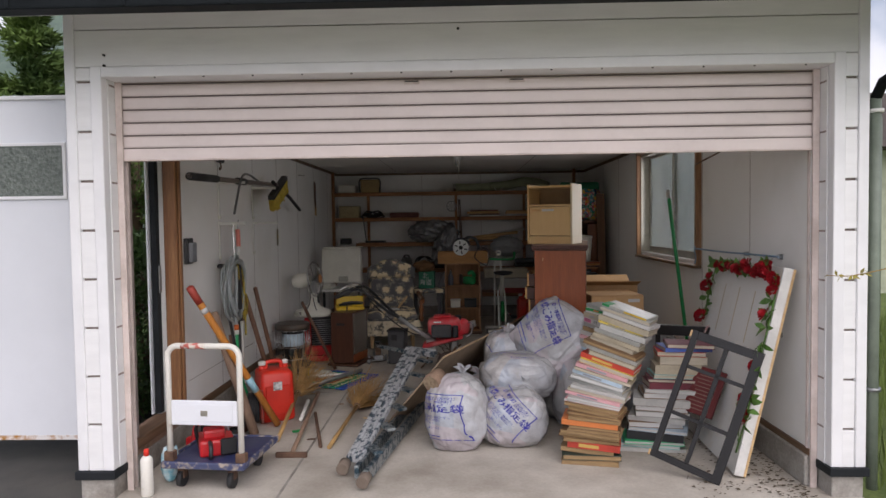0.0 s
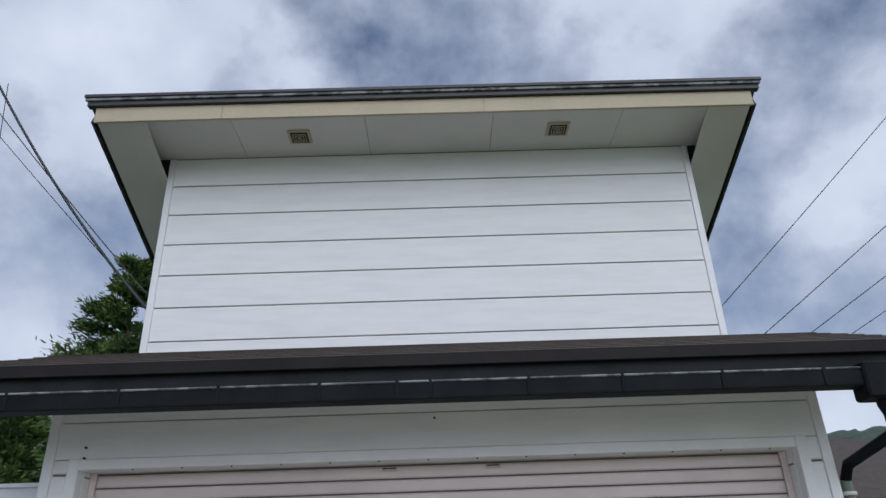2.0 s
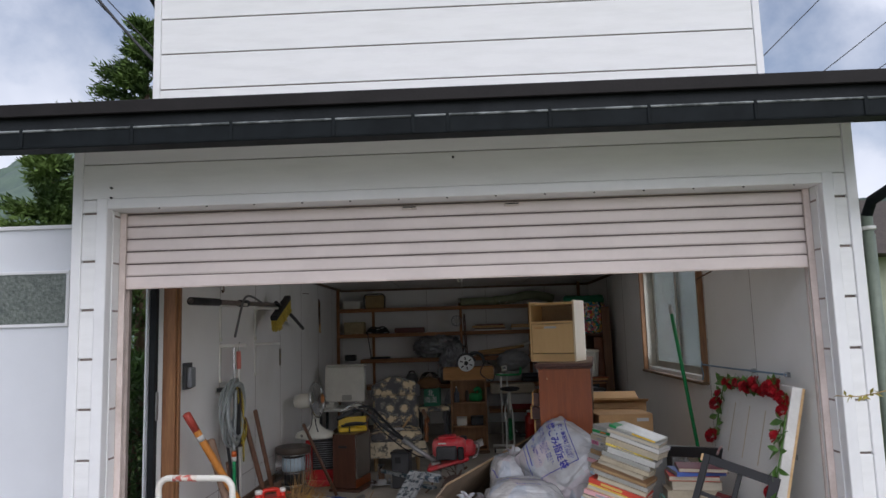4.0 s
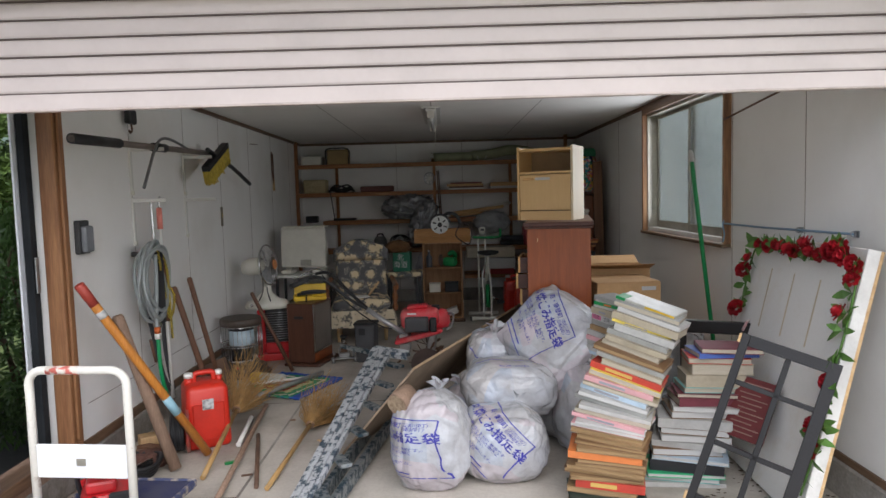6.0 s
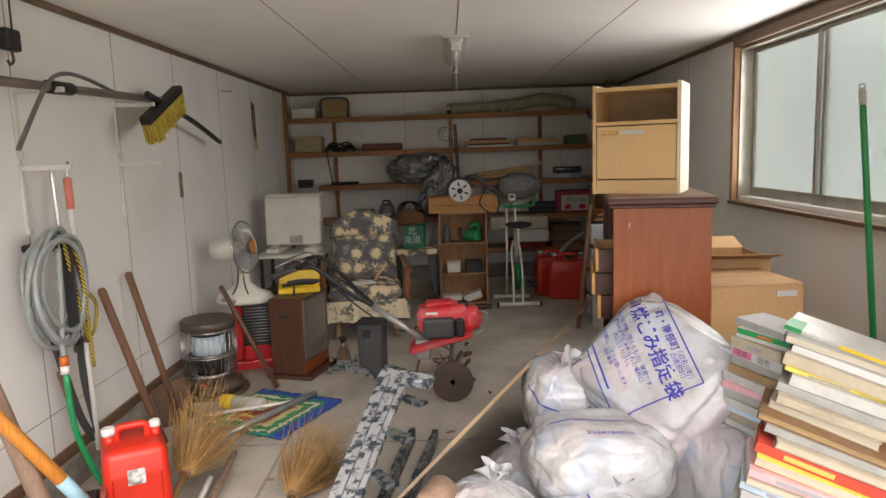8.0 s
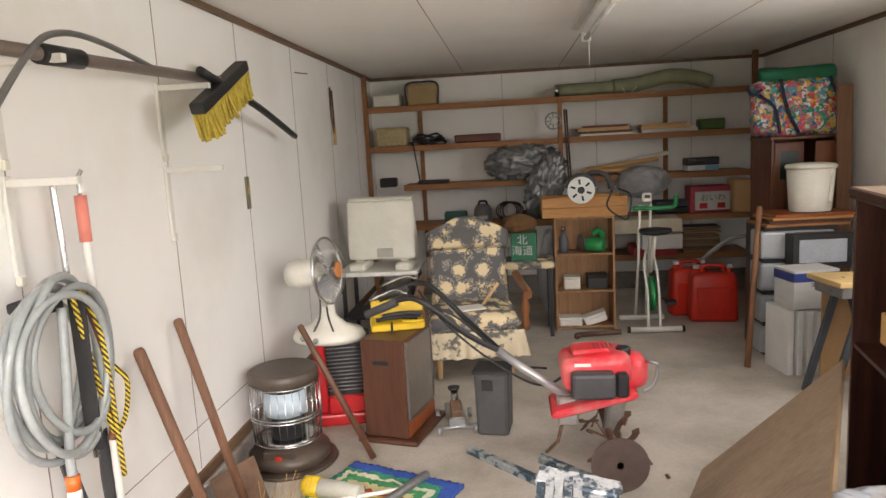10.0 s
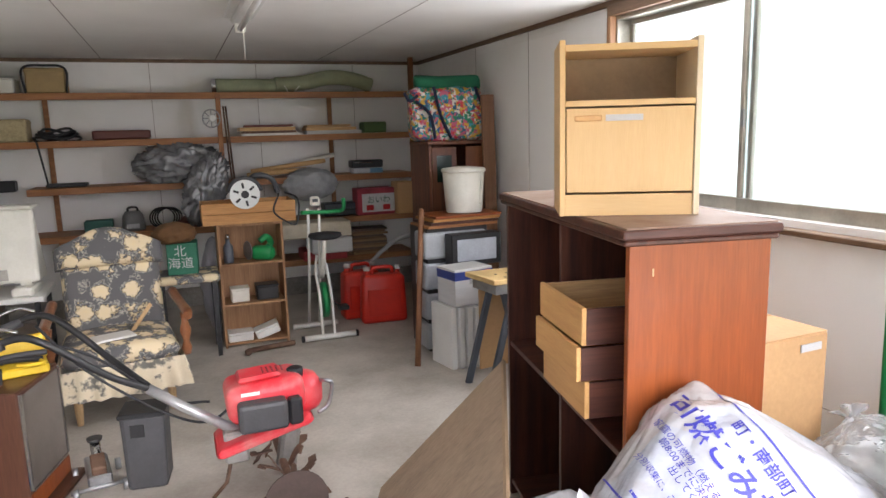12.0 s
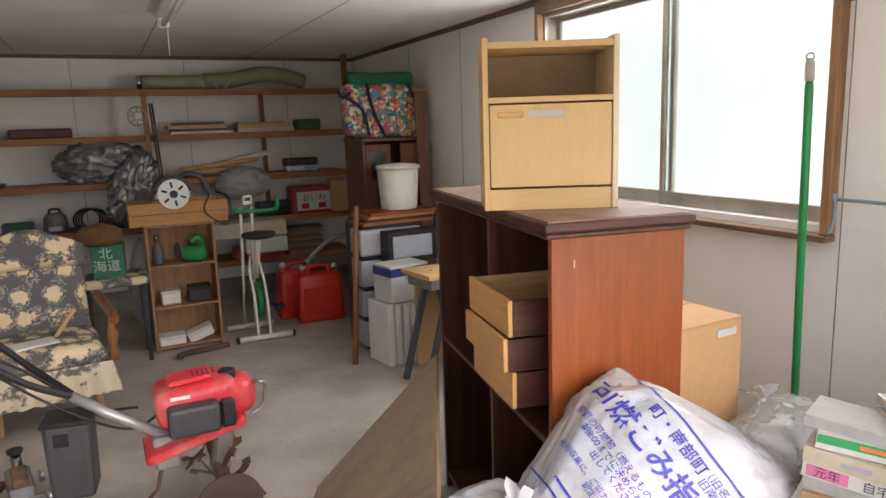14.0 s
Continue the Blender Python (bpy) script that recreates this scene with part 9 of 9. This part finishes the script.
bmesh.ops.create_icosphere(bm, subdivisions=4, radius=1)
crumple(bm, 0.4, 2)
bmesh.ops.transform(bm, matrix=Matrix.Diagonal((0.2, 0.12, 0.07, 1)), verts=bm.verts)
for v in bm.verts:
    v.co.z = max(v.co.z + 0.05, 0.002)
part("rags", bm, mat("dull_red_rag", (0.12, 0.05, 0.045), 0.9), b, "", True)
b = shelf_box("melon_carton", 1.33, S4, 0.36, 0.22, 0.25, mat("printed_red_carton", (0.36, 0.04, 0.06), 0.6), "red and white printed fruit carton on the shelf", "carton", lid=False, y=YS + 0.08)
part("white_panel", box(-0.14, 0.175, -0.1145, -0.1115, 0.03, 0.20), WHITE_PAPER, b)
lettering("printed_words", "おいわ", 0.075, mat("dark_green_print", (0.02, 0.09, 0.05), 0.6), b, pose(0.02, -0.116, 0.14, 90))
part("red_print", box(-0.10, -0.03, -0.117, -0.115, 0.045, 0.095), RED_PAINT, b)
part("red_print", box(0.06, 0.13, -0.117, -0.115, 0.045, 0.095), RED_PAINT, b)
b = shelf_box("video_deck", 1.02, S4, 0.34, 0.2, 0.06, BLACK_PLASTIC, "black flat deck on the shelf", "deck", lid=False)
b = shelf_box("video_deck", 1.02, S4 + 0.061, 0.33, 0.19, 0.06, mat("slate_black_deck", (0.03, 0.033, 0.045), 0.4), "slate-black flat deck stacked on another", "deck", lid=False)
shelf_box("open_carton", 1.60, S4, 0.16, 0.2, 0.30, CARDBOARD, "open brown carton in the shelf corner", "carton", lid=False, y=YS + 0.02)
# white boxes on the low shelf
shelf_box("flat_carton", 0.68, 0.66, 0.62, 0.3, 0.13, mat("cream_carton", (0.56, 0.50, 0.38), 0.75), "cream flat carton behind the exercise bike", "carton", lid=False, y=YS - 0.25)
shelf_box("flat_carton", 0.82, 0.51, 0.36, 0.3, 0.14, WHITE_PAPER, "white carton with a red end", "carton", lid=False, y=YS - 0.22)
shelf_box("red_carton", 0.80, 0.413, 0.40, 0.3, 0.095, mat("red_white_carton", (0.45, 0.05, 0.05), 0.6), "red printed carton on the low shelf", "carton", lid=False, y=YS + 0.0)
for k in range(12):
    b = thing("magazine", pose(1.25 + q.uniform(-0.02, 0.02), YS + 0.12, S5 + 0.02 * k, 0, 0, q.uniform(-6, 6)), "old brown magazine in a low shelf pile", "magazine", "magazines on the low shelf")
    part("magazine", box(-0.17, 0.17, -0.12, 0.12, 0, 0.018, 0.001), cover_mat((TAN, BROWN, (0.12, 0.08, 0.05))[k % 3]), b)
hk = thing("hokkaido_carton", pose(-0.42, 8.98, 0.60, 0, 0, -4), "green and white printed carton behind the armchair", "carton")
part("carton", box(-0.10, 0.10, 0, 0.2, 0, 0.22, 0.003), mat("green_printed_card", (0.02, 0.16, 0.09), 0.6), hk)
lettering("printed_words", "北\n海道", 0.085, WHITE_PAPER, hk, pose(-0.01, -0.002, 0.12, 90))
stl = thing("old_stool", pose(-0.40, 9.06, 0), "dark stool with patterned seat behind the armchair", "stool")
part("seat", box(-0.2, 0.22, -0.16, 0.2, 0.54, 0.598, 0.02, seg=2), FLORAL, stl)
for x in (-0.17, 0.18):
    for y in (-0.13, 0.16):
        part("leg", box(x - 0.015, x + 0.015, y - 0.015, y + 0.015, 0, 0.54), BLACK_PLASTIC, stl)
cu = thing("brown_cushion", pose(-0.46, 9.02, 0.825, 0, 0, 10), "brown cloth bundle on a carton", "cushion")
bm = bmesh.new()
bmesh.ops.create_icosphere(bm, subdivisions=4, radius=1)
crumple(bm, 0.25, 7)
bmesh.ops.transform(bm, matrix=Matrix.Diagonal((0.16, 0.12, 0.09, 1)), verts=bm.verts)
for v in bm.verts:
    v.co.z = max(v.co.z + 0.06, 0.0)
part("cloth", bm, mat("brown_cloth", (0.16, 0.08, 0.03), 0.9), cu, "", True)
gbag = thing("grey_sack", pose(-0.16, 9.5, 0.0), "pale grey plastic sack by the rack", "sack")
bm = bmesh.new()
bmesh.ops.create_icosphere(bm, subdivisions=4, radius=1)
crumple(bm, 0.25, 17)
bmesh.ops.transform(bm, matrix=Matrix.Diagonal((0.15, 0.15, 0.42, 1)), verts=bm.verts)
for v in bm.verts:
    v.co.z = max(v.co.z + 0.40, 0.0)
part("sack", bm, mat("grey_film_sack", (0.32, 0.32, 0.35), 0.4), gbag, "", True)

# ceiling lamp
fl = thing("fluorescent_lamp", pose(0.005, 7.25, ZC), "unlit bare fluorescent batten lamp on the ceiling", "ceiling lamp")
part("ceiling_plate", box(-0.085, 0.085, -0.33, 0.96, -0.018, -0.001, 0.005), WHITE_PLASTIC, fl)
part("batten", box(-0.045, 0.045, -0.32, 0.95, -0.05, -0.0185, 0.010), WHITE_PLASTIC, fl)
for y in (-0.31, 0.93):
    part("lamp_holder", box(-0.03, 0.03, y - 0.02, y + 0.02, -0.10, -0.04, 0.006), CREAM_PLASTIC, fl)
part("tube", tube([(0, -0.29, -0.08), (0, 0.91, -0.08)], 0.016, n=14), mat("unlit_lamp_glass", (0.78, 0.78, 0.76), 0.25), fl)
part("pull_cord", tube([(0.02, 0.94, -0.09), (0.02, 0.95, -0.25)], 0.003), CREAM_PLASTIC, fl)

# ---- outside details ----
def wire(p0, p1, sag, r, label="thin overhead power cable"):
    t = thing("power_cable", Matrix(), label, "cable", "overhead cables")
    p0, p1 = Vector(p0), Vector(p1)
    part("cable", tube([p0.lerp(p1, i / 14) - Vector((0, 0, sag * 4 * (i / 14) * (1 - i / 14))) for i in range(15)], r, n=5), CABLE, t)


wire((-7.6, 9.0, 9.5), (-2.0, 9.0, 3.3), 0.12, 0.009)
wire((-7.4, 9.02, 9.75), (-2.0, 9.02, 3.35), 0.55, 0.022, "thick black overhead service cable")
wire((-7.6, 9.04, 9.1), (-2.0, 9.04, 3.2), 0.05, 0.007)
wire((-7.0, 9.0, 9.4), (-6.2, 9.0, 2.5), 0.0, 0.007)
wire((1.9, 8.6, 3.0), (8.6, 9.2, 9.3), 0.03, 0.007)
wire((1.95, 8.6, 2.7), (9.2, 9.1, 8.0), 0.03, 0.007)
wire((2.0, 8.6, 2.6), (9.2, 9.1, 7.1), 0.03, 0.007)
wire((2.05, 8.6, 2.5), (9.4, 9.1, 6.6), 0.03, 0.006)

nb = thing("neighbour_house", pose(9.2, 14.0, -0.06, 0, 0, 20), "pale green neighbouring house with a dark tiled roof", "house")
part("wall", box(-3, 4, 0, 6, 0, 2.9), mat("pale_green_render", (0.40, 0.43, 0.32), 0.8), nb)
roofm = bmesh.new()
v = [roofm.verts.new(p) for p in ((-3.5, -0.6, 2.8), (4.5, -0.6, 2.8), (4.5, 6.6, 2.8), (-3.5, 6.6, 2.8), (-3.5, 3, 4.6), (4.5, 3, 4.6))]
for f in ((0, 1, 5, 4), (2, 3, 4, 5), (1, 2, 5), (3, 0, 4), (3, 2, 1, 0)):
    roofm.faces.new([v[i] for i in f])
part("roof", roofm, SHINGLE, nb)
part("barge_board", beam_mesh((-3.52, -0.6, 2.8), (-3.52, 3.0, 4.6), 0.06, 0.14), DARK_METAL, nb)
part("window", box(-3.02, -2.98, 1.5, 3.0, 1.0, 2.0), PATTERN_GLASS, nb)


def hill(name, x0, x1, y, height, seed, label, col, col2, haze):
    """A far wooded slope: a broken ridge of tree crowns. haze: strength of its painted-in glow."""
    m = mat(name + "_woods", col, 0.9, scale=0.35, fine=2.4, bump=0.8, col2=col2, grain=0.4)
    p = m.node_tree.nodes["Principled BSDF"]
    # bluish emission puts the distance haze into the woods' own material
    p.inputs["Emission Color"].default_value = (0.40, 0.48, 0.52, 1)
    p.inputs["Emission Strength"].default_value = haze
    bm = bmesh.new()
    nx, ny = 150, 40
    rows = []
    for j in range(ny + 1):
        row = []
        for i in range(nx + 1):
            x = x0 + (x1 - x0) * i / nx
            f = j / ny
            top = height * (0.75 + 0.35 * noise.noise((x * 0.018, seed, 0)))
            z = top * f ** 0.8 + 2.6 * abs(noise.noise((x * 0.16, f * 11, seed))) + 1.3 * abs(noise.noise((x * 0.5, f * 30, seed)))
            row.append(bm.verts.new((x, y + 70 * f + 3 * noise.noise((x * 0.2, f * 9, seed)), z - 1.5)))
        rows.append(row)
    for a, b in zip(rows, rows[1:]):
        for i in range(nx):
            bm.faces.new((a[i], a[i + 1], b[i + 1], b[i])).smooth = True
    return tagged(part(name, bm, m), label, "hill", "", "structure")


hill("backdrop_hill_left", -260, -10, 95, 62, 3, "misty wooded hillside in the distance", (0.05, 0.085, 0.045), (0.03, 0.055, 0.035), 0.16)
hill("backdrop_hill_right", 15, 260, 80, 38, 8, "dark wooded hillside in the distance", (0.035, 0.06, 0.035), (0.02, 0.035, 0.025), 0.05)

# twig that reaches in front of the corner
tg = thing("bare_twig", Matrix(), "thin twig with small yellow-green leaves by the corner", "twig")
line = smooth_path([(2.42, 3.35, 1.28), (2.2, 3.36, 1.245), (2.05, 3.37, 1.21), (1.93, 3.37, 1.19), (1.83, 3.38, 1.195)])
part("stem", tube(line, 0.004, r_end=0.002, n=6), mat("yellow_brown_twig", (0.30, 0.20, 0.06), 0.7), tg)
lf = mesh_of("leaf", bmesh.new(), mat("yellow_green_leaf", (0.28, 0.24, 0.04), 0.6))
bm = bmesh.new()
bm.faces.new([bm.verts.new(p) for p in ((0, 0, 0), (0.018, 0.008, 0.003), (0.04, 0, 0), (0.018, -0.008, 0.003))])
bm.to_mesh(lf)
bm.free()
q = random.Random(3)
for k in range(22):
    c = line[int(q.uniform(2, len(line) - 1))]
    piece("leaf", lf, tg, Matrix.Translation(c) @ pose(0, 0, 0, q.uniform(-60, 60), q.uniform(-60, 60), q.uniform(0, 360)))
# rough grass by the corner
q = random.Random(31)
vs, fs = [], []
for _ in range(9000):
    x, y = q.uniform(2.35, 6.0), q.uniform(3.0, 12.0)
    h, a = q.uniform(0.08, 0.40), q.uniform(0, 6.28)
    k = len(vs)
    vs += [(x, y, -0.06), (x + 0.012 * math.cos(a), y + 0.012 * math.sin(a), -0.06), (x + 0.1 * q.uniform(-1, 1), y + 0.1 * q.uniform(-1, 1), h)]
    fs.append((k, k + 1, k + 2))
me = bpy.data.meshes.new("tall_grass")
me.from_pydata(vs, [], fs)
me.materials.append(mat("grass_blade", (0.16, 0.22, 0.05), 0.7, var=0.5, scale=2))
tagged(new("tall_grass", me), "rough tall green grass beside the garage", "grass", "", "stuff")
